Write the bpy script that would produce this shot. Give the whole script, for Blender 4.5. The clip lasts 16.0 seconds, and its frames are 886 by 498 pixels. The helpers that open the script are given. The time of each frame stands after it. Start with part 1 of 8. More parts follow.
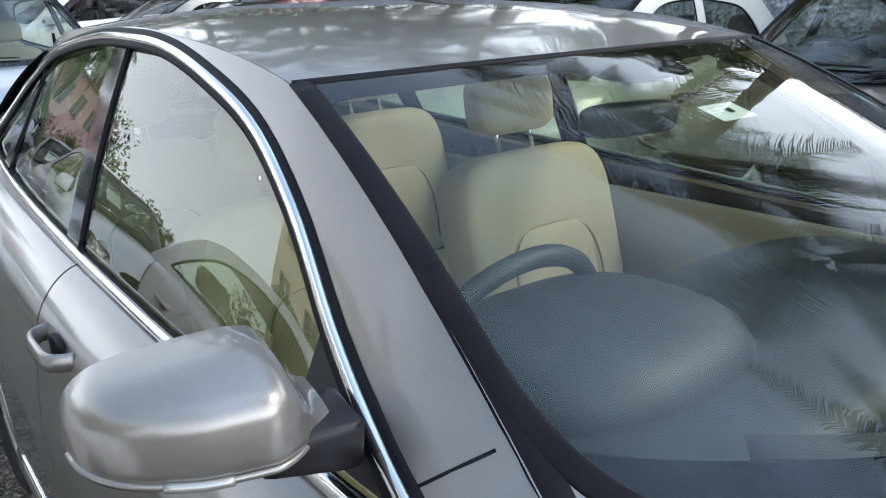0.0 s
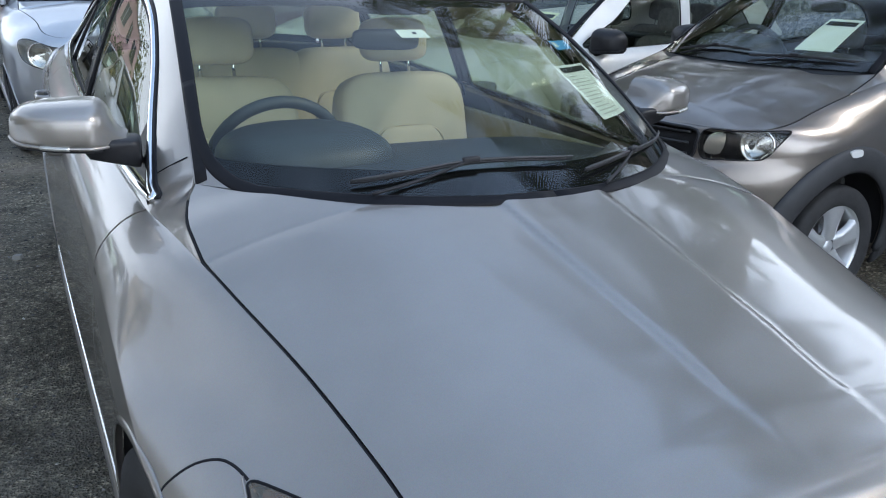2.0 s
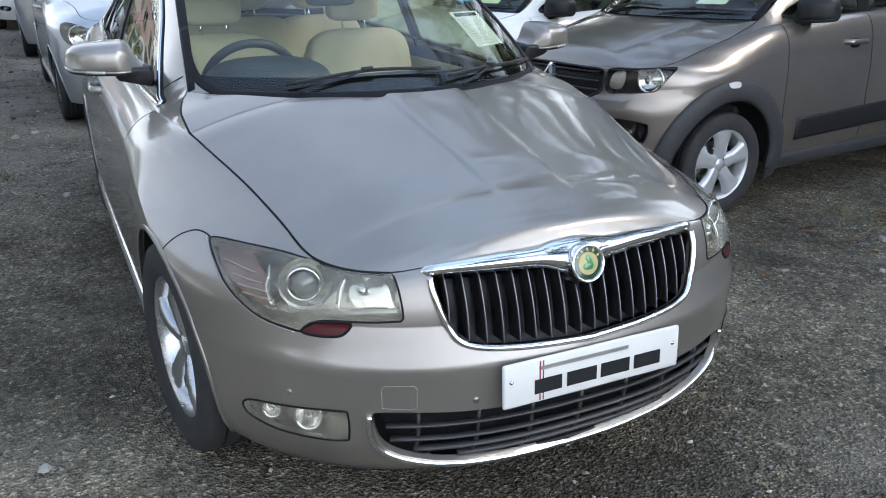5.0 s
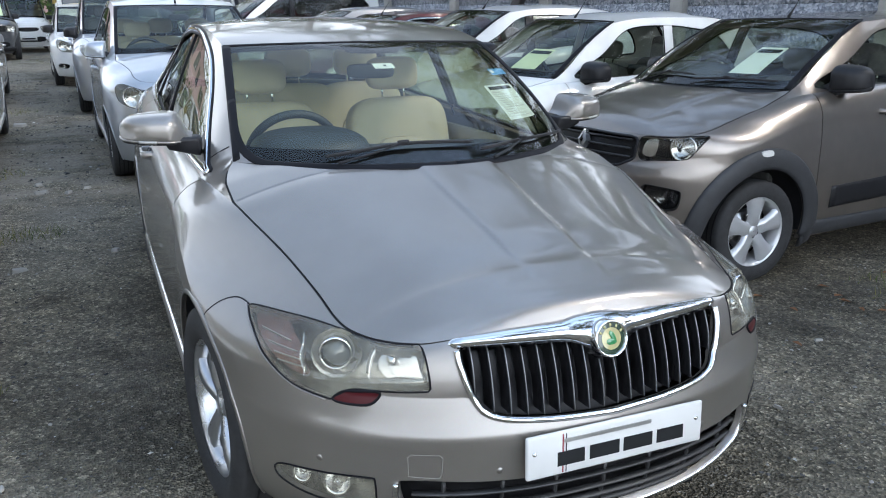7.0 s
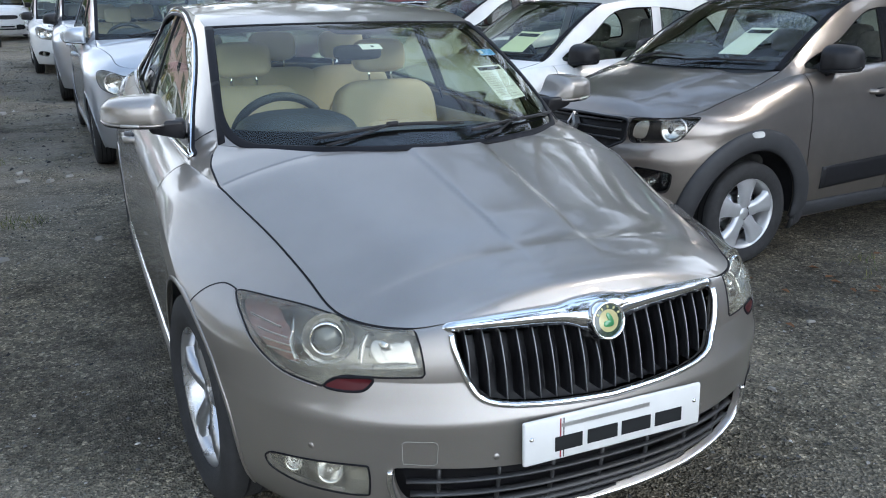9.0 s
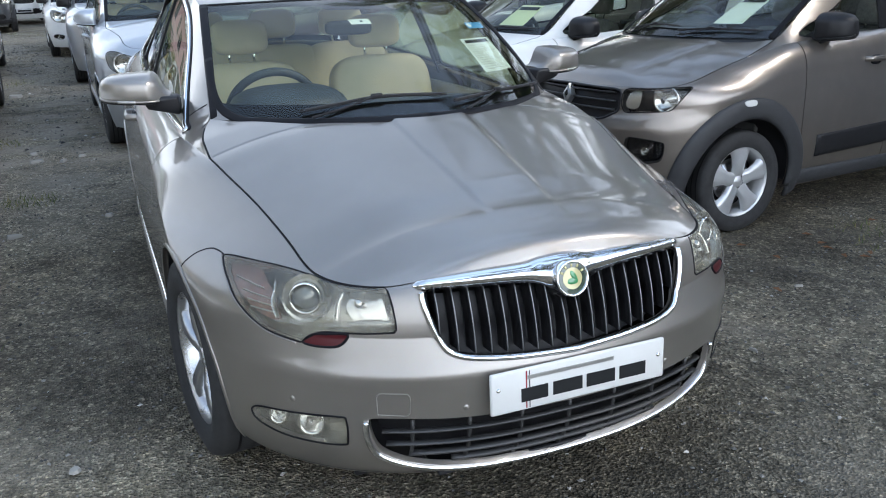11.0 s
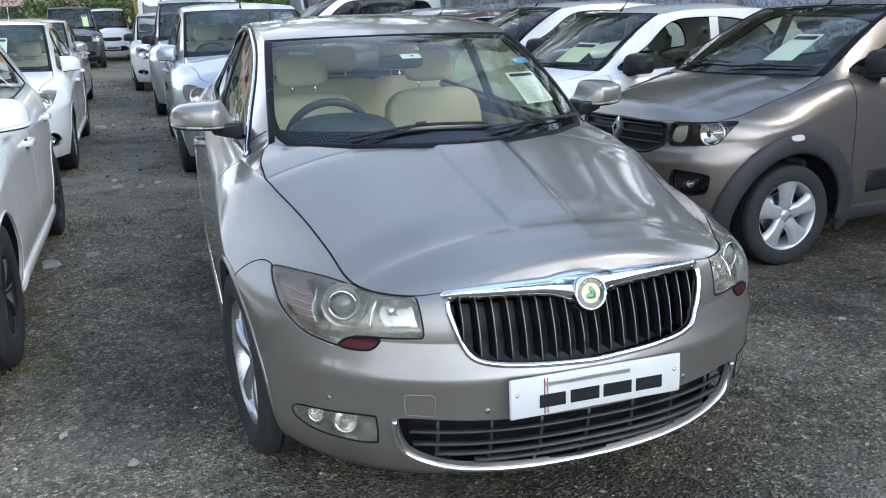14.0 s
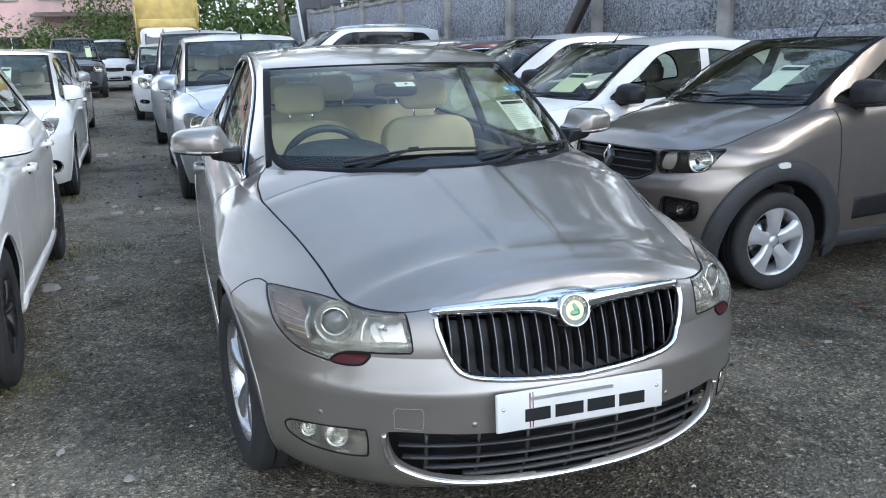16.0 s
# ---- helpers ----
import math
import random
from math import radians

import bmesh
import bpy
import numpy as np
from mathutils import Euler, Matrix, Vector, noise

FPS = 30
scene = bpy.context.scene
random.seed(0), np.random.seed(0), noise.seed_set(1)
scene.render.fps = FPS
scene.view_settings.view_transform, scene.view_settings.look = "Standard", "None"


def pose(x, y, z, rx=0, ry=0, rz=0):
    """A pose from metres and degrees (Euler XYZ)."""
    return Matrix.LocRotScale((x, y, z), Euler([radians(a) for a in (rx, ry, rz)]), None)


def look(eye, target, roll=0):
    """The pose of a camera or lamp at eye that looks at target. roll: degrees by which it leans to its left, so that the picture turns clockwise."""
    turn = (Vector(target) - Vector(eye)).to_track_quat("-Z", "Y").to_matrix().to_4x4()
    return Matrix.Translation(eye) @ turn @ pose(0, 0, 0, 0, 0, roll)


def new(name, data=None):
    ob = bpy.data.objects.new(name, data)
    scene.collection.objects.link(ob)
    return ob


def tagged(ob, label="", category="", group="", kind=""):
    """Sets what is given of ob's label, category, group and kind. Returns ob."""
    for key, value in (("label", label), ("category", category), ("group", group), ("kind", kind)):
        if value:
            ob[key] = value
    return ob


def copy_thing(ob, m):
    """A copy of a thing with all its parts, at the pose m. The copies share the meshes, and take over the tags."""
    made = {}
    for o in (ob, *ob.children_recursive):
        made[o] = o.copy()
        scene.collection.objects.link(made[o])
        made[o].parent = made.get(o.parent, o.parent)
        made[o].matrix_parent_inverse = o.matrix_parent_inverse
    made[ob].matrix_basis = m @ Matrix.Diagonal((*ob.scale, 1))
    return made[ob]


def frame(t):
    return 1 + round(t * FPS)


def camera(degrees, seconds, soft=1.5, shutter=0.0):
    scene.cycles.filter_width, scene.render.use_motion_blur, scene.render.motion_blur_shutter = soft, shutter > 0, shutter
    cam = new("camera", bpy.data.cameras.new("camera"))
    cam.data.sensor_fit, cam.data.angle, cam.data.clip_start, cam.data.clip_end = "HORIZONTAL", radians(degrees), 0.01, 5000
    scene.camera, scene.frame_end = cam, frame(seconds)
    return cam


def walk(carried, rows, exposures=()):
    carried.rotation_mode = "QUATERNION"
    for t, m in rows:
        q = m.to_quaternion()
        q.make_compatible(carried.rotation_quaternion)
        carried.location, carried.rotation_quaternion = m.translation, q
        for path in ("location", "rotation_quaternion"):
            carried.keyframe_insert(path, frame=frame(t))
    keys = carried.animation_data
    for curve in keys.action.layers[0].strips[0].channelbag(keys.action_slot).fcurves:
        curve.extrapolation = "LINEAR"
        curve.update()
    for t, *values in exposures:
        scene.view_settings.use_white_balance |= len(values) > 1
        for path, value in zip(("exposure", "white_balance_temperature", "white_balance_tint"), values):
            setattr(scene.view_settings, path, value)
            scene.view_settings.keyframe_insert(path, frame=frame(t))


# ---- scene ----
cam = camera(56.7, 16.0, 1.05)
PATH = [
    (0, (-1.136, 0.922, 1.455), (0.003, 2.459, 0.873), -2.5),
    (0.5, (-1.056, 0.532, 1.434), (-0.039, 2.156, 0.861), -1.7),
    (1, (-0.974, 0.197, 1.463), (-0.051, 1.872, 0.879), -0.0),
    (1.5, (-0.919, -0.094, 1.419), (-0.049, 1.609, 0.835), 1.6),
    (2, (-1.006, -0.402, 1.418), (-0.11, 1.271, 0.789), 1.7),
    (2.5, (-1.058, -0.651, 1.418), (-0.107, 0.987, 0.774), 0.3),
    (3, (-1.0, -0.918, 1.383), (-0.065, 0.728, 0.739), -0.1),
    (3.5, (-1.016, -1.147, 1.374), (-0.132, 0.526, 0.725), 0.3),
    (3.7, (-1.042, -1.202, 1.369), (-0.162, 0.472, 0.719), 0.3),
    (5.8, (-1.103, -1.503, 1.384), (-0.331, 0.223, 0.732), -0.2),
    (6, (-1.107, -1.51, 1.397), (-0.336, 0.23, 0.78), 0.0),
    (6.5, (-1.102, -1.5, 1.437), (-0.343, 0.261, 0.871), 0.0),
    (7, (-1.094, -1.499, 1.446), (-0.344, 0.276, 0.907), -0.3),
    (7.5, (-1.094, -1.483, 1.439), (-0.348, 0.294, 0.907), -0.4),
    (8, (-1.097, -1.463, 1.426), (-0.347, 0.312, 0.891), -0.4),
    (8.5, (-1.093, -1.455, 1.424), (-0.323, 0.303, 0.864), -0.5),
    (9, (-1.09, -1.451, 1.42), (-0.314, 0.303, 0.851), -0.6),
    (11.3, (-1.002, -1.667, 1.41), (-0.301, 0.099, 0.786), -2.4),
    (11.5, (-0.989, -1.716, 1.41), (-0.324, 0.067, 0.796), -2.6),
    (12, (-0.985, -1.78, 1.408), (-0.363, 0.028, 0.82), -2.5),
    (12.5, (-0.992, -1.804, 1.409), (-0.394, 0.018, 0.842), -2.3),
    (13, (-0.997, -1.809, 1.408), (-0.41, 0.019, 0.849), -2.2),
    (13.5, (-0.997, -1.803, 1.401), (-0.413, 0.027, 0.845), -2.3),
    (14, (-0.994, -1.799, 1.4), (-0.408, 0.038, 0.87), -1.7),
    (14.5, (-0.992, -1.798, 1.401), (-0.394, 0.046, 0.91), -1.4),
    (15, (-0.982, -1.797, 1.395), (-0.38, 0.051, 0.924), -1.5),
    (15.5, (-0.976, -1.814, 1.384), (-0.374, 0.036, 0.918), -1.5),
    (16, (-0.994, -1.887, 1.388), (-0.398, -0.034, 0.929), -1.5),
]
# seconds, stops, kelvin, tint
EXPOSURES = [(0.0, 0.38, 6700, 10), (1.0, 0.32, 6500, 10), (2.0, 0.19, 6350, 10), (3.0, 0.23, 6600, 10), (3.7, 0.27, 6620, 10), (6.0, 0.33, 6600, 10), (9.0, 0.32, 6520, 10), (11.5, 0.28, 6580, 10), (14.0, 0.34, 6480, 10), (16.0, 0.36, 6480, 10)]
walk(cam, [(t, look(eye, target, roll)) for t, eye, target, roll in PATH], EXPOSURES)

# ---------------- world, sun, exposure ----------------
world = bpy.data.worlds.new("sky")
scene.world = world
world.use_nodes = True
wn, wl = world.node_tree.nodes, world.node_tree.links
wbg = wn["Background"]
SUN_AT = Vector((0.62, -0.48, 0.62)).normalized()
sky = wn.new("ShaderNodeTexSky")
sky.sky_type, sky.sun_disc = "NISHITA", False
sky.sun_elevation, sky.sun_rotation = radians(38), radians(128)
sky.air_density, sky.dust_density, sky.ozone_density = 1.0, 2.0, 1.0
wtc = wn.new("ShaderNodeTexCoord")
wmap = wn.new("ShaderNodeMapping")
wmap.inputs["Scale"].default_value = (1.0, 1.0, 2.2)
wcloud = wn.new("ShaderNodeTexNoise")
wcloud.inputs["Scale"].default_value, wcloud.inputs["Detail"].default_value, wcloud.inputs["Roughness"].default_value = 2.3, 7.0, 0.55
wramp = wn.new("ShaderNodeValToRGB")
wramp.color_ramp.elements[0].position, wramp.color_ramp.elements[1].position = 0.36, 0.62
wramp.color_ramp.elements[0].color, wramp.color_ramp.elements[1].color = (0.4, 0.4, 0.4, 1), (0.95, 0.95, 0.95, 1)
wmix = wn.new("ShaderNodeMix")
wmix.data_type = "RGBA"
# brighter haze towards the horizon all round
wsep = wn.new("ShaderNodeSeparateXYZ")
whaze = wn.new("ShaderNodeMapRange")
whaze.inputs["From Min"].default_value, whaze.inputs["From Max"].default_value = 0.25, 0.74
whaze.inputs["To Min"].default_value, whaze.inputs["To Max"].default_value = 1.0, 0.0
wcol = wn.new("ShaderNodeMix")
wcol.data_type = "RGBA"
wcol.inputs[6].default_value = (3.6, 5.1, 7.6, 1)
wcol.inputs[7].default_value = (14.4, 16.0, 18.2, 1)
wmax = wn.new("ShaderNodeMath")
wmax.operation = "MAXIMUM"
wl.new(wtc.outputs["Generated"], wsep.inputs["Vector"])
wl.new(wsep.outputs["Z"], whaze.inputs["Value"])
wl.new(whaze.outputs["Result"], wcol.inputs[0])
# clouds grow brighter towards the veiled sun
wdot = wn.new("ShaderNodeVectorMath")
wdot.operation = "DOT_PRODUCT"
wdot.inputs[1].default_value = SUN_AT
wglow = wn.new("ShaderNodeMapRange")
wglow.interpolation_type = "SMOOTHSTEP"
for nm_, val_ in (("From Min", 0.1), ("From Max", 1.0), ("To Min", 0.85), ("To Max", 2.0)):
    wglow.inputs[nm_].default_value = val_
wlit = wn.new("ShaderNodeVectorMath")
wlit.operation = "SCALE"
wl.new(wtc.outputs["Generated"], wdot.inputs[0])
wl.new(wdot.outputs["Value"], wglow.inputs["Value"])
wl.new(wcol.outputs[2], wlit.inputs[0])
wl.new(wglow.outputs["Result"], wlit.inputs["Scale"])
wl.new(wlit.outputs["Vector"], wmix.inputs[7])
wl.new(wtc.outputs["Generated"], wmap.inputs["Vector"])
wl.new(wmap.outputs["Vector"], wcloud.inputs["Vector"])
wl.new(wcloud.outputs["Fac"], wramp.inputs["Fac"])
wl.new(wramp.outputs["Color"], wmax.inputs[0])
wl.new(whaze.outputs["Result"], wmax.inputs[1])
wl.new(wmax.outputs["Value"], wmix.inputs[0])
wl.new(sky.outputs["Color"], wmix.inputs[6])
wl.new(wmix.outputs[2], wbg.inputs["Color"])
wbg.inputs["Strength"].default_value = 0.15

sun = new("sun", bpy.data.lights.new("sun", "SUN"))
sun.data.energy, sun.data.angle, sun.data.color = 1.6, radians(17), (1.0, 0.96, 0.9)
sun.matrix_world = look(SUN_AT * 20, (0, 0, 0))

# ---------------- materials ----------------
MATS = {}
PANES = []


def nodes_of(name):
    m = bpy.data.materials.new(name)
    m.use_nodes = True
    nt = m.node_tree
    return m, nt.nodes, nt.links, nt.nodes["Principled BSDF"]


def noise_mix(nd, lk, scale, c1, c2, lo=0.35, hi=0.65, detail=6, coord="Object"):
    tc = nd.new("ShaderNodeTexCoord")
    nz = nd.new("ShaderNodeTexNoise")
    nz.inputs["Scale"].default_value, nz.inputs["Detail"].default_value = scale, detail
    rp = nd.new("ShaderNodeValToRGB")
    rp.color_ramp.elements[0].position, rp.color_ramp.elements[1].position = lo, hi
    rp.color_ramp.elements[0].color, rp.color_ramp.elements[1].color = (*c1, 1), (*c2, 1)
    lk.new(tc.outputs[coord], nz.inputs["Vector"])
    lk.new(nz.outputs["Fac"], rp.inputs["Fac"])
    return tc, nz, rp


def bump(nd, lk, bs, height, strength, dist=0.01):
    bp = nd.new("ShaderNodeBump")
    bp.inputs["Strength"].default_value, bp.inputs["Distance"].default_value = strength, dist
    lk.new(height, bp.inputs["Height"])
    lk.new(bp.outputs["Normal"], bs.inputs["Normal"])
    return bp


def plain(name, col, rough=0.5, metal=0.0, vary=0.12, scale=9.0, bumpy=0.0, coat=0.0, spec=0.5):
    """A surface with slight mottling of its colour and roughness."""
    if name in MATS:
        return MATS[name]
    m, nd, lk, bs = nodes_of(name)
    d = [max(0, c * (1 - vary)) for c in col]
    u = [min(1, c * (1 + vary)) for c in col]
    tc, nz, rp = noise_mix(nd, lk, scale, d, u)
    lk.new(rp.outputs["Color"], bs.inputs["Base Color"])
    rr = nd.new("ShaderNodeMapRange")
    rr.inputs["To Min"].default_value, rr.inputs["To Max"].default_value = rough * 0.85, min(1, rough * 1.15)
    lk.new(nz.outputs["Fac"], rr.inputs["Value"])
    lk.new(rr.outputs["Result"], bs.inputs["Roughness"])
    bs.inputs["Metallic"].default_value = metal
    bs.inputs["Specular IOR Level"].default_value = spec
    bs.inputs["Coat Weight"].default_value, bs.inputs["Coat Roughness"].default_value = coat, 0.04
    if bumpy:
        n2 = nd.new("ShaderNodeTexNoise")
        n2.inputs["Scale"].default_value, n2.inputs["Detail"].default_value = scale * 25, 3
        lk.new(tc.outputs["Object"], n2.inputs["Vector"])
        bump(nd, lk, bs, n2.outputs["Fac"], bumpy, 0.003)
    MATS[name] = m
    return m


def paint(name, col, metal=0.0, rough=0.3, coat=1.0, dust=0.1):
    """Car paint: base coat with fine flakes, clear coat, a thin uneven film of dust."""
    if name in MATS:
        return MATS[name]
    m, nd, lk, bs = nodes_of(name)
    tc, nz, rp = noise_mix(nd, lk, 3.0, [c * 0.93 for c in col], [min(1, c * 1.05) for c in col])
    fl = nd.new("ShaderNodeTexVoronoi")
    fl.inputs["Scale"].default_value = 900
    lk.new(tc.outputs["Object"], fl.inputs["Vector"])
    mx = nd.new("ShaderNodeMix")
    mx.data_type = "RGBA"
    mx.blend_type = "MULTIPLY"
    mx.inputs[0].default_value = 0.14 if metal else 0.02
    lk.new(rp.outputs["Color"], mx.inputs[6])
    lk.new(fl.outputs["Color"], mx.inputs[7])
    du = nd.new("ShaderNodeTexNoise")
    du.inputs["Scale"].default_value, du.inputs["Detail"].default_value = 14, 8
    lk.new(tc.outputs["Object"], du.inputs["Vector"])
    dr = nd.new("ShaderNodeMapRange")
    dr.inputs["From Min"].default_value, dr.inputs["From Max"].default_value = 0.45, 0.8
    dr.inputs["To Min"].default_value, dr.inputs["To Max"].default_value = 0, dust
    lk.new(du.outputs["Fac"], dr.inputs["Value"])
    m2 = nd.new("ShaderNodeMix")
    m2.data_type = "RGBA"
    m2.inputs[7].default_value = (0.36, 0.33, 0.29, 1)
    lk.new(dr.outputs["Result"], m2.inputs[0])
    lk.new(mx.outputs[2], m2.inputs[6])
    lk.new(m2.outputs[2], bs.inputs["Base Color"])
    bs.inputs["Metallic"].default_value, bs.inputs["Roughness"].default_value = metal, rough
    bs.inputs["Coat Weight"].default_value = coat
    cr = nd.new("ShaderNodeMapRange")
    cr.inputs["To Min"].default_value, cr.inputs["To Max"].default_value = 0.01, 0.09
    lk.new(du.outputs["Fac"], cr.inputs["Value"])
    lk.new(cr.outputs["Result"], bs.inputs["Coat Roughness"])
    MATS[name] = m
    return m


def glass(name, tint=(0.85, 0.93, 0.88), rough=0.0, ior=1.62):
    """Thin pane: mostly see-through, with mirror reflections by Fresnel."""
    if name in MATS:
        return MATS[name]
    m, nd, lk, bs = nodes_of(name)
    nd.remove(bs)
    tr = nd.new("ShaderNodeBsdfTransparent")
    tr.inputs["Color"].default_value = (*tint, 1)
    gl = nd.new("ShaderNodeBsdfGlossy")
    gl.inputs["Roughness"].default_value = rough
    lw = nd.new("ShaderNodeLayerWeight")
    lw.inputs["Blend"].default_value = 0.5
    pw = nd.new("ShaderNodeMath")
    pw.operation = "POWER"
    pw.inputs[1].default_value = 5.0
    f0 = ((ior - 1) / (ior + 1)) ** 2
    fr = nd.new("ShaderNodeMath")
    fr.operation = "MULTIPLY_ADD"
    fr.inputs[1].default_value, fr.inputs[2].default_value = 1 - f0, f0
    lk.new(lw.outputs["Facing"], pw.inputs[0])
    lk.new(pw.outputs["Value"], fr.inputs[0])
    ms = nd.new("ShaderNodeMixShader")
    lk.new(fr.outputs["Value"], ms.inputs["Fac"])
    lk.new(tr.outputs["BSDF"], ms.inputs[1])
    lk.new(gl.outputs["BSDF"], ms.inputs[2])
    lk.new(ms.outputs["Shader"], nd["Material Output"].inputs["Surface"])
    MATS[name] = m
    PANES.append(m)
    return m


SILVER = paint("silver_paint", (0.302, 0.279, 0.255), 0.72, 0.36)
BROWN = paint("brown_grey_paint", (0.235, 0.206, 0.182), 0.75, 0.3)
WHITE = paint("white_paint", (0.78, 0.78, 0.76), 0.0, 0.35)
BLUESILVER = paint("blue_silver_paint", (0.5, 0.53, 0.57), 0.7, 0.3)
GREY = paint("grey_paint", (0.33, 0.33, 0.33), 0.7, 0.32)
DARK = paint("dark_grey_paint", (0.06, 0.063, 0.07), 0.3, 0.35)
MAROON = paint("maroon_paint", (0.09, 0.012, 0.02), 0.3, 0.3)
RED = paint("red_paint", (0.35, 0.03, 0.04), 0.2, 0.3)
CHROME = plain("chrome", (0.82, 0.83, 0.84), 0.06, 1.0, 0.03)
DULLCHROME = plain("satin_metal", (0.62, 0.62, 0.63), 0.25, 1.0, 0.06)
BLACK = plain("black_plastic", (0.014, 0.014, 0.016), 0.42, 0, 0.2, 20, 0.08, spec=0.3)
FRIT = plain("black_frit", (0.006, 0.006, 0.007), 0.9, spec=0.0)
GLOSSBLACK = plain("gloss_black", (0.008, 0.008, 0.01), 0.08, 0, 0.1)
RUBBER = plain("tyre_rubber", (0.022, 0.022, 0.023), 0.8, 0, 0.3, 30, 0.3)
SEAL = plain("rubber_seal", (0.007, 0.007, 0.009), 0.55, 0, 0.2, spec=0.15)
CLAD = plain("grey_cladding", (0.032, 0.033, 0.036), 0.6, 0, 0.15, 20, 0.2)
ALLOY = plain("alloy_rim", (0.58, 0.59, 0.61), 0.28, 0.9, 0.06)
HUBCAP = plain("hubcap_silver", (0.55, 0.56, 0.57), 0.35, 0.6, 0.06)
BLACKRIM = plain("black_rim", (0.02, 0.02, 0.022), 0.3, 0.2, 0.1)
LEATHER = plain("cream_leather", (0.60, 0.52, 0.37), 0.5, 0, 0.07, 6, 0.25)
DASH = plain("dash_plastic", (0.026, 0.032, 0.039), 0.5, 0, 0.05, 12, 0.0)
GREYCLOTH = plain("grey_fabric", (0.17, 0.17, 0.17), 0.9, 0, 0.15, 30, 0.3)
SEAMTHREAD = plain("seam_thread", (0.3, 0.25, 0.16), 0.8)
BEIGE = plain("beige_trim", (0.42, 0.37, 0.28), 0.7, 0, 0.06)
CARPET = plain("dark_carpet", (0.07, 0.07, 0.068), 0.95, 0, 0.2, 40, 0.3)
PAPER = plain("paper", (0.72, 0.76, 0.68), 0.7, 0, 0.03)
INK = plain("ink", (0.015, 0.016, 0.017), 0.7, spec=0.2)
BLUEPRINT = plain("blue_print", (0.05, 0.32, 0.62), 0.5)
REDLENS = plain("red_lens", (0.06, 0.005, 0.008), 0.3, 0, 0.1, spec=0.3)
AMBER = plain("amber_lens", (0.55, 0.2, 0.03), 0.2, 0, 0.1, coat=1)
PLATE = plain("plate_white", (0.64, 0.64, 0.62), 0.4, 0, 0.03)
REFLECTOR = plain("lamp_reflector", (0.75, 0.74, 0.72), 0.16, 0.95, 0.06)
LAMPGREY = plain("lamp_inner_grey", (0.42, 0.42, 0.40), 0.3, 0.6, 0.1)
YELLOWED = plain("hazed_lamp", (0.42, 0.405, 0.36), 0.22, 0.8, 0.3, 22)
SIGNAL = plain("signal_chamber", (0.22, 0.115, 0.10), 0.25, 0.5, 0.25, 30)
WINDSCREEN = glass("windscreen_glass", (0.78, 0.84, 0.76), 0.0, 1.72)
SIDEGLASS = glass("side_glass", (0.47, 0.53, 0.38), 0.0, 2.25)
CLEARGLASS = glass("car_glass", (0.78, 0.84, 0.76), 0.0, 1.8)
LAMPGLASS = glass("lamp_lens", (0.88, 0.88, 0.84), 0.02)


def hazed_lens():
    """Old polycarbonate: clear pane under a thin milky film."""
    m = glass("hazed_lens", (0.86, 0.85, 0.79), 0.04)
    nd, lk = m.node_tree.nodes, m.node_tree.links
    base = nd["Material Output"].inputs["Surface"].links[0].from_socket
    tc, nz, rp = noise_mix(nd, lk, 11.0, (0.05, 0.05, 0.05), (0.17, 0.17, 0.17))
    df = nd.new("ShaderNodeBsdfDiffuse")
    df.inputs["Color"].default_value = (0.62, 0.60, 0.52, 1)
    ms = nd.new("ShaderNodeMixShader")
    lk.new(rp.outputs["Color"], ms.inputs["Fac"])
    lk.new(base, ms.inputs[1])
    lk.new(df.outputs["BSDF"], ms.inputs[2])
    lk.new(ms.outputs["Shader"], nd["Material Output"].inputs["Surface"])
    return m


HAZEDLENS = hazed_lens()
MIRROR = plain("mirror_glass", (0.85, 0.87, 0.88), 0.01, 1.0, 0.0)
GREEN = plain("green_enamel", (0.03, 0.2, 0.07), 0.2, 0, 0.05, coat=1)
PALEGOLD = plain("pale_gold_enamel", (0.42, 0.38, 0.18), 0.2, 0.2, 0.05, coat=1)


# ---------------- mesh helpers ----------------
def crv(*pts):
    """Smooth monotone curve through (t, v) points; takes arrays."""
    t, v = np.array([p[0] for p in pts], float), np.array([p[1] for p in pts], float)
    h, d = np.diff(t), np.diff(v) / np.diff(t)
    m = np.empty(len(t))
    m[0], m[-1] = d[0], d[-1]
    for i in range(1, len(t) - 1):
        m[i] = 0 if d[i - 1] * d[i] <= 0 else 3 * (h[i - 1] + h[i]) / ((2 * h[i] + h[i - 1]) / d[i - 1] + (h[i] + 2 * h[i - 1]) / d[i])

    def exact(x):
        i = np.clip(np.searchsorted(t, x) - 1, 0, len(t) - 2)
        s = (x - t[i]) / h[i]
        return ((2 * s**3 - 3 * s**2 + 1) * v[i] + (s**3 - 2 * s**2 + s) * h[i] * m[i] + (-2 * s**3 + 3 * s**2) * v[i + 1] + (s**3 - s**2) * h[i] * m[i + 1])

    # a fine table answers much faster than the cubic itself
    tab = np.linspace(t[0], t[-1], 3000)
    val = exact(tab)

    def f(x):
        return np.interp(x, tab, val)

    return f


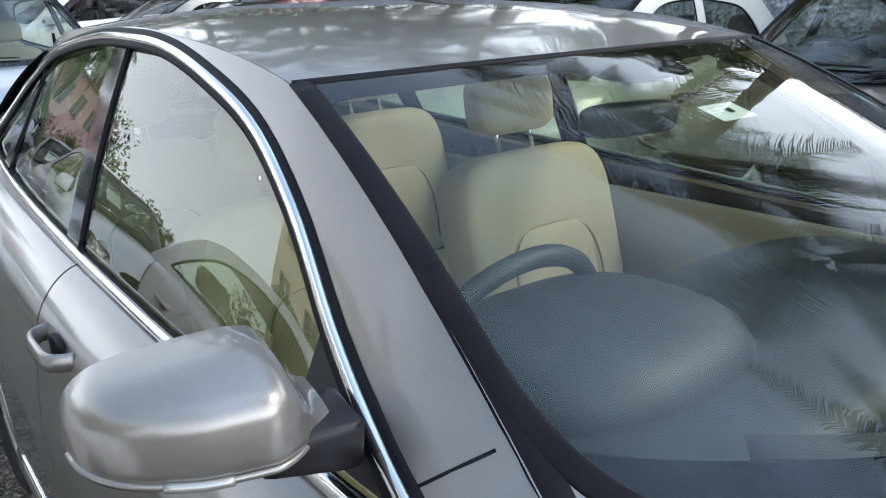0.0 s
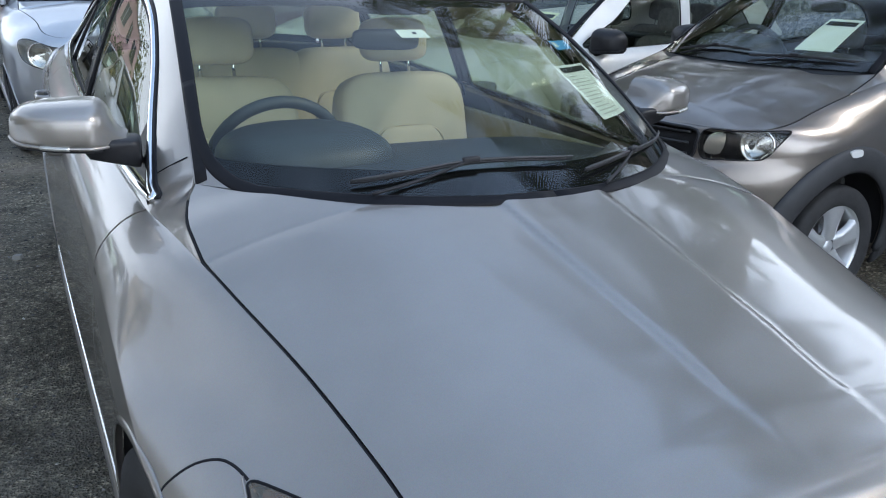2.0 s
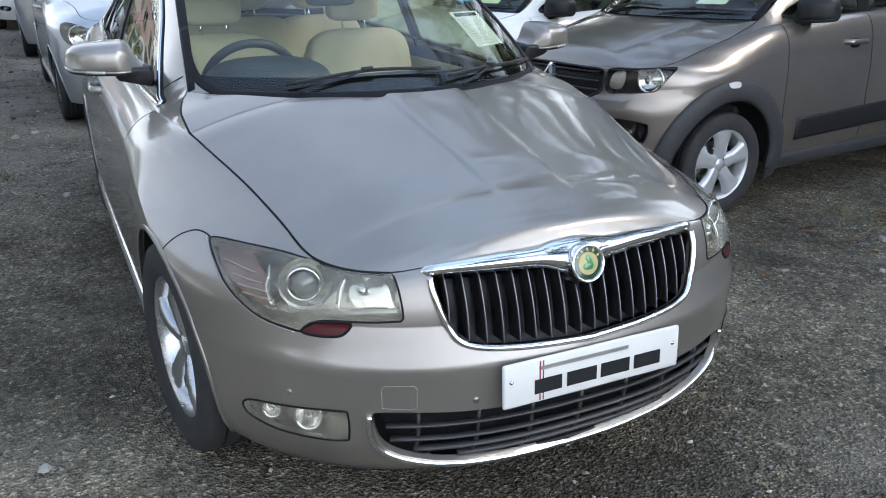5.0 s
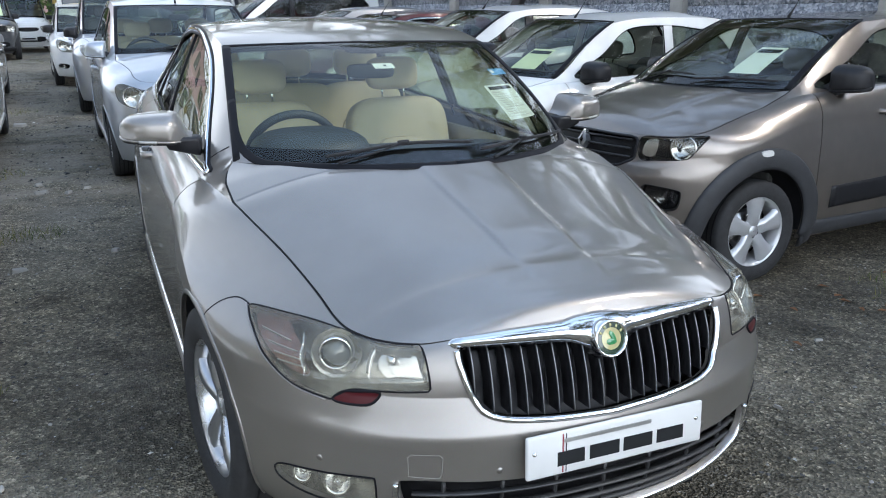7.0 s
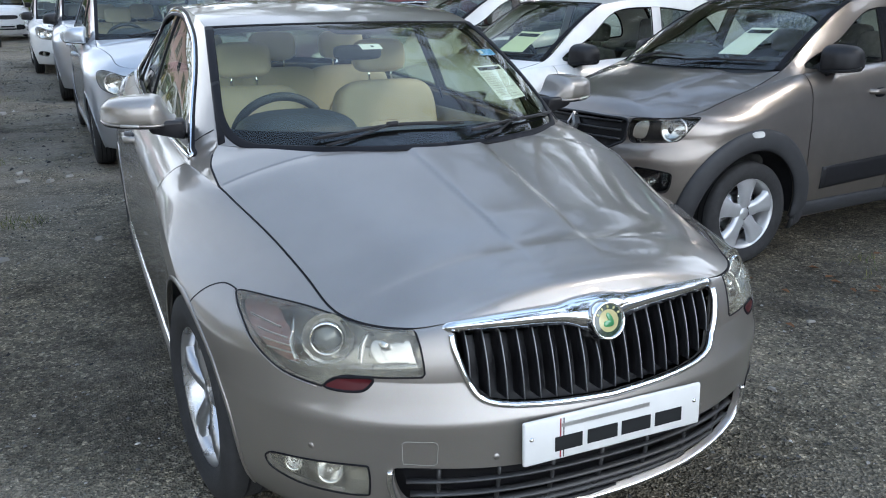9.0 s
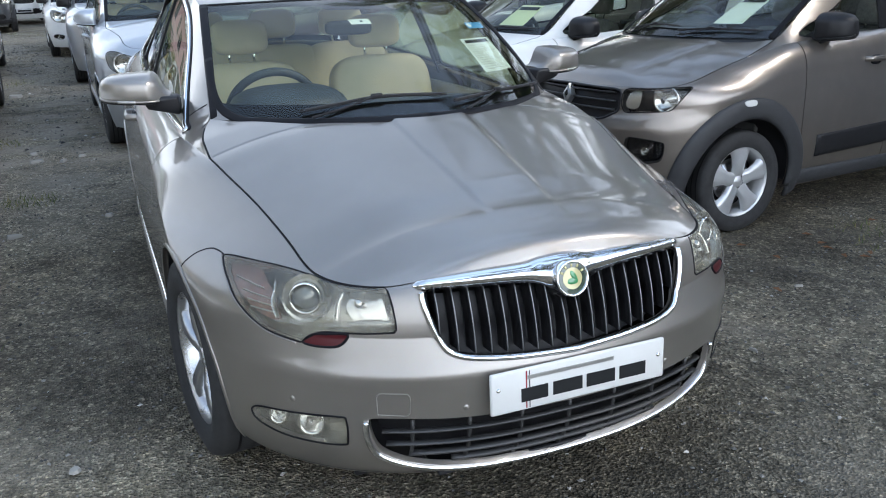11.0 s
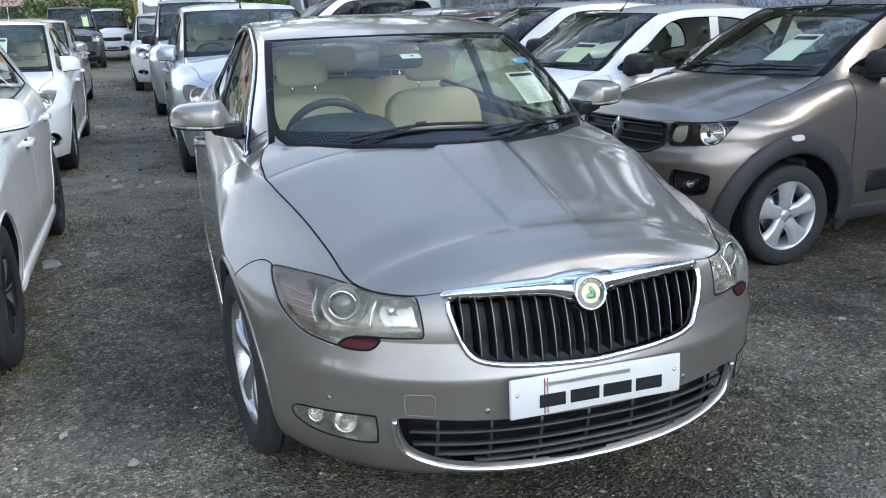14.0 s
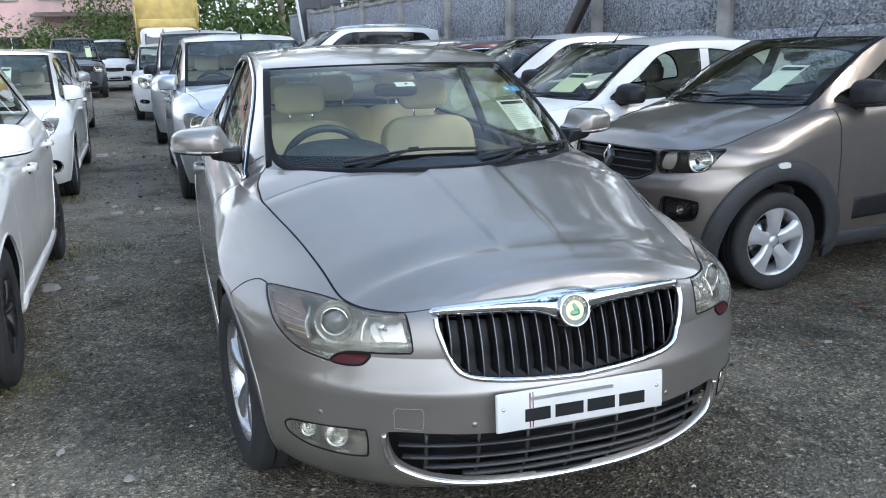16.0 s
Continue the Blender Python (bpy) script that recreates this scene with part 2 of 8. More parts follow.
def smooth_path(pts, k=6, closed=False):
    """Catmull-Rom through 2D or 3D points."""
    p = np.array(pts, float)
    n = len(p)
    out = []
    for i in range(n if closed else n - 1):
        a, b, c, d = (p[(i - 1) % n], p[i], p[(i + 1) % n], p[(i + 2) % n]) if closed else (p[max(i - 1, 0)], p[i], p[i + 1], p[min(i + 2, n - 1)])
        for j in range(k):
            s = j / k
            out.append(0.5 * (2 * b + (c - a) * s + (2 * a - 5 * b + 4 * c - d) * s * s + (3 * b - a - 3 * c + d) * s**3))
    if not closed:
        out.append(p[-1])
    return np.array(out)


def inside(poly, pts):
    poly, pts = np.asarray(poly), np.asarray(pts)
    x, y = pts[:, 0], pts[:, 1]
    res = np.zeros(len(pts), bool)
    x1, y1 = poly[:, 0], poly[:, 1]
    x2, y2 = np.roll(x1, -1), np.roll(y1, -1)
    for a, b, c, d in zip(x1, y1, x2, y2):
        if b != d:
            res ^= ((b > y) != (d > y)) & (x < (c - a) * (y - b) / (d - b) + a)
    return res


def densify(poly, step, closed=True):
    out = []
    n = len(poly)
    for i in range(n if closed else n - 1):
        a, b = np.asarray(poly[i], float), np.asarray(poly[(i + 1) % n], float)
        k = max(1, int(math.ceil(np.linalg.norm(b - a) / step)))
        out += [a + (b - a) * j / k for j in range(k)]
    if not closed:
        out.append(np.asarray(poly[-1], float))
    return out


def chart_normals(f, uv, out, eps=1e-3):
    u, v = uv[:, 0], uv[:, 1]
    du = f(u + eps, v) - f(u - eps, v)
    dv = f(u, v + eps) - f(u, v - eps)
    n = np.cross(du, dv)
    ln = np.linalg.norm(n, axis=1, keepdims=True)
    n = n / np.maximum(ln, 1e-12)
    return n * out


from mathutils.geometry import delaunay_2d_cdt


def panel(f, outline, holes=(), step=0.03, scale=(1, 1), out=1, lip=0.0, offset=0.0):
    """Mesh of the region of a chart f(u, v) within an outline and outside holes. out: sign that turns the normals outward. lip: depth of the folded edge."""
    sc = np.array(scale, float)
    ol = [p * sc for p in np.asarray(outline, float)]
    hs = [[p * sc for p in np.asarray(h, float)] for h in holes]
    pts, edges = [], []
    for ring in [ol, *hs]:
        r = densify(ring, step * 0.8)
        b = len(pts)
        pts += r
        edges += [(b + i, b + (i + 1) % len(r)) for i in range(len(r))]
    arr = np.array(ol)
    lo, hi = arr.min(0), arr.max(0)
    gx, gy = np.arange(lo[0], hi[0] + step, step), np.arange(lo[1], hi[1] + step, step)
    gg = np.array([(x + (step / 2 if j % 2 else 0), y) for j, y in enumerate(gy) for x in gx])
    ok = inside(ol, gg)
    for h in hs:
        ok &= ~inside(h, gg)
    gg = gg[ok]
    bnd = np.array(pts)
    if len(gg):
        keep = np.ones(len(gg), bool)
        for c in range(0, len(gg), 400):
            dd = np.min(np.linalg.norm(gg[c : c + 400, None] - bnd[None], axis=2), axis=1)
            keep[c : c + 400] = dd > step * 0.45
        gg = gg[keep]
        pts += list(gg)
    vs, _, fs, *_ = delaunay_2d_cdt([Vector((float(p[0]), float(p[1]))) for p in pts], edges, [], 0, 1e-6)
    P2 = np.array([(v.x, v.y) for v in vs])
    tri = np.array([t for t in fs if len(t) == 3])
    cen = P2[tri].mean(1)
    ok = inside(ol, cen)
    for h in hs:
        ok &= ~inside(h, cen)
    tri = tri[ok]
    uv = P2 / sc
    X = f(uv[:, 0], uv[:, 1])
    N = chart_normals(f, uv, out)
    X = X + N * offset
    used = np.unique(tri)
    re = -np.ones(len(X), int)
    re[used] = np.arange(len(used))
    X, N, tri = X[used], N[used], re[tri]
    fn = np.cross(X[tri[:, 1]] - X[tri[:, 0]], X[tri[:, 2]] - X[tri[:, 0]])
    flip = np.einsum("ij,ij->i", fn, N[tri].mean(1)) < 0
    tri[flip] = tri[flip][:, ::-1]
    faces = [tuple(int(i) for i in t) for t in tri]
    if lip:
        cnt = {}
        for t in faces:
            for a, b in ((t[0], t[1]), (t[1], t[2]), (t[2], t[0])):
                cnt[(a, b)] = 1
        bd = [(a, b) for a, b in cnt if (b, a) not in cnt]
        ids = sorted({i for e in bd for i in e})
        mp = {i: len(X) + k for k, i in enumerate(ids)}
        # the fold keeps its own vertices, so that the edge stays crisp
        mp2 = {i: len(X) + len(ids) + k for k, i in enumerate(ids)}
        X = np.vstack([X, X[ids], X[ids] - N[ids] * lip])
        N = np.vstack([N, N[ids], N[ids]])
        faces += [(mp[b], mp[a], mp2[a], mp2[b]) for a, b in bd]
        nl = len(ids)
    me = bpy.data.meshes.new("panel")
    me.from_pydata([tuple(map(float, p)) for p in X], [], faces)
    me.polygons.foreach_set("use_smooth", [True] * len(me.polygons))
    if lip:
        NN = N.copy()
        me.update()
        NN[-2 * nl :] = 0
        me.normals_split_custom_set_from_vertices([tuple(map(float, q)) for q in NN])
    else:
        me.normals_split_custom_set_from_vertices([tuple(map(float, q)) for q in N])
    return me


def strip(f, uv, width, height, out=1, closed=False, offset=0.0, k=1):
    """A raised moulding along a path on a chart."""
    uv = np.asarray(uv, float)
    X = f(uv[:, 0], uv[:, 1])
    N = chart_normals(f, uv, out)
    return ribbon(X, N, width, height, closed, offset)


def ribbon(X, N, width, height, closed=False, offset=0.0):
    X, N = np.asarray(X, float), np.asarray(N, float)
    n = len(X)
    T = np.roll(X, -1, 0) - np.roll(X, 1, 0)
    if not closed:
        T[0], T[-1] = X[1] - X[0], X[-1] - X[-2]
    T /= np.maximum(np.linalg.norm(T, axis=1, keepdims=True), 1e-9)
    B = np.cross(T, N)
    B /= np.maximum(np.linalg.norm(B, axis=1, keepdims=True), 1e-9)
    prof = [(-0.5, -0.3), (-0.5, 0.35), (-0.36, 0.8), (-0.12, 1.0), (0.12, 1.0), (0.36, 0.8), (0.5, 0.35), (0.5, -0.3)]
    bm = bmesh.new()
    rows = [[bm.verts.new(X[i] + B[i] * (a * width) + N[i] * (b * height + offset)) for a, b in prof] for i in range(n)]
    m = len(prof)
    for i in range(n if closed else n - 1):
        r0, r1 = rows[i], rows[(i + 1) % n]
        for j in range(m):
            bm.faces.new((r0[j], r0[(j + 1) % m], r1[(j + 1) % m], r1[j]))
    if not closed:
        bm.faces.new(rows[0])
        bm.faces.new(rows[-1][::-1])
    return finish(bm)


def finish(bm, smooth=True):
    bmesh.ops.recalc_face_normals(bm, faces=bm.faces[:])
    for fc in bm.faces:
        fc.smooth = smooth
    return bm


def tube(pts, r, seg=8, closed=False):
    """A round bar along 3D points; r may be a list."""
    p = np.asarray(pts, float)
    n = len(p)
    rr = np.broadcast_to(np.asarray(r, float), (n,))
    T = np.gradient(p, axis=0) if not closed else np.roll(p, -1, 0) - np.roll(p, 1, 0)
    T /= np.maximum(np.linalg.norm(T, axis=1, keepdims=True), 1e-9)
    up = np.array((0, 0, 1.0)) if abs(T[0][2]) < 0.9 else np.array((1.0, 0, 0))
    bm = bmesh.new()
    rows = []
    for i in range(n):
        a = np.cross(T[i], up)
        if closed:
            a = p[i] - p.mean(0)
        a /= max(np.linalg.norm(a), 1e-9)
        b = np.cross(T[i], a)
        up = -b if not closed else up
        rows.append([bm.verts.new(p[i] + rr[i] * (math.cos(w) * a + math.sin(w) * b)) for w in np.linspace(0, 2 * math.pi, seg, endpoint=False)])
    for i in range(n if closed else n - 1):
        r0, r1 = rows[i], rows[(i + 1) % n]
        for j in range(seg):
            bm.faces.new((r0[j], r0[(j + 1) % seg], r1[(j + 1) % seg], r1[j]))
    if not closed:
        bm.faces.new(rows[0])
        bm.faces.new(rows[-1][::-1])
    return finish(bm)


def hull(pts, bevel=0.0):
    """A solid wedge round the given corner points."""
    bm = bmesh.new()
    for q in pts:
        bm.verts.new(q)
    bmesh.ops.convex_hull(bm, input=bm.verts[:])
    if bevel:
        bmesh.ops.bevel(bm, geom=bm.edges[:], offset=bevel, segments=2, affect="EDGES", profile=0.5)
    return finish(bm)


def half_loft(T, top, low, front, back, e=0.55, n=14, e_low=None):
    """A shell along x whose sections bulge towards -y between low and top, with a flat back."""
    e_low = e if e_low is None else e_low
    bm = bmesh.new()
    rows = []
    for x, zt, zb, yf in zip(T, top, low, front):
        row = []
        for w in np.linspace(-math.pi / 2, math.pi / 2, n):
            ee = e if w > 0 else e_low
            c, s = max(math.cos(w), 0) ** ee, math.copysign(abs(math.sin(w)) ** ee, math.sin(w))
            row.append(bm.verts.new((x, back + (yf - back) * c, 0.5 * (zt + zb) + 0.5 * (zt - zb) * s)))
        rows.append(row)
    for a, b in zip(rows, rows[1:]):
        for j in range(n - 1):
            bm.faces.new((a[j], a[j + 1], b[j + 1], b[j]))
    bmesh.ops.remove_doubles(bm, verts=bm.verts[:], dist=1e-5)
    finish(bm)
    # flat back and ends on edges of their own, so that they stay crisp
    ends = [[(x, back, zb), (x, back, zt)] for x, zt, zb in zip(T, top, low)]
    for a, b in zip(ends, ends[1:]):
        bm.faces.new([bm.verts.new(p) for p in (a[0], b[0], b[1], a[1])])
    for row in (rows[0], rows[-1]):
        co = [v.co.copy() for v in row if v.is_valid]
        if len(co) > 2:
            bm.faces.new([bm.verts.new(p) for p in co])
    return bm


def lathe(profile, seg=40, m=None):
    """Turn (radius, along) points about the x axis, then place by m."""
    bm = bmesh.new()
    rows = []
    for k in range(seg):
        w = 2 * math.pi * k / seg
        rows.append([bm.verts.new((a, r * math.cos(w), r * math.sin(w))) for r, a in profile])
    for k in range(seg):
        r0, r1 = rows[k], rows[(k + 1) % seg]
        for j in range(len(profile) - 1):
            bm.faces.new((r0[j], r0[j + 1], r1[j + 1], r1[j]))
    bmesh.ops.remove_doubles(bm, verts=bm.verts[:], dist=1e-6)
    finish(bm)
    if m is not None:
        bmesh.ops.transform(bm, matrix=m, verts=bm.verts[:])
    return bm


def block(size, m=None, bevel=0.01, seg=2):
    bm = bmesh.new()
    bmesh.ops.create_cube(bm, size=1, matrix=Matrix.Diagonal((*size, 1)))
    if bevel:
        bmesh.ops.bevel(bm, geom=bm.edges[:], offset=bevel, segments=seg, profile=0.5, affect="EDGES")
    finish(bm, bevel > 0)
    if m is not None:
        bmesh.ops.transform(bm, matrix=m, verts=bm.verts[:])
    return bm


def pillow(size, m=None, e=0.35, nu=22, nv=14, dent=None):
    """A rounded cushion (superquadric); dent(x, y, z) in unit space may push points in."""
    bm = bmesh.new()
    pw = lambda c: math.copysign(abs(c) ** e, c)
    rows = []
    for j in range(nv + 1):
        b = -math.pi / 2 + math.pi * j / nv
        row = []
        for i in range(nu):
            a = 2 * math.pi * i / nu
            p = Vector((pw(math.cos(b)) * pw(math.cos(a)), pw(math.cos(b)) * pw(math.sin(a)), pw(math.sin(b))))
            if dent:
                p = Vector(dent(p.x, p.y, p.z))
            row.append(bm.verts.new((p.x * size[0] / 2, p.y * size[1] / 2, p.z * size[2] / 2)))
        rows.append(row)
    for j in range(nv):
        for i in range(nu):
            bm.faces.new((rows[j][i], rows[j][(i + 1) % nu], rows[j + 1][(i + 1) % nu], rows[j + 1][i]))
    bmesh.ops.remove_doubles(bm, verts=bm.verts[:], dist=1e-5)
    finish(bm)
    if m is not None:
        bmesh.ops.transform(bm, matrix=m, verts=bm.verts[:])
    return bm


def part(name, data, material, parent=None, label=""):
    """Links a bmesh or mesh as one object under a thing or part."""
    if isinstance(data, bmesh.types.BMesh):
        me = bpy.data.meshes.new(name)
        data.to_mesh(me)
        data.free()
    else:
        me = data
        me.name = name
    if material and not me.materials:
        me.materials.append(material)
    ob = new(name, me)
    if parent:
        ob.parent = parent
    if material in PANES:
        ob.visible_shadow = False
    if label:
        tagged(ob, label)
    return ob


def merge(*bms):
    out = bmesh.new()
    for b in bms:
        me = bpy.data.meshes.new("tmp")
        b.to_mesh(me)
        out.from_mesh(me)
        bpy.data.meshes.remove(me)
        b.free()
    return out


def thing(name, label, category, m=None, group="", kind=""):
    ob = new(name)
    ob.empty_display_size = 0.1
    if m is not None:
        ob.matrix_world = m
    return tagged(ob, label, category, group, kind)


# ---------------- cars ----------------
class Shape:
    """The outer surface of a car in charts. Car axes: front end at y = 0 facing -y, middle at x = 0, ground at z = 0."""

    def __init__(self, P):
        self.P, self.grids = P, {}
        self.wz, self.y0, self.zs, self.zb = crv(*P["width"]), crv(*P["nose"]), crv(*P["shoulder"]), crv(*P["sill"])
        self.side, self.yend = crv(*P["taper"]), crv(*P["tail"])
        self.hx, self.hz = crv(*[(a, b) for a, b, c in P["belt"]]), crv(*[(a, c) for a, b, c in P["belt"]])
        self.rx, self.rz = crv(*[(a, b) for a, b, c in P["rail"]]), crv(*[(a, c) for a, b, c in P["rail"]])
        self.crown = crv(*P["crown"])
        self.yb, self.yr = P["corner"]
        self.ybh, self.yrh = P["corner_top"]
        self.y0h, self.yeh = P["top_ends"]
        self.a, self.ah = 2 / P["round"], 2 / P["round_top"]
        self.curl, self.skew = P.get("curl", 1.25), P.get("skew", 0.0)

    def shell(self, q, v):
        q, v = np.broadcast_arrays(np.asarray(q, float), np.asarray(v, float))
        sg, q = np.where(q < 0, -1.0, 1.0), np.clip(np.abs(q), 1e-6, 3 - 1e-6)
        v1, th = np.clip(v, 0, 1), np.clip(v - 1, 0, 1) * math.pi / 2
        ff, rr = np.clip(q, 0, 1) * math.pi / 2, np.clip(3 - q, 0, 1) * math.pi / 2
        mid = np.clip(q - 1, 0, 1)
        sa, ca = np.sin(ff) ** self.a, np.maximum(np.cos(ff), 0) ** self.a
        sr, cr = np.sin(rr) ** self.a, np.maximum(np.cos(rr), 0) ** self.a
        ym = self.yb + (self.yr - self.yb) * mid
        yref = np.where(q < 1, self.yb - (self.yb - 0.05) * ca, np.where(q > 2, self.yr + (self.P["L"] - self.yr) * cr, ym))
        zs, zb = self.zs(yref), self.zb(yref)
        z = zb + (zs - zb) * v1
        w = self.wz(z)
        x = w * self.side(yref) * np.where(q < 1, sa, np.where(q > 2, sr, 1.0))
        y = np.where(q < 1, self.yb - (self.yb - self.y0(z)) * ca, np.where(q > 2, self.yr + (self.yend(z) - self.yr) * cr, ym))
        sh, ch = np.sin(ff) ** self.ah, np.maximum(np.cos(ff), 0) ** self.ah
        hy = np.where(q < 1, self.ybh - (self.ybh - self.y0h) * ch, np.where(q > 2, self.yrh + (self.yeh - self.yrh) * cr, ym - (self.yb - self.ybh) * (1 - np.clip(mid / 0.14, 0, 1)) ** 1.5))
        hx = np.where(q < 1, (self.hx(self.ybh) - self.skew * (self.ybh - hy)) * sh, np.where(q > 2, self.hx(self.yrh) * sr, self.hx(hy)))
        hz = self.hz(hy)
        c, s = 1 - np.maximum(np.cos(th), 0) ** self.curl, np.sin(th) ** self.curl
        x, y, z = x + (hx - x) * c, y + (hy - y) * c, z + (hz - zs) * s
        return np.stack([sg * x, y, z], -1)

    def find(self, pts, axes, qr, vr=(0, 2)):
        """Chart places of points given by two of their coordinates, on the +x half."""
        pts = np.atleast_2d(np.asarray(pts, float))
        if (qr, vr) not in self.grids:
            Q, V = np.meshgrid(np.linspace(*qr, 160), np.linspace(*vr, 90))
            self.grids[(qr, vr)] = (Q, V, self.shell(Q.ravel(), V.ravel()))
        Q, V, G = self.grids[(qr, vr)]
        G = G[:, axes]
        i = np.array([np.argmin(((G - p) ** 2).sum(1)) for p in pts])
        q, v = Q.ravel()[i].copy(), V.ravel()[i].copy()
        for _ in range(6):
            e = 1e-4
            r = self.shell(q, v)[:, axes] - pts
            a, b = (self.shell(q + e, v)[:, axes] - self.shell(q - e, v)[:, axes]) / (2 * e), (self.shell(q, v + e)[:, axes] - self.shell(q, v - e)[:, axes]) / (2 * e)
            det = a[:, 0] * b[:, 1] - a[:, 1] * b[:, 0]
            ok = np.abs(det) > 1e-4
            det = np.where(ok, det, 1)
            dq, dv = (r[:, 0] * b[:, 1] - r[:, 1] * b[:, 0]) / det, (a[:, 0] * r[:, 1] - a[:, 1] * r[:, 0]) / det
            q, v = np.clip(q - np.where(ok, np.clip(dq, -0.03, 0.03), 0), *qr), np.clip(v - np.where(ok, np.clip(dv, -0.04, 0.04), 0), *vr)
        return np.stack([q, v], -1)

    def top_q(self, x):
        """Chart place along the nose where its top edge has that half width."""
        w, d = float(self.hx(self.ybh)), self.ybh - self.y0h
        lo, hi = 0.0, 1.0
        for _ in range(40):
            q = 0.5 * (lo + hi)
            f = q * math.pi / 2
            reach = (w - self.skew * d * math.cos(f) ** self.ah) * math.sin(f) ** self.ah
            lo, hi = (q, hi) if reach < x else (lo, q)
        return 0.5 * (lo + hi)

    def front(self, pts, k=0, closed=True):
        p = smooth_path(pts, k, closed) if k else np.array(pts, float)
        return self.find(p, [0, 2], (0.001, 1.0))

    def flank(self, pts, k=0, closed=True, qr=(0.45, 2.6)):
        p = smooth_path(pts, k, closed) if k else np.array(pts, float)
        return self.find(p, [1, 2], qr)

    def sidewall(self, y, z):
        """Glass house flank, between belt and roof rail: chart (y, z)."""
        y, z = np.broadcast_arrays(np.asarray(y, float), np.asarray(z, float))
        hz, rz = self.hz(y), self.rz(y)
        w = np.clip((z - hz) / np.maximum(rz - hz, 1e-3), -0.3, 1.0)
        x = self.hx(y) + (self.rx(y) - self.hx(y)) * w + 0.09 * (rz - hz) * w * (1 - w)
        return np.stack([x, y, z + 0 * y], -1)

    def seam(self, y):
        """Bonnet side edge (half width, height)."""
        y = np.asarray(y, float)
        t = np.clip((self.ybh - y) / (self.ybh - self.y0h), 0, 1)
        n = 2 / self.ah
        fx = (self.hx(self.ybh) - self.skew * (self.ybh - self.y0h) * t) * np.maximum(1 - t**n, 0) ** (1 / n)
        ya = self.P["rail"][0][0]
        return np.where(y < self.ybh, fx, np.where(y < ya, self.hx(y), self.rx(y))), np.where(y < ya, self.hz(y), self.rz(y))

    def hood(self, x, y):
        x, y = np.broadcast_arrays(np.asarray(x, float), np.asarray(y, float))
        sx, sz = self.seam(y)
        s = np.abs(x) / np.maximum(sx, 0.05)
        z = sz + self.crown(y) * (1 - np.clip(s, 0, 1.05) ** 2.7)
        for a, b, h, w in self.P.get("creases", ()):
            d = (a + b * y) - np.abs(x)
            fade = np.clip((y - self.y0h - 0.02) / 0.4, 0, 1)
            z = z + h * (0.5 + 0.5 * np.tanh(d / w)) * fade * fade * (3 - 2 * fade)
        return np.stack([x + 0 * z, y + 0 * z, z], -1)

    def screen(self, s, r):
        """Windscreen: s across -1..1, r from base 0 to top 1."""
        s, r = np.broadcast_arrays(np.asarray(s, float), np.asarray(r, float))
        b, t = self.P["screen_base"], self.P["screen_top"]
        return self.sheet(s, r, b, t, 0.03)

    def rearscreen(self, s, r):
        s, r = np.broadcast_arrays(np.asarray(s, float), np.asarray(r, float))
        return self.sheet(s, r, self.P["rear_base"], self.P["rear_top"], 0.03)

    def sheet(self, s, r, b, t, bulge):
        k = np.abs(s) ** 2.2
        xb, xt = s * b[0], s * t[0]
        yb, yt = b[1] + (b[2] - b[1]) * k, t[1] + (t[2] - t[1]) * k
        zb, zt = b[3] + (b[4] - b[3]) * k, t[3] + (t[4] - t[3]) * k
        q = bulge * r * (1 - r) * 4
        return np.stack([xb + (xt - xb) * r, yb + (yt - yb) * r, zb + (zt - zb) * r + q], -1)

    def roof(self, s, y):
        """s across -1..1; y along, bent with the screen edges."""
        s, y = np.broadcast_arrays(np.asarray(s, float), np.asarray(y, float))
        t, e = self.P["screen_top"], self.P["rear_top"]
        k = np.abs(s) ** 2.2
        lo, hi = t[1] + (t[2] - t[1]) * k, e[1] + (e[2] - e[1]) * k
        yy = lo + (hi - lo) * y
        rx, rz = self.rx(yy), self.rz(yy)
        mid = crv(*self.P["roof_mid"])(yy)
        z = rz + np.maximum(mid - rz, 0.0) * (1 - np.abs(s) ** 2.6)
        return np.stack([s * rx, yy, z], -1)

    def deck(self, x, y):
        x, y = np.broadcast_arrays(np.asarray(x, float), np.asarray(y, float))
        return np.stack([x, y, self.hz(y) + 0.03 * (1 - np.clip(np.abs(x) / 0.7, 0, 1) ** 2)], -1)


def mirrored(f):
    def g(u, v):
        p = f(u, v).copy()
        p[..., 0] *= -1
        return p

    return g


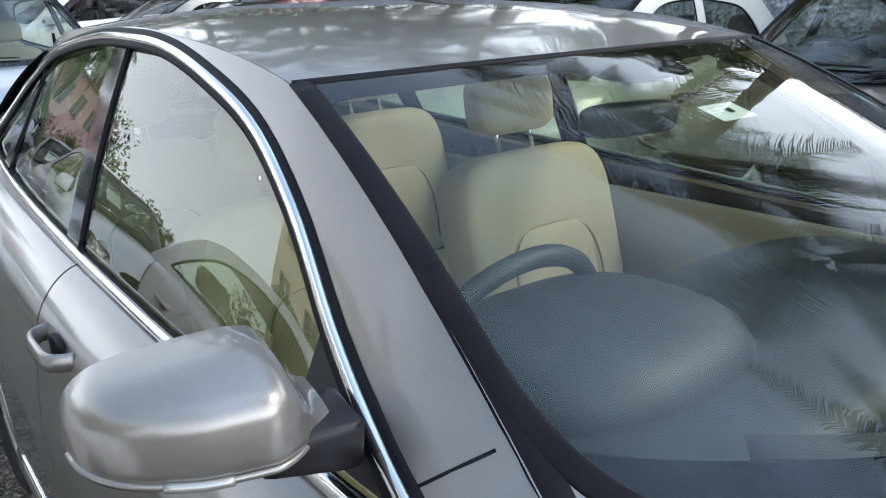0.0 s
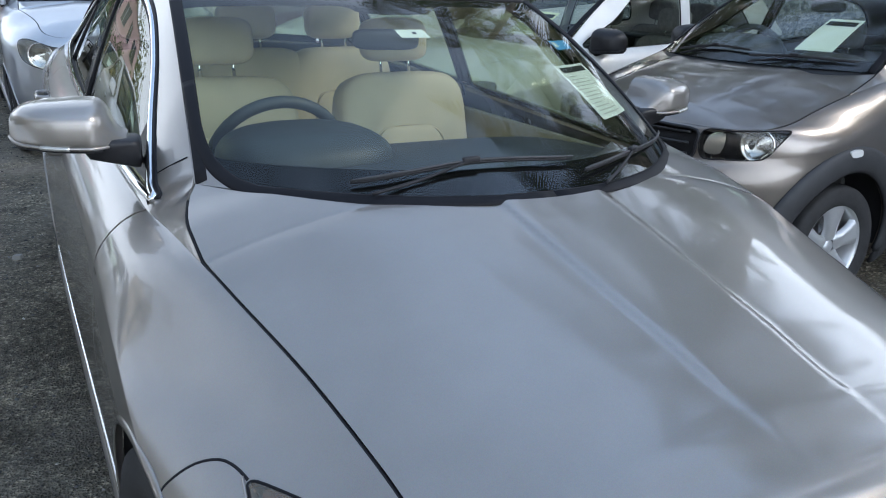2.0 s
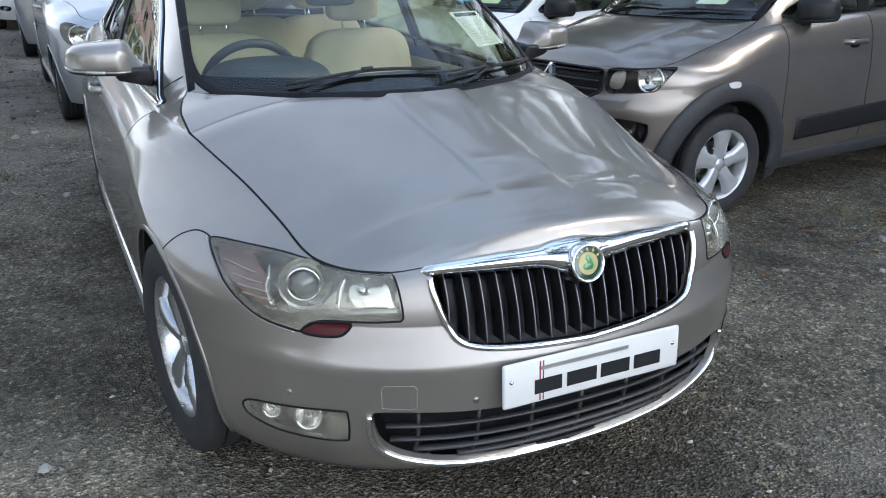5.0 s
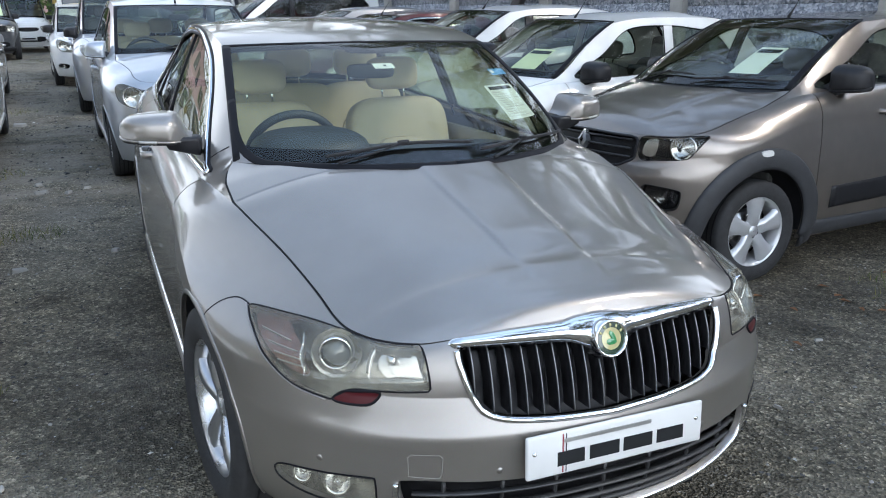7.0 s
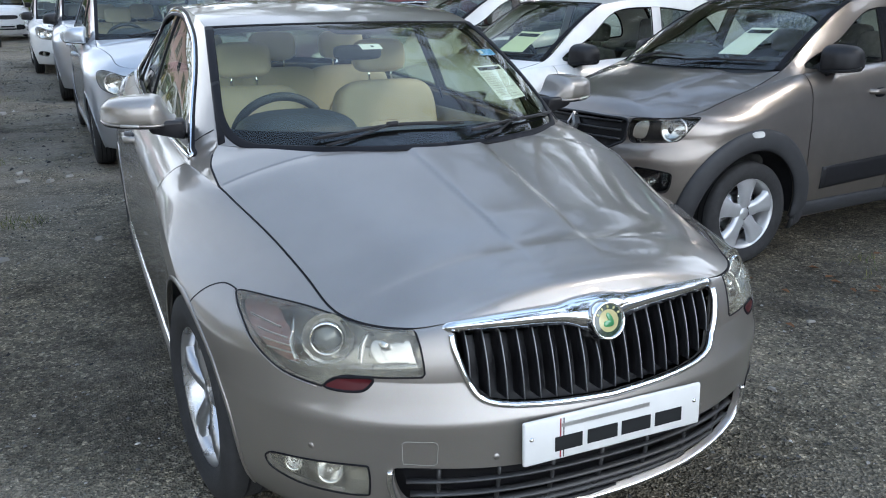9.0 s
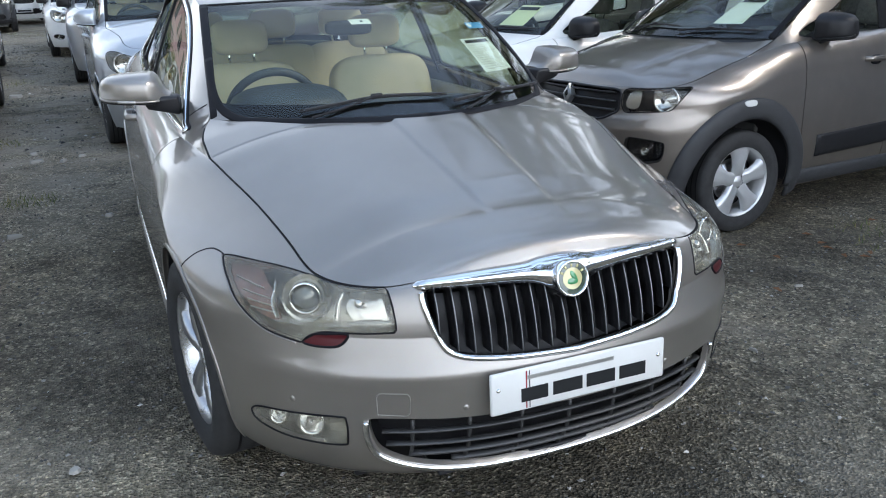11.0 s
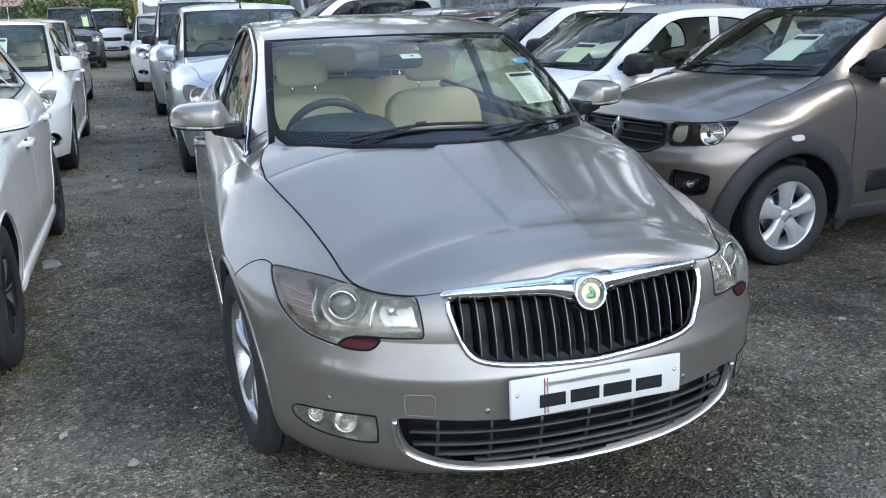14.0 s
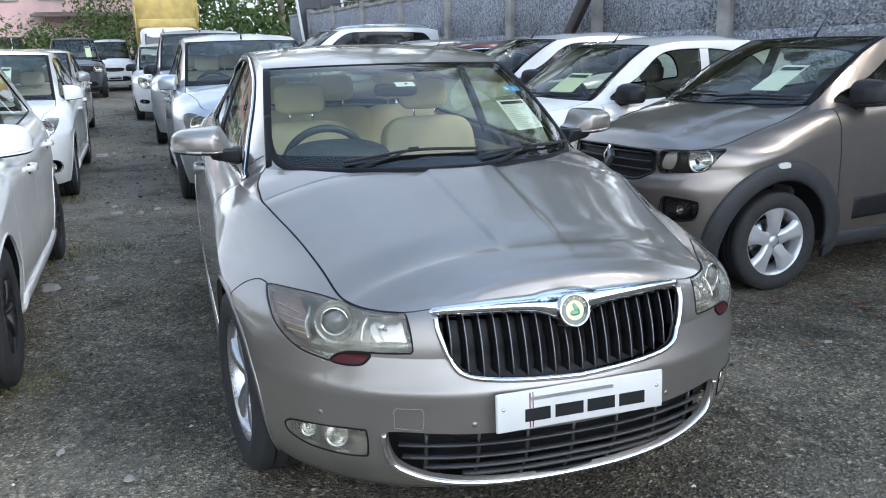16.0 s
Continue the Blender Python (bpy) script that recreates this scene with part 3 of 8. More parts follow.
def wheel(parent, m, r, rim, width, style, tyre_name="tyre"):
    """Tyre, rim and spokes or cover; outer face towards +x of m."""
    w = width / 2
    prof = [(rim * 0.98, -w * 0.9), (rim * 1.05, -w), (rim + (r - rim) * 0.5, -w * 1.08), (r * 0.965, -w * 0.95), (r * 0.992, -w * 0.8), (r, -w * 0.5), (r, w * 0.5), (r * 0.992, w * 0.8), (r * 0.965, w * 0.95), (rim + (r - rim) * 0.5, w * 1.08), (rim * 1.05, w), (rim * 0.98, w * 0.9)]
    wh = new("wheel")
    wh.parent, wh.matrix_local = parent, m
    ty = part("tyre", lathe(prof, 48), RUBBER, wh)
    # tread grooves
    gr = [lathe([(r + 0.0012, a - 0.004), (r + 0.002, a - 0.003), (r + 0.002, a + 0.003), (r + 0.0012, a + 0.004)], 48) for a in (-w * 0.45, 0.0, w * 0.45)]
    part("tread_groove", merge(*gr), SEAL, wh)
    mat = {"alloy": ALLOY, "cover": HUBCAP, "black": BLACKRIM, "steel": BLACKRIM}[style]
    f = w * 0.9
    part("rim", lathe([(rim * 0.97, -f), (rim * 0.86, -f * 0.9), (rim * 0.84, f * 0.2), (rim * 0.9, f * 0.75), (rim * 0.96, f * 0.98), (rim * 1.0, f * 1.0), (rim * 1.01, f * 0.9)], 48), mat, wh)
    part("brake_disc", lathe([(0.001, -0.02), (rim * 0.62, -0.02), (rim * 0.62, 0.0), (0.001, 0.0)], 32), DULLCHROME, wh)
    part("wheel_well_disc", lathe([(0.001, -0.035), (rim * 0.86, -0.035)], 32), BLACK, wh)
    n = {"alloy": 5, "cover": 5, "black": 8, "steel": 6}[style]
    wide = {"alloy": 0.19, "cover": 0.36, "black": 0.1, "steel": 0.24}[style]
    sp = []
    for k in range(n):
        a0 = 2 * math.pi * k / n + math.pi / 2
        bm = bmesh.new()
        rows = []
        for rr, ww, dx in ((rim * 0.16, 0.7, f * 0.72), (rim * 0.45, 0.62, f * 0.86), (rim * 0.7, 0.85, f * 0.9), (rim * 0.94, 1.25, f * 0.84)):
            row = []
            for t, h in ((-1, -0.02), (-0.9, 0), (-0.35, 0.006), (0, 0.002), (0.35, 0.006), (0.9, 0), (1, -0.02)):
                o = t * ww * wide * rim * 0.85
                row.append(bm.verts.new((dx + h, rr * math.cos(a0) - o * math.sin(a0), rr * math.sin(a0) + o * math.cos(a0))))
            rows.append(row)
        for i in range(3):
            for j in range(6):
                bm.faces.new((rows[i][j], rows[i][j + 1], rows[i + 1][j + 1], rows[i + 1][j]))
        finish(bm)
        part("spoke", bm, mat, wh)
    part("hub_cap", lathe([(0.001, f * 0.8), (rim * 0.15, f * 0.78), (rim * 0.2, f * 0.6)], 24), mat, wh)
    if style == "cover":
        nuts = [lathe([(0.001, f * 0.76), (0.012, f * 0.75), (0.014, f * 0.6)], 10, Matrix.Translation((0, rim * 0.3 * math.cos(a), rim * 0.3 * math.sin(a)))) for a in (0.5, 2.6, 4.7)]
        part("nut_ring", merge(*nuts), DULLCHROME, wh)
    return wh


def seat(root, x, y, z, mat, tall=0.54, rear=False):
    """A front seat: cushion, backrest with side bolsters, headrest on two posts."""
    st = new("seat")
    st.parent = root
    st.matrix_local = Matrix.Translation((x, y, z))

    def hug(px, py, pz):
        return px, py + (0.35 * (1 - px * px) if py < 0 else 0) * (1 - pz * pz), pz

    part("cushion", pillow((0.52, 0.54, 0.2), pose(0, -0.12, 0.08, -6), 0.45), mat, st)
    back = pillow((0.53, 0.2, tall), pose(0, 0.22, 0.12 + tall / 2, -14), 0.42, 30, 22, hug)
    part("backrest", back, mat, st)
    # raised inner panel under an arched seam
    arch = [(-0.15, 0.02), (-0.155, 0.16), (-0.13, 0.25), (-0.07, 0.285), (0.07, 0.285), (0.13, 0.25), (0.155, 0.16), (0.15, 0.02)]
    arc = smooth_path(arch, 4)
    tilt = pose(0, 0.22, 0.12 + tall / 2, -14) @ Matrix.Translation((0, 0, -tall / 2 + 0.04))
    part("backrest_panel", pillow((0.29, 0.05, 0.30), tilt @ Matrix.Translation((0, -0.062, 0.14)), 0.4), mat, st)
    part("seam", tube([tilt @ Vector((x_, -0.072 - 0.10 * x_ * x_ / 0.0225 * 0.12, z_)) for x_, z_ in arc], 0.0032, 5), SEAMTHREAD, st)
    yh = 0.22 + (tall / 2 + 0.13) * math.tan(radians(14))
    part("headrest", pillow((0.27, 0.11, 0.165), pose(0, yh, 0.12 + tall + 0.115, -8), 0.5), mat, st)
    for s in (-1, 1):
        part("headrest_post", tube([(s * 0.06, yh - 0.03, 0.12 + tall - 0.03), (s * 0.06, yh, 0.12 + tall + 0.1)], 0.006, 8), CHROME, st)
    return st


def circle(cy, cz, r, a0=0, a1=360, n=48):
    return [(cy + r * math.cos(radians(a)), cz + r * math.sin(radians(a))) for a in np.linspace(a0, a1, n, endpoint=(a1 - a0) < 360)]


def wiper(root, S, pts, pivot):
    """Wiper: blade along (s, r) points of the screen, clip at the middle one, arm from its pivot on the cowl."""
    g = new("wiper")
    g.parent = root
    uv = smooth_path([(s, r) for s, r in pts], 6)
    n = len(uv)
    X = S.screen(uv[:, 0], uv[:, 1]) + np.array((0, -0.006, 0.010))
    part("blade", tube(X, [0.002] + [0.0036] * (n - 2) + [0.002], 6), BLACK, g)
    part("blade_spoiler", tube(X + np.array((0, -0.002, 0.006)), [0.002] + [0.0032] * (n - 2) + [0.002], 6), CLAD, g)
    mid = X[n // 2]
    foot = S.screen(*pivot) + np.array((0, -0.012, 0.008))
    A = smooth_path([foot, foot * 0.5 + mid * 0.5 + np.array((0, -0.006, 0.0)), mid + np.array((0, -0.006, 0.008))], 6)
    part("arm", tube(A, np.linspace(0.004, 0.003, len(A)), 6), BLACK, g)
    d = X[n // 2 + 1] - X[n // 2 - 1]
    q = Vector(d).to_track_quat("X", "Z").to_matrix().to_4x4()
    part("clip", block((0.04, 0.014, 0.014), Matrix.Translation(mid + np.array((0, -0.003, 0.008))) @ q, 0.003), BLACK, g)
    return g


def glasshouse(root, S, body, tint, pillar, chrome=None, blackout=True, detail=True):
    """Roof, pillars, panes and their seals."""
    P = S.P
    step = P.get("step", 0.05)
    sc = (1.0, 1.0)
    dlo = smooth_path(P["windows"], 5, True)
    posts = P["posts"]
    y0, y1 = P["rail"][0][0] + 0.01, P["rail"][-1][0] - 0.01
    ys = np.linspace(y0, y1, 60)
    low = [(y, float(S.hz(y))) for y in ys]
    top = [(y, float(S.rz(y)) - 1e-3) for y in ys[::-1]]
    for f, o in ((S.sidewall, 1), (mirrored(S.sidewall), -1)):
        part("door_frame", panel(f, low + top, [dlo], step, sc, o, 0.012), body, root)
        # the dark inset behind the panes and the pillars between them
        a, b = dlo[:, 0].min(), dlo[:, 0].max()
        cuts = [a - 1] + [p for p in posts] + [b + 1]
        for i in range(len(cuts) - 1):
            lo_, hi_ = cuts[i] + (0.0 if i == 0 else 0.045), cuts[i + 1] - (0.0 if i == len(cuts) - 2 else 0.045)
            skew = P.get("post_lean", 0.0)
            zz = dlo[:, 1]
            ref = zz.min()
            ya = np.clip(dlo[:, 0], lo_ + skew * (zz - ref) * (i > 0), hi_ + skew * (zz - ref) * (i < len(cuts) - 2))
            poly = np.stack([ya, zz], -1)
            keep = np.concatenate([[True], np.linalg.norm(np.diff(poly, axis=0), axis=1) > 1e-4])
            poly = poly[keep]
            part("side_window", panel(f, poly, [], step, sc, o, 0.0, -0.012), tint, root)
            part("window_seal", strip(f, densify(poly, 0.04), 0.016, 0.006, o, True, -0.012), SEAL, root)
        for p in posts:
            zt = max(np.interp(p + 0.1, *zip(*sorted((y, z) for y, z in dlo if z > S.hz(y) + 0.55 * (S.rz(y) - S.hz(y))))), 0)
            zl = np.interp(p, *zip(*sorted((y, z) for y, z in dlo if z < S.hz(y) + 0.3 * (S.rz(y) - S.hz(y)))))
            sk = P.get("post_lean", 0.0) * (zt - zl)
            poly = [(p - 0.045, zl), (p + 0.045, zl), (p + 0.045 + sk, zt), (p - 0.045 + sk, zt)]
            part("window_pillar", panel(f, densify(poly, 0.05), [], step, sc, o, 0.02, -0.004), pillar, root)
        if chrome:
            part("door_seal", strip(f, dlo[30:], 0.043, 0.005, o, False, -0.001), SEAL, root)
            part("chrome_window_trim", strip(f, densify(dlo, 0.03), 0.019, 0.008, o, True, 0.002), chrome, root, "bright chrome trim round the side windows")
    sq = lambda n: [(s, 0) for s in np.linspace(-1, 1, n)] + [(1, r) for r in np.linspace(0, 1, n)[1:]] + [(s, 1) for s in np.linspace(1, -1, n)[1:]] + [(-1, r) for r in np.linspace(1, 0, n)[1:-1]]
    hw, ln = P["screen_base"][0], 0.9
    part("roof", panel(S.roof, [(u, v) for u, v in sq(24)], [], step, (0.6, P["rear_top"][1] - P["screen_top"][1]), 1, 0.01), body, root)
    for nm, f, g in (("windscreen", S.screen, WINDSCREEN if detail else tint), ("rear_window", S.rearscreen, tint)):
        o = 1 if nm == "windscreen" else -1
        part(nm, panel(f, sq(20), [], step, (hw, ln), o, 0.0, 0.0), g, root)
        lo_r, hi_r, sd = (0.10, 0.918, 0.030) if nm == "windscreen" else (0.07, 0.93, 0.05)
        hole = [(-1 + sd, 0.5), (-1 + sd, lo_r + 0.09), (-0.955, lo_r + 0.015), (-0.87, lo_r), *[(s_, lo_r) for s_ in np.linspace(-0.7, 0.7, 9)], (0.87, lo_r), (0.955, lo_r + 0.015), (1 - sd, lo_r + 0.09), (1 - sd, 0.5), (1 - sd, hi_r - 0.07), (0.93, hi_r), (0.7, hi_r + 0.012), (0.25, hi_r + 0.015), (0.16, hi_r - 0.05 * (o > 0)), (-0.16, hi_r - 0.05 * (o > 0)), (-0.25, hi_r + 0.015), (-0.7, hi_r + 0.012), (-0.93, hi_r), (-1 + sd, hi_r - 0.07)]
        hole = densify(smooth_path(hole, 3, True), 0.05)
        part("screen_border", panel(f, sq(20), [hole], min(step, 0.05), (hw, ln), o, 0.0, -0.007), FRIT, root)
        if blackout:
            edge = np.array([(-1, r) for r in np.linspace(0, 1, 20)])
            for sg in (-1, 1):
                part("screen_seal", strip(f, edge * np.array((sg * 0.982, 1)), 0.034, 0.004, o, False, 0.0), SEAL, root)
            part("screen_seal", strip(f, np.array([(s, 1) for s in np.linspace(-1, 1, 24)]), 0.016, 0.006, o, False, -0.002), SEAL, root)


def door_mirror(root, at, size, body, base, sg, lamp=True):
    """Door mirror: tapering shell, thin lower trim, black wedge of a base, glass facing back."""
    g = new("door_mirror")
    g.parent = root
    g.matrix_local = Matrix.Translation(at) @ pose(0, 0, 0, 0, 0, 10 * sg)
    sx, sy, sz = size
    t = np.linspace(0, 1, 40) ** 1.15
    T = sg * sx * (0.5 - t)
    top = sz * crv((0, -0.12), (0.02, 0.1), (0.08, 0.28), (0.2, 0.41), (0.45, 0.49), (0.8, 0.52), (0.95, 0.51), (1, 0.48))(t)
    low = sz * crv((0, -0.3), (0.03, -0.37), (0.12, -0.42), (0.35, -0.45), (0.7, -0.48), (0.95, -0.5), (1, -0.49))(t)
    fr = sy * crv((0, 0.36), (0.04, 0.12), (0.15, -0.16), (0.35, -0.4), (0.6, -0.53), (0.85, -0.56), (0.95, -0.52), (1, -0.4))(t)
    if lamp:
        # the shell runs on into a low neck towards the door
        T = sg * sx * (0.5 - 1.22 * t)
        top = sz * crv((0, -0.12), (0.016, 0.1), (0.065, 0.28), (0.16, 0.41), (0.37, 0.49), (0.66, 0.52), (0.76, 0.49), (0.82, 0.36), (0.88, 0.04), (0.93, -0.17), (1, -0.25))(t)
        low = sz * crv((0, -0.3), (0.025, -0.37), (0.1, -0.42), (0.3, -0.45), (0.6, -0.48), (1, -0.5))(t)
        fr = sy * crv((0, 0.36), (0.033, 0.12), (0.12, -0.16), (0.29, -0.4), (0.5, -0.53), (0.7, -0.55), (0.8, -0.46), (0.88, -0.3), (1, -0.12))(t)
    part("housing", half_loft(T, top, low, fr, sy * 0.5, 0.72, 20, 0.3), body, g)
    # thin lip along the lower edge, with the indicator let into it
    lip = np.stack([T, sy * 0.5 + (fr - sy * 0.5) * 0.96, low + 0.006], -1)
    part("lower_trim", tube(lip[1:], 0.0042, 8), body, g)
    part("lower_tray", half_loft(T[1:] * 0.97, low[1:] + 0.003, low[1:] - 0.008, fr[1:] * 0.86 + 0.006, sy * 0.44, 0.4), base, g)
    part("mirror_glass", pillow((sx * 0.84, 0.010, sz * 0.72), pose(0, sy * 0.5, 0.004), 0.5, 28, 10), MIRROR, g)
    if lamp:
        part("indicator", tube(lip[14:24] + np.array((0, -0.002, 0)), 0.0055, 8), LAMPGREY, g)
    i, o = -sg * sx * 0.30, -sg * sx * 0.86
    z = -sz * 0.5 + 0.008
    part("base_arm", hull([(i, -sy * 0.36, z), (i, sy * 0.4, z), (i, -sy * 0.3, z - 0.03), (i, sy * 0.34, z - 0.03), (-sg * sx * 0.5, -sy * 0.3, z + (0.015 if lamp else 0.05)), (-sg * sx * 0.5, sy * 0.4, z + (0.015 if lamp else 0.05)), (o, -sy * 0.35, z + 0.01), (o, sy * 0.5, z + 0.01), (o, -sy * 0.2, z - 0.06), (o, sy * 0.4, z - 0.06)], 0.008), base, g)
    return g


def cabin(root, S, mat, floor=0.32, detail=False, driver=-1):
    """Seats, dash, wheel and dark tub of a car seen through its panes."""
    P = S.P
    yb = P["screen_base"][2]
    zb = float(S.hz(yb + 0.4))
    w = float(S.rx(yb + 0.8))
    tail = P["inner_tail"]
    part("floor_tub", block((2 * w + 0.2, tail - yb, 0.06), Matrix.Translation((0, (tail + yb) / 2, floor)), 0.01), CARPET, root)
    part("firewall", block((2 * w + 0.1, 0.04, zb - floor - 0.05), Matrix.Translation((0, yb - 0.05, (zb + floor) / 2 - 0.02)), 0.01), CARPET, root)
    for sg in (-1, 1):
        part("door_card", block((0.03, tail - yb - 0.2, zb - floor - 0.02), Matrix.Translation((sg * (float(S.hx(yb + 1)) - 0.06), (tail + yb) / 2, (zb + floor) / 2 - 0.02)), 0.01), BEIGE if detail else CARPET, root)
    dash = pillow((2 * w + 0.12, 0.62, 0.3), pose(0, yb + 0.22, zb - 0.12, -4), 0.4, 40, 16)
    part("dashboard", dash, DASH, root)
    part("instrument_cowl", pillow((0.46, 0.4, 0.19), pose(driver * 0.33, yb + 0.27, zb + 0.022), 0.75), DASH, root)
    c = (driver * 0.36, yb + P.get("wheel_back", 0.62), zb + P.get("wheel_up", -0.02))
    ring = [(c[0] + 0.185 * math.cos(a), c[1] - 0.185 * math.sin(a) * math.sin(radians(24)), c[2] + 0.185 * math.sin(a) * math.cos(radians(24))) for a in np.linspace(0, 2 * math.pi, 36, endpoint=False)]
    sw = part("steering_wheel", tube(ring, 0.017, 10, True), DASH, root)
    part("steering_hub", pillow((0.16, 0.08, 0.13), pose(*c, 24), 0.6), DASH, root)
    for a in (0, 180, 270):
        e = (c[0] + 0.18 * math.cos(radians(a)), c[1] - 0.18 * math.sin(radians(a)) * math.sin(radians(24)), c[2] + 0.18 * math.sin(radians(a)) * math.cos(radians(24)))
        part("steering_spoke", tube([c, e], 0.016, 8), DASH, root)
    zs = floor + P.get("seat_up", 0.24)
    ys = yb + P.get("seat_back", 1.02)
    for sg in (-1, 1):
        seat(root, sg * 0.345, ys, zs, mat)
    for x in (-0.42, 0.0, 0.42):
        st = seat(root, x, min(ys + 0.88, tail - 0.4), zs + 0.02, mat)
    part("parcel_shelf", block((2 * w, 0.5, 0.04), Matrix.Translation((0, tail - 0.18, zb - 0.02)), 0.01), DASH, root)
    st = np.array(P["screen_top"])
    part("inside_mirror", pillow((0.2, 0.04, 0.06), pose(0, st[1] - 0.06, st[3] - 0.118, 8, 0, -16 if detail else 0), 0.5), DASH, root)
    part("headliner", panel(S.roof, [(-0.93, 0.04), (0.93, 0.04), (0.93, 0.97), (-0.93, 0.97)], [], 0.08, (0.6, P["rear_top"][1] - P["screen_top"][1]), -1, 0.0, 0.03), BEIGE, root)


def seam_line(S, pts, qtop=None):
    """Chart polyline of a door seam given bottom to top as (y, z), carried up to the belt."""
    a = S.flank(pts)
    a[0, 1] = 0.0
    return np.vstack([a, [(a[-1, 0] if qtop is None else qtop, 2.0)]])


def wedge(S, a, b, gap=0.0022):
    """Closed chart outline between two seams (front a, rear b), each from sill to belt."""
    a, b = a.copy(), b.copy()
    a[:, 0] += gap / 1.6
    b[:, 0] -= gap / 1.6
    return np.vstack([a, b[::-1]])


def flip_x(poly):
    p = np.asarray(poly).copy()
    p[:, 0] *= -1
    return p


def car_sides(root, S, body, lower=None):
    P = S.P
    step = P.get("step", 0.05)
    sc = (1.25, 0.42)
    sx = (2.9, 0.42)
    r = P["arch"]
    arches = [S.flank(circle(y, P["wheel_z"], r)) for y in P["axles"]]
    seams = [seam_line(S, [(y + dy, z) for dy, z in ((0, 0.26), (0.0, 0.5), (0.0, float(S.zs(y)) - 0.01))]) for y in P["seams"]]
    names = ["front_door", "rear_door"] if len(P["seams"]) == 3 else ["front_door"]
    for sg in (1, -1):
        m = (lambda p: p) if sg > 0 else flip_x
        for i, nm in enumerate(names):
            d = part(nm, panel(S.shell, m(wedge(S, seams[i], seams[i + 1])), [m(a) for a in arches], step, (2.2, 0.42), 1, 0.02), body, root)
            # pull handle near the rear edge of the door
            yh = P["seams"][i + 1] - 0.17
            zh = float(S.zs(yh)) - P.get("handle_drop", 0.0)
            base = S.shell(*S.flank([(yh, zh)]).T)[0]
            X = [(base[0] + d_, y_, zh + 0.004) for d_, y_ in ((-0.01, yh - 0.1), (0.028, yh - 0.075), (0.034, yh), (0.028, yh + 0.075), (-0.01, yh + 0.1))]
            X = smooth_path([(sg * x, y, z) for x, y, z in X], 4)
            h = part("door_handle", ribbon(X, [(0, 0, 1)] * len(X), 0.018, 0.024), body if not P.get("black_handles") else BLACK, d)
            part("handle_cup", pillow((0.02, 0.11, 0.06), Matrix.Translation((sg * (base[0] - 0.004), yh, zh)), 0.7), SEAL, d)
        q = np.vstack([seams[-1] + np.array((0.0015, 0)), [(x, 2.0) for x in np.linspace(seams[-1][-1, 0] + 0.05, 2.995, 12)], [(x, 0.0) for x in np.linspace(2.995, seams[-1][0, 0] + 0.05, 12)]])
        part("rear_quarter", panel(S.shell, m(q), [m(a) for a in arches], step, (1.6, 0.42), 1, 0.02), body, root)
        for y, a in zip(P["axles"], arches):
            pts = [p for p in circle(y, P["wheel_z"], r - 0.004, -25, 205, 40)]
            uv = S.flank(pts)
            if P.get("cladding"):
                part("arch_cladding", strip(S.shell, m(S.flank(circle(y, P["wheel_z"], r + P["clad_w"] * 0.45, -24, 204, 40))), P["clad_w"], 0.022, 1), CLAD, root, "matt dark grey plastic wheel-arch cladding")
            else:
                part("arch_lip", strip(S.shell, m(uv), 0.016, 0.004, 1), body, root)
            w = float(S.wz(0.5))
            bm = bmesh.new()
            n = 30
            rows = []
            for i in range(n):
                t = radians(-6 + 192 * i / (n - 1))
                yy_, zz_ = y + (r + 0.01) * math.cos(t), P["wheel_z"] + (r + 0.01) * math.sin(t)
                edge = min(w, float(S.shell(*S.flank([(yy_, zz_)])[0])[0])) - 0.018
                rows.append([bm.verts.new((sg * xx, yy_, zz_)) for xx in (edge, w - 0.32)])
            for i in range(n - 1):
                bm.faces.new((rows[i][0], rows[i + 1][0], rows[i + 1][1], rows[i][1]))
            bm.faces.new([rw[1] for rw in rows])
            part("wheel_housing", finish(bm), BLACK, root)
        # sill
        y0, y1 = P["axles"][0] + r, P["axles"][1] - r
        uv = S.flank([(y, 0.26) for y in np.linspace(y0, y1, 20)])
        part("sill", strip(S.shell, m(uv), 0.09, 0.02, 1), lower or body, root)
        if P.get("sill_chrome"):
            uv = S.flank([(y, P["sill_chrome"]) for y in np.linspace(y0 - 0.02, y1 + 0.02, 30)])
            part("sill_moulding", strip(S.shell, m(uv), 0.018, 0.008, 1), CHROME, root, "thin chrome strip along the sill")
        if P.get("side_moulding"):
            uv = S.flank([(y, P["side_moulding"] + 0.05 * (y - y0) / (y1 - y0)) for y in np.linspace(y0 + 0.2, y1 - 0.05, 30)])
            part("side_moulding", strip(S.shell, m(uv), P["decal"], 0.008, 1), BLACK, root)
    part("underbody", block((2 * float(S.wz(0.3)) - 0.5, P["L"] - 1.3, 0.05), Matrix.Translation((0, P["L"] / 2 + 0.05, 0.24)), 0.01), BLACK, root)
    for i, y in enumerate(P["axles"]):
        for sg in (1, -1):
            m = Matrix.Translation((sg * P["track"] / 2, y, P["wheel_z"])) @ pose(0, 0, 0, 0, 0, P.get("steer", 0) * (i == 0)) @ (Matrix.Identity(4) if sg > 0 else pose(0, 0, 0, 0, 0, 180))
            wheel(root, m, P["wheel_z"], P["rim"], P["tyre"], P["style"])


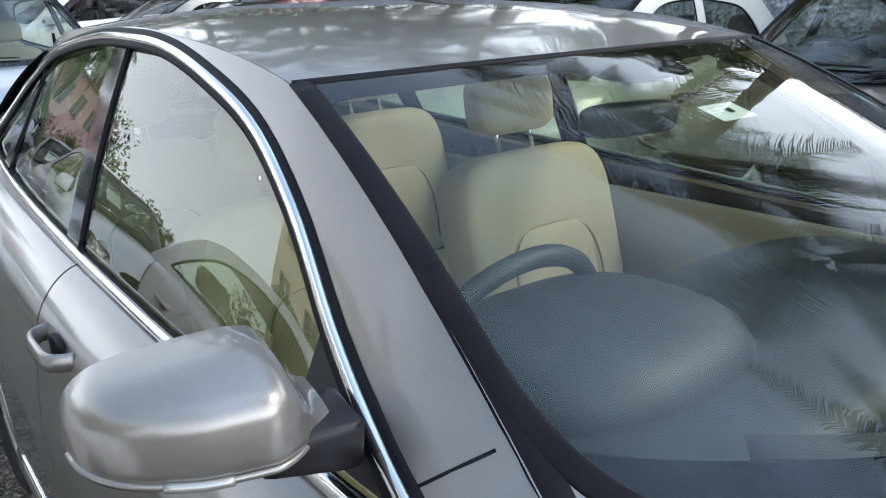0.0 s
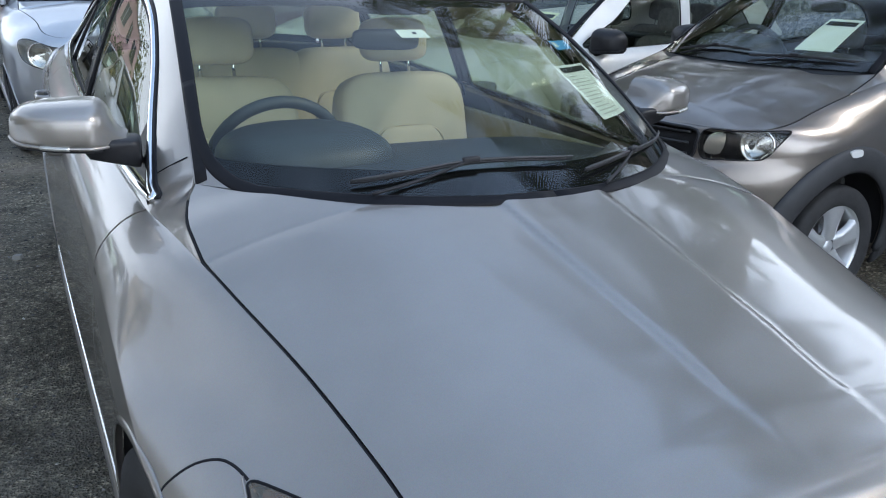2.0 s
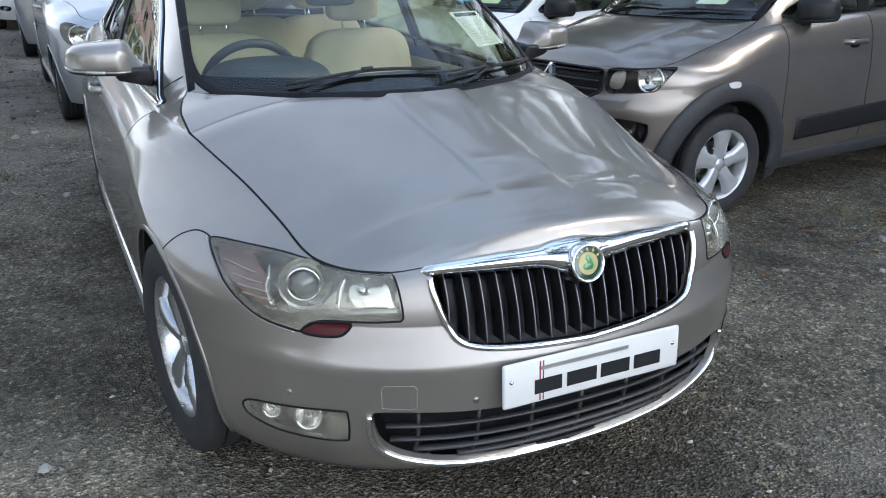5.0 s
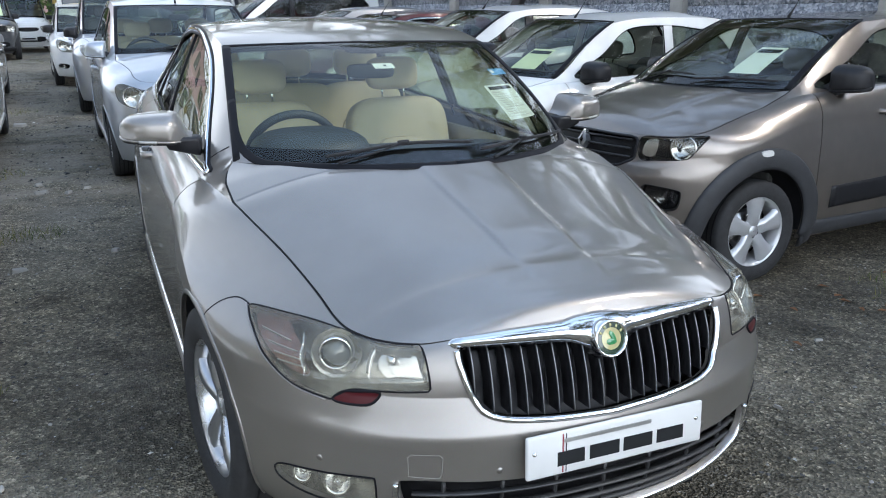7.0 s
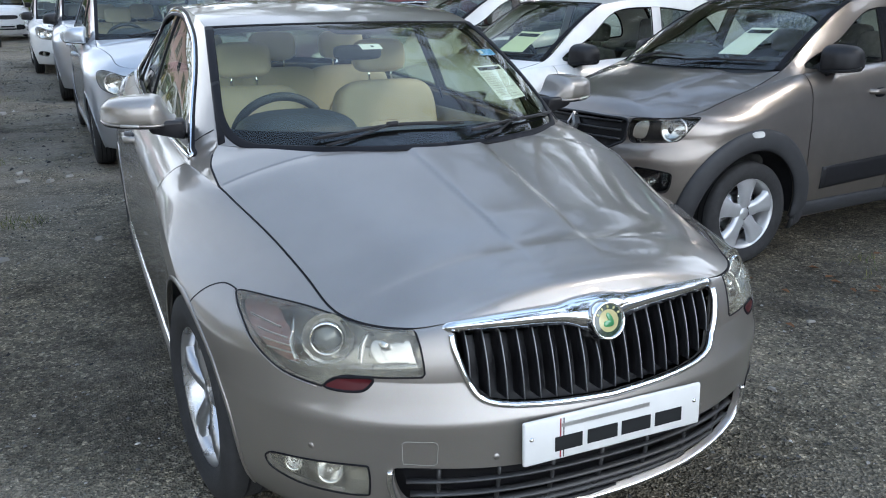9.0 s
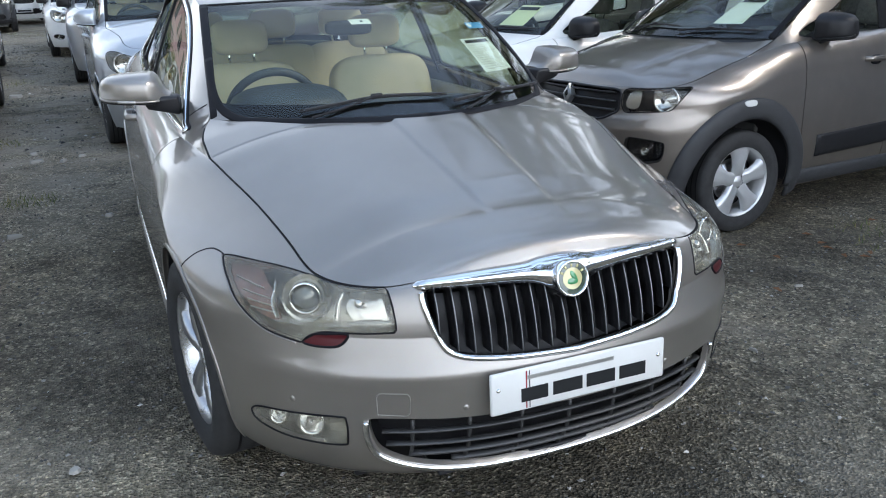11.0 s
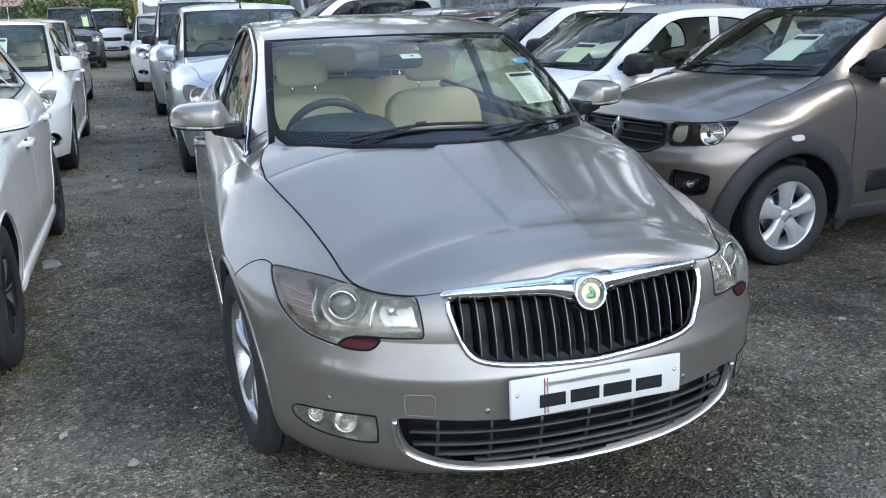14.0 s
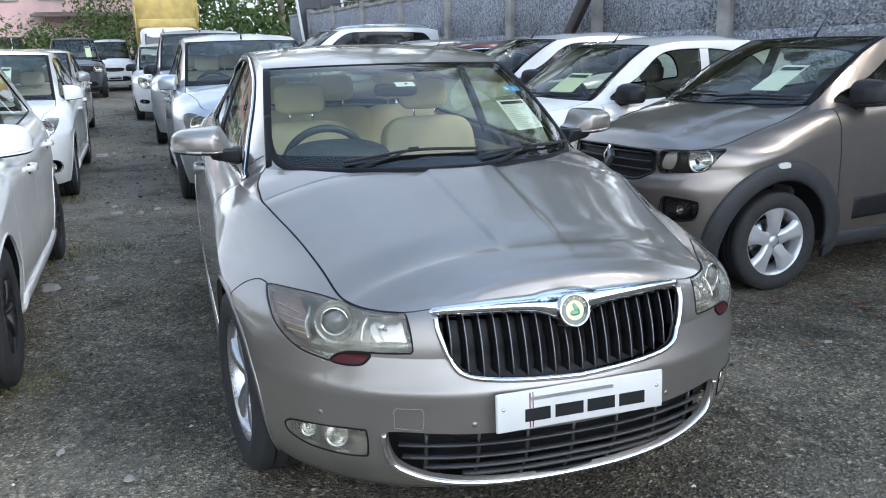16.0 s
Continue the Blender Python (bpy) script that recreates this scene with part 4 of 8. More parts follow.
def hood_panel(root, S, body, gap=0.0055):
    """Bonnet between its side seams, from the nose to the foot of the windscreen."""
    P = S.P
    b = P["screen_base"]
    y0 = S.y0h + 0.0015
    y1 = b[2] - 0.012
    ys = S.y0h + (y1 - S.y0h) * np.linspace(0, 1, 60) ** 2
    right = [(max(float(S.seam(y)[0]) - gap, 0.0), y) for y in ys]
    rear = [(x, b[1] - 0.012 + (b[2] - b[1]) * (abs(x) / b[0]) ** 2.2) for x in np.linspace(right[-1][0], -right[-1][0], 40)][1:-1]
    left = [(-x, y) for x, y in right[::-1]][:-1]
    part("bonnet", panel(S.hood, right + rear + left, [], P.get("hood_step", 0.04), (1, 1), 1, 0.02), body, root)
    # rubber in the gap along the bonnet's sides
    yy = np.linspace(S.y0h + 0.06, P["rail"][2][0] if "rail" in P else y1, 40)
    for sg in (1, -1):
        sx_, sz_ = S.seam(yy)
        part("bonnet_gap", tube(np.stack([sg * (sx_ - gap * 0.5), yy, sz_ - 0.0035], -1), 0.0042, 6), SEAL, root)
    # dark gutter under the screen's foot
    pts = [(s, -0.012) for s in np.linspace(-1, 1, 30)]
    part("cowl", strip(S.screen, pts, 0.05, 0.004, 1, False, -0.012), BLACK, root)


def lamp_unit(root, S, sg, outline, name="headlight", depth=0.07, k=4, bowls=(), dark=False, haze=None, lens=None):
    """A lamp let into the nose: dark bowl, reflectors, clear lens."""
    m = (lambda p: p) if sg > 0 else flip_x
    uv = S.front(outline, k) if k else np.array(outline)
    uv[:, 1] = np.minimum(uv[:, 1], 1.985)
    g = new(name)
    g.parent = root
    part("bowl", panel(S.shell, m(uv), [], 0.02, (1.25, 0.42), sg_out(sg), 0.0, -depth), (GLOSSBLACK if dark else haze or LAMPGREY), g)
    X = S.shell(*m(uv).T)
    N = chart_normals(S.shell, m(uv), sg_out(sg))
    bm = bmesh.new()
    a = [bm.verts.new(p) for p in X]
    b = [bm.verts.new(p - n * depth) for p, n in zip(X, N)]
    for i in range(len(a)):
        j = (i + 1) % len(a)
        bm.faces.new((a[i], a[j], b[j], b[i]))
    part("bowl_wall", finish(bm), BLACK if dark else haze or LAMPGREY, g)
    part("lens", panel(S.shell, m(uv), [], 0.02, (1.25, 0.42), sg_out(sg), 0.0, 0.001), lens or LAMPGLASS, g)
    part("lens_seal", strip(S.shell, m(uv), 0.005, 0.002, sg_out(sg), True, 0.0), SEAL, g)
    for bx, bz, br, kind in bowls:
        q = S.front([(bx, bz)])
        c = S.shell(*m(q).T)[0]
        n = chart_normals(S.shell, m(q), sg_out(sg))[0]
        d = Vector((n[0] * 0.7, -1, 0.08)).normalized()
        mt = Matrix.Translation(Vector(c) - d * 0.03) @ d.to_track_quat("X", "Z").to_matrix().to_4x4()
        if kind == "projector":
            part("projector_ring", lathe([(br * 0.98, -0.03), (br * 1.1, -0.01), (br * 1.15, 0.004), (br * 1.08, 0.010), (br * 0.98, 0.004)], 36, mt), CHROME, g)
            part("projector_lens", lathe([(0.0005, 0.016), (br * 0.5, 0.012), (br * 0.82, 0.002), (br * 0.99, -0.012)], 32, mt), PROJ, g)
            part("projector_shroud", lathe([(br * 1.10, -0.014), (br * 1.2, -0.022), (br * 1.22, -0.045)], 36, mt), LAMPGREY, g)
        else:
            part("reflector", lathe([(0.004, -0.03), (br * 0.5, -0.026), (br * 0.85, -0.008), (br, 0.008), (br * 1.05, 0.004)], 32, mt), REFLECTOR, g)
            part("bulb", lathe([(0.0005, 0.006), (0.008, 0.002), (0.009, -0.03)], 12, mt), CHROME, g)
    return g


def sg_out(sg):
    return 1


PROJ = plain("projector_glass", (0.16, 0.17, 0.17), 0.05, 0.3, 0.05, coat=1)


def nose(root, S, body, holes, qe, top_v=2.0, seam=None, behind=None):
    """Front bumper skin with its openings; seam: (y, z) points of its edge to the wing, from below."""
    if seam is not None:
        e = S.flank(seam, qr=(0.3, 1.1))
        e[0, 1] = 0.0
        right = [tuple(p) for p in e]
    else:
        right = [(qe, v) for v in np.linspace(0, top_v, 10)]
    if behind is not None:
        right += [tuple(p) for p in behind]
    qa = right[-1][0]
    top = [(q, top_v) for q in np.linspace(qa, -qa, 60)]
    left = [(-q, v) for q, v in right[::-1]]
    bottom = [(q, 0.0) for q in np.linspace(-right[0][0], right[0][0], 60)][1:-1]
    return panel(S.shell, np.array(right + top + left + bottom), holes, S.P.get("nose_step", 0.03), (1.25, 0.42), 1, 0.015)


def both(polys):
    return [p for a in polys for p in (np.asarray(a), flip_x(a))]


def sym(half):
    """Closed outline from a right half given top middle round to bottom middle."""
    h = [tuple(p) for p in half]
    return np.array(h + [(-x, z) for x, z in h[::-1] if x > 1e-6])


# ----- the silver saloon -----
SALOON = dict(
    L=4.84, step=0.04, hood_step=0.0115, nose_step=0.02, corner=(1.05, 4.2), corner_top=(0.5, 4.2), top_ends=(0.135, 4.76), round=2.5, round_top=3.5, skew=0.1, curl=1.25,
    width=((0.15, 0.84), (0.25, 0.885), (0.4, 0.905), (0.6, 0.908), (0.75, 0.895), (0.9, 0.87)),
    nose=((0.15, 0.15), (0.22, 0.08), (0.3, 0.042), (0.45, 0.030), (0.49, 0.0265), (0.505, 0.030), (0.52, 0.0385), (0.6, 0.07), (0.7, 0.13)),
    shoulder=((0, 0.58), (0.6, 0.62), (1.0, 0.72), (1.5, 0.79), (2.5, 0.83), (4, 0.87), (4.84, 0.87)),
    sill=((0, 0.165), (0.4, 0.19), (0.9, 0.22), (3.9, 0.22), (4.84, 0.24)),
    taper=((0, 1), (1.05, 1), (2.4, 1.005), (3.6, 0.995), (4.4, 0.96), (4.84, 0.93)),
    tail=((0.2, 4.74), (0.4, 4.83), (0.6, 4.84), (0.9, 4.8), (1.05, 4.76)),
    belt=((0.135, 0.577, 0.730), (0.19, 0.582, 0.706), (0.33, 0.595, 0.712), (0.5, 0.614, 0.752), (0.72, 0.646, 0.803), (0.8, 0.662, 0.822), (0.95, 0.696, 0.857), (1.1, 0.727, 0.889), (1.3, 0.752, 0.903), (1.47, 0.772, 0.910), (2.7, 0.785, 0.962), (3.6, 0.765, 1.0), (4.2, 0.73, 1.03), (4.76, 0.68, 1.03)),
    rail=((1.1, 0.727, 0.8895), (1.22, 0.727, 0.922), (1.34, 0.704, 0.952), (1.405, 0.674, 0.977), (1.7, 0.625, 1.16), (2.035, 0.585, 1.345), (2.4, 0.59, 1.405), (2.75, 0.588, 1.428), (3.3, 0.57, 1.418), (3.75, 0.545, 1.35), (4.15, 0.58, 1.19), (4.45, 0.7, 1.035)),
    crown=((0.135, 0.004), (0.15, 0.042), (0.175, 0.071), (0.21, 0.086), (0.25, 0.094), (0.33, 0.108), (0.45, 0.108), (0.6, 0.107), (0.95, 0.106), (1.05, 0.1035), (1.2, 0.092), (1.4, 0.068)),
    creases=((0.088, 0.045, 0.0085, 0.0085),),
    screen_base=(0.672, 1.0, 1.405, 0.982, 0.974), screen_top=(0.583, 1.955, 2.035, 1.355, 1.345),
    roof_mid=((1.95, 1.355), (2.2, 1.405), (2.6, 1.45), (3.0, 1.462), (3.5, 1.445), (3.85, 1.39)),
    rear_top=(0.55, 3.85, 3.75, 1.39, 1.35), rear_base=(0.66, 4.5, 4.42, 1.06, 1.04),
    windows=((1.49, 0.927), (2.0, 0.944), (2.7, 0.980), (3.4, 1.02), (3.92, 1.065), (3.96, 1.1), (3.84, 1.2), (3.68, 1.29), (3.4, 1.362), (3.0, 1.402), (2.7, 1.404), (2.5, 1.39), (2.3, 1.35), (2.1, 1.287), (1.93, 1.193), (1.76, 1.068), (1.62, 0.985), (1.53, 0.943)),
    posts=(2.76, 3.6), post_lean=0.05, axles=(0.874, 3.635), wheel_z=0.316, arch=0.362, rim=0.215, tyre=0.215, track=1.545, style="alloy",
    seams=(1.46, 2.68, 3.62), steer=7, sill_chrome=0.30, inner_tail=4.35, wheel_back=0.435, wheel_up=-0.007, seat_back=0.88, seat_up=0.105, handle_drop=-0.02,
)


def headlight_outline(S):
    """Chart outline of the big headlight: up to the bonnet edge, round the corner of the wing, back along the bumper."""
    qa, qb = (S.top_q(x) for x in (0.452, 0.583))
    top = [(q, 1.985) for q in np.linspace(qa, qb, 8)]
    rest = smooth_path([(0.585, 0.711), (0.64, 0.714), (0.70, 0.712), (0.752, 0.709), (0.769, 0.705), (0.7745, 0.698), (0.779, 0.676), (0.771, 0.635), (0.725, 0.59), (0.655, 0.571)], 4)
    foot = smooth_path([(0.655, 0.571), (0.63, 0.588), (0.605, 0.602), (0.52, 0.603), (0.452, 0.605)], 4)
    edge = np.vstack([S.front(rest)[2:], S.front(foot)[1:], S.front([(0.446, 0.612), (0.446, 0.63), (0.447, 0.65), (0.448, 0.67), (0.45, 0.69), (0.451, 0.7)])])
    return np.vstack([top, edge])


def silver_saloon(m):
    P = SALOON
    S = Shape(P)
    root = thing("saloon_car", "silver-beige metallic saloon car parked on dark gravel", "car", m)
    car_sides(root, S, SILVER)
    glasshouse(root, S, SILVER, SIDEGLASS, GLOSSBLACK, CHROME)
    hood_panel(root, S, SILVER)
    # wings
    for sg in (1, -1):
        bend = smooth_path([(sg * s_, r_) for s_, r_ in ((0.982, 0.42), (0.98, 0.25), (0.970, 0.14), (0.945, 0.062), (0.905, 0.016), (0.86, -0.004))], 4)
        foot = np.vstack([bend, [(sg * 0.86, -0.008), (sg * 1.0, -0.008), (sg * 1.0, 0.42)]])
        part("pillar_foot", panel(S.screen, foot, [], 0.03, (0.67, 0.9), 1, 0.03, 0.0025), SILVER, root)
        rim = np.vstack([bend, [(sg * s_, -0.006) for s_ in np.linspace(0.84, 0.0, 14)]])
        part("screen_seal", strip(S.screen, rim, 0.03, 0.004, 1, False, 0.001), SEAL, root)
    hluv = headlight_outline(S)
    bseam = smooth_path([(0.60, 0.2), (0.66, 0.4), (0.73, 0.60), (0.745, 0.652), (0.744, 0.676), (0.735, 0.697), (0.712, 0.709), (0.68, 0.710), (0.645, 0.706)], 3)
    d = seam_line(S, [(1.457, 0.26), (1.457, 0.5), (1.457, 0.77)])
    e = S.flank(bseam, qr=(0.3, 1.1))
    e[0, 1] = 0
    qc = S.top_q(0.583)
    arch = S.flank(circle(0.874, 0.316, 0.362))
    behind = S.front([(0.755, 0.69), (0.70, 0.694), (0.64, 0.70), (0.60, 0.704)])
    wing = np.vstack([e, behind, [(q, 2.0) for q in np.linspace(qc, d[-1, 0], 40)], d[::-1]])
    for sg in (1, -1):
        mm = (lambda p: p) if sg > 0 else flip_x
        part("bumper_seam", strip(S.shell, mm(e[9:]), 0.005, 0.0012, 1), SEAL, root)
        part("wing", panel(S.shell, mm(wing), [mm(arch), mm(hluv)], 0.03, (1.25, 0.42), 1, 0.015), SILVER, root)
    # front bumper skin
    grille = [(0.0, 0.694), (0.2, 0.700), (0.372, 0.698), (0.372, 0.66), (0.348, 0.59), (0.31, 0.549), (0.2, 0.532), (0.0, 0.522)]
    gr = sym(smooth_path(grille, 4))
    gruv = np.array([(math.copysign(q, x), v) for (q, v), (x, z) in zip(S.front(np.abs(gr)), gr)])
    intake = [(0.0, 0.372), (0.3, 0.378), (0.5, 0.386), (0.525, 0.365), (0.5, 0.29), (0.42, 0.24), (0.3, 0.21), (0.15, 0.19), (0.0, 0.184)]
    it = sym(smooth_path(intake, 4))
    ituv = np.array([(math.copysign(q, x), v) for (q, v), (x, z) in zip(S.front(np.abs(it)), it)])
    fog = [(0.768, 0.352), (0.745, 0.366), (0.665, 0.377), (0.588, 0.383), (0.575, 0.374), (0.572, 0.312), (0.582, 0.299), (0.64, 0.294), (0.71, 0.296), (0.756, 0.312), (0.770, 0.333)]
    foguv = S.front(smooth_path(fog, 3, True))
    skin = nose(root, S, SILVER, [gruv, ituv, *both([hluv, foguv, arch])], 0, 1.993, bseam, behind)
    bumper = part("front_bumper", skin, SILVER, root)
    # bumper under-lip
    uv = np.array([(q, 0.02) for q in np.linspace(-0.6, 0.6, 60)])
    part("under_lip", strip(S.shell, uv, 0.03, 0.012, 1, False, -0.012), BLACK, root)
    # headlights
    for sg in (1, -1):
        h = lamp_unit(root, S, sg, hluv, "headlight", 0.07, 0, ((0.634, 0.667, 0.036, "projector"),), haze=YELLOWED, lens=HAZEDLENS)
        mm = (lambda p: p) if sg > 0 else flip_x

        def inside(nm, path, width, height, mat, depth, k=4, closed=False):
            u = S.front(smooth_path(path, k, closed))
            part(nm, strip(S.shell, mm(u), width, height, 1, closed, -depth), mat, h)

        # main-beam reflector: upright facets in a squarish bay
        for x0, x1, dp in ((0.462, 0.478, 0.03), (0.480, 0.502, 0.042), (0.504, 0.524, 0.046), (0.526, 0.542, 0.036)):
            fz = S.front([(x0, 0.632), (x1, 0.628), (x1, 0.69), (x0, 0.688)])
            part("reflector_facet", panel(S.shell, mm(fz), [], 0.02, (1.25, 0.42), 1, 0.012, -dp), REFLECTOR, h)
        q = S.front([(0.512, 0.664)])
        c = S.shell(*mm(q).T)[0]
        mt = Matrix.Translation(Vector(c) + Vector((0, 0.04, 0))) @ pose(0, 0, 0, 0, 0, -90)
        part("bulb_shield", lathe([(0.0005, 0.022), (0.010, 0.02), (0.013, 0.0)], 16, mt), CHROME, h)
        inside("bay_floor", [(0.455, 0.622), (0.5, 0.619), (0.56, 0.617)], 0.016, 0.006, YELLOWED, 0.03)
        inside("reflector_fin", [(0.549, 0.698), (0.566, 0.672), (0.574, 0.645), (0.577, 0.628)], 0.008, 0.010, REFLECTOR, 0.022)
        inside("reflector_fin", [(0.556, 0.698), (0.575, 0.668), (0.583, 0.64)], 0.005, 0.008, LAMPGREY, 0.03)
        inside("signal_fin", [(0.678, 0.698), (0.690, 0.682), (0.706, 0.655), (0.704, 0.62)], 0.007, 0.012, REFLECTOR, 0.02)
        # faceted cup round the projector
        q = S.front([(0.634, 0.664)])
        c, n = S.shell(*mm(q).T)[0], chart_normals(S.shell, mm(q), 1)[0]
        dv = Vector((n[0] * 0.7, -1, 0.08)).normalized()
        mt = Matrix.Translation(Vector(c) - dv * 0.052) @ dv.to_track_quat("X", "Z").to_matrix().to_4x4()
        cup = lathe([(0.042, -0.012), (0.052, -0.004), (0.064, 0.012)], 14, mt)
        for fc in cup.faces:
            fc.smooth = False
        part("projector_cup", cup, REFLECTOR, h)
        # outer signal chamber with level flutes
        ch = S.front(smooth_path([(0.70, 0.715), (0.745, 0.718), (0.77, 0.70), (0.776, 0.67), (0.762, 0.635), (0.735, 0.61), (0.712, 0.61), (0.712, 0.65), (0.70, 0.68)], 3, True))
        part("signal_chamber", panel(S.shell, mm(ch), [], 0.02, (1.25, 0.42), 1, 0.012, -0.035), SIGNAL, h)
        for z_ in (0.632, 0.65, 0.668, 0.686):
            inside("signal_flute", [(0.716, z_), (0.74, z_ + 0.002), (0.764, z_ + 0.004)], 0.004, 0.004, LAMPGREY, 0.033, 3)
        ro = smooth_path([(0.553, 0.599), (0.60, 0.598), (0.628, 0.593), (0.649, 0.572), (0.616, 0.566), (0.574, 0.571)], 4, True)
        ru = S.front(ro)
        part("red_reflector", panel(S.shell, mm(ru), [], 0.02, (1.25, 0.42), 1, 0.01, 0.002), REDLENS, h, "small dark red reflector under the headlight")
        part("reflector_seal", strip(S.shell, mm(ru), 0.007, 0.004, 1, True), SEAL, h)
        uv = S.front(smooth_path([(0.775, 0.706), (0.7835, 0.677), (0.7755, 0.634), (0.728, 0.5865), (0.664, 0.5675)], 5))
        part("headlight_trim", strip(S.shell, mm(uv), 0.005, 0.003, sg_out(sg)), SILVER, h)
        f = lamp_unit(root, S, sg, fog, "fog_lamp", 0.05, 3, ((0.655, 0.338, 0.034, "reflector"), (0.725, 0.336, 0.024, "reflector")), haze=YELLOWED, lens=HAZEDLENS)
        part("fog_lamp_rim", strip(S.shell, mm(foguv), 0.005, 0.003, sg_out(sg), True), SEAL, f)
    # grille: backing, upright slats, chrome surround and brow
    g = new("grille")
    g.parent = root
    part("backing", panel(S.shell, gruv, [], 0.04, (1.25, 0.42), 1, 0, -0.06), BLACK, g)
    zt, zb = crv((0, 0.686), (0.2, 0.697), (0.38, 0.697)), crv((0, 0.524), (0.2, 0.533), (0.31, 0.551), (0.345, 0.592), (0.37, 0.66))
    xs = np.linspace(-0.345, 0.345, 18)
    for x in xs:
        a, b = float(zb(abs(x))), float(zt(abs(x)))
        if abs(x) < 0.05:
            b -= 0.05
        zz = np.linspace(a, b, 8)
        uv = S.front([(abs(x), z) for z in zz])
        X = S.shell(*uv.T)
        X[:, 0] = x
        X[:, 1] = np.linspace(X[0, 1], X[-1, 1], 8) - 0.008 * np.sin(np.linspace(0, math.pi, 8))
        bm = bmesh.new()
        rows = []
        for p in X:
            rows.append([bm.verts.new((p[0] + dx, p[1] + dy, p[2])) for dx, dy in ((-0.002, 0.012), (0.0, 0.008), (0.003, 0.012), (0.0045, 0.055), (-0.0045, 0.055))])
        for i in range(7):
            for j in range(5):
                bm.faces.new((rows[i][j], rows[i][(j + 1) % 5], rows[i + 1][(j + 1) % 5], rows[i + 1][j]))
        sl = part("slat", finish(bm), SLAT, g)
        part("slat_edge", tube(X + np.array((0.0, 0.0085, 0.0)), 0.0016, 6), SLATEDGE, sl)
    und = np.array([(0.378, 0.695), (0.376, 0.66), (0.352, 0.585), (0.313, 0.543), (0.2, 0.525), (0.0, 0.514)])
    u = smooth_path(und, 6)
    u = np.vstack([u, flip_x(u)[::-1][1:]])
    uuv = np.array([(math.copysign(q, x), v) for (q, v), (x, z) in zip(S.front(np.abs(u)), u)])
    part("chrome_surround", strip(S.shell, uuv, 0.017, 0.012, 1), CHROME, g, "chrome frame round the grille")
    # brow: a deep two-faced bar that swells over the badge and runs out to points
    zt_ = crv((0, 0.744), (0.055, 0.741), (0.1, 0.734), (0.2, 0.733), (0.34, 0.726), (0.38, 0.721), (0.394, 0.711))
    zb_ = crv((0, 0.664), (0.045, 0.667), (0.07, 0.680), (0.105, 0.690), (0.216, 0.697), (0.325, 0.699), (0.375, 0.698), (0.394, 0.708))
    bm = bmesh.new()
    rows = []
    for x in np.linspace(-0.394, 0.394, 67):
        ax = abs(x)
        T = S.shell(S.top_q(max(ax, 0.004)), 1.985)
        B = S.shell(*S.front([(max(ax, 0.004), float(zb_(ax)))]).T)[0]
        T, B = np.array((x, min(T[1], 0.19) - 0.002, float(zt_(ax)))), np.array((x, B[1], float(zb_(ax))))
        f = min(1.0, (0.396 - ax) / 0.025) * (1 + 0.5 * max(0.0, 1 - (ax / 0.08) ** 2))
        out = np.array((0, -0.86, 0.5))
        prof = [T + (0, 0.012, -0.006), T, T * 0.8 + B * 0.2 + out * 0.010 * f, T * 0.5 + B * 0.5 + out * 0.015 * f, T * 0.42 + B * 0.58 + out * 0.0145 * f, B + out * 0.003 * f, B + (0, 0.02, 0.004)]
        rows.append([bm.verts.new(p) for p in prof])
    for r0, r1 in zip(rows, rows[1:]):
        for j in range(6):
            bm.faces.new((r0[j], r0[j + 1], r1[j + 1], r1[j]))
    part("chrome_brow", finish(bm), CHROME, g, "chrome bar along the top of the grille")
    # round badge
    bc = Matrix.Translation((0.0, 0.066, 0.694)) @ pose(0, 0, 0, 0, 0, -90) @ pose(0, 0, 0, 0, -14, 0)
    bd = part("badge", lathe([(0.047, -0.03), (0.047, 0.004), (0.044, 0.009), (0.04, 0.006), (0.039, 0.002)], 40, bc), CHROME, g, "round chrome badge with green and gold enamel")
    part("badge_field", lathe([(0.0005, 0.0045), (0.0275, 0.004)], 36, bc), PALEGOLD, bd)
    part("badge_ring", lathe([(0.0275, 0.0035), (0.0395, 0.003)], 36, bc), GREENBLACK, bd)
    for a in range(-60, 61, 30):
        part("badge_mark", pillow((0.003, 0.006, 0.008), bc @ pose(0, 0, 0, a) @ Matrix.Translation((0.004, 0, 0.0335)), 0.5, 10, 6), PALEGOLD, bd)
    part("badge_emblem", pillow((0.004, 0.03, 0.016), bc @ Matrix.Translation((0.004, 0, -0.007)), 0.8), GREEN, bd)
    part("badge_emblem", pillow((0.004, 0.013, 0.03), bc @ Matrix.Translation((0.004, 0.004, 0.006)) @ pose(0, 0, 0, 30), 0.8), GREEN, bd)
    # number plate, its characters as plain bars
    pm = Matrix.Translation((0, 0.016, 0.446)) @ pose(0, 0, 0, -2)
    pl = part("number_plate", block((0.512, 0.012, 0.112), pm, 0.006, 2), PLATE, root, "white number plate with dark bars")
    for x, w, z, h, mat in ((-0.03, 0.25, 0.032, 0.010, LAMPGREY), (-0.135, 0.075, -0.014, 0.036, INK), (-0.04, 0.085, -0.014, 0.036, INK), (0.058, 0.085, -0.014, 0.036, INK), (0.155, 0.08, -0.014, 0.036, INK), (-0.158, 0.003, 0.0, 0.1, RED), (-0.149, 0.002, 0.0, 0.1, INK)):
        part("plate_bar", block((w, 0.002, h), pm @ Matrix.Translation((x, -0.0072 if w > 0.004 else -0.0064, z)), 0), mat, pl)
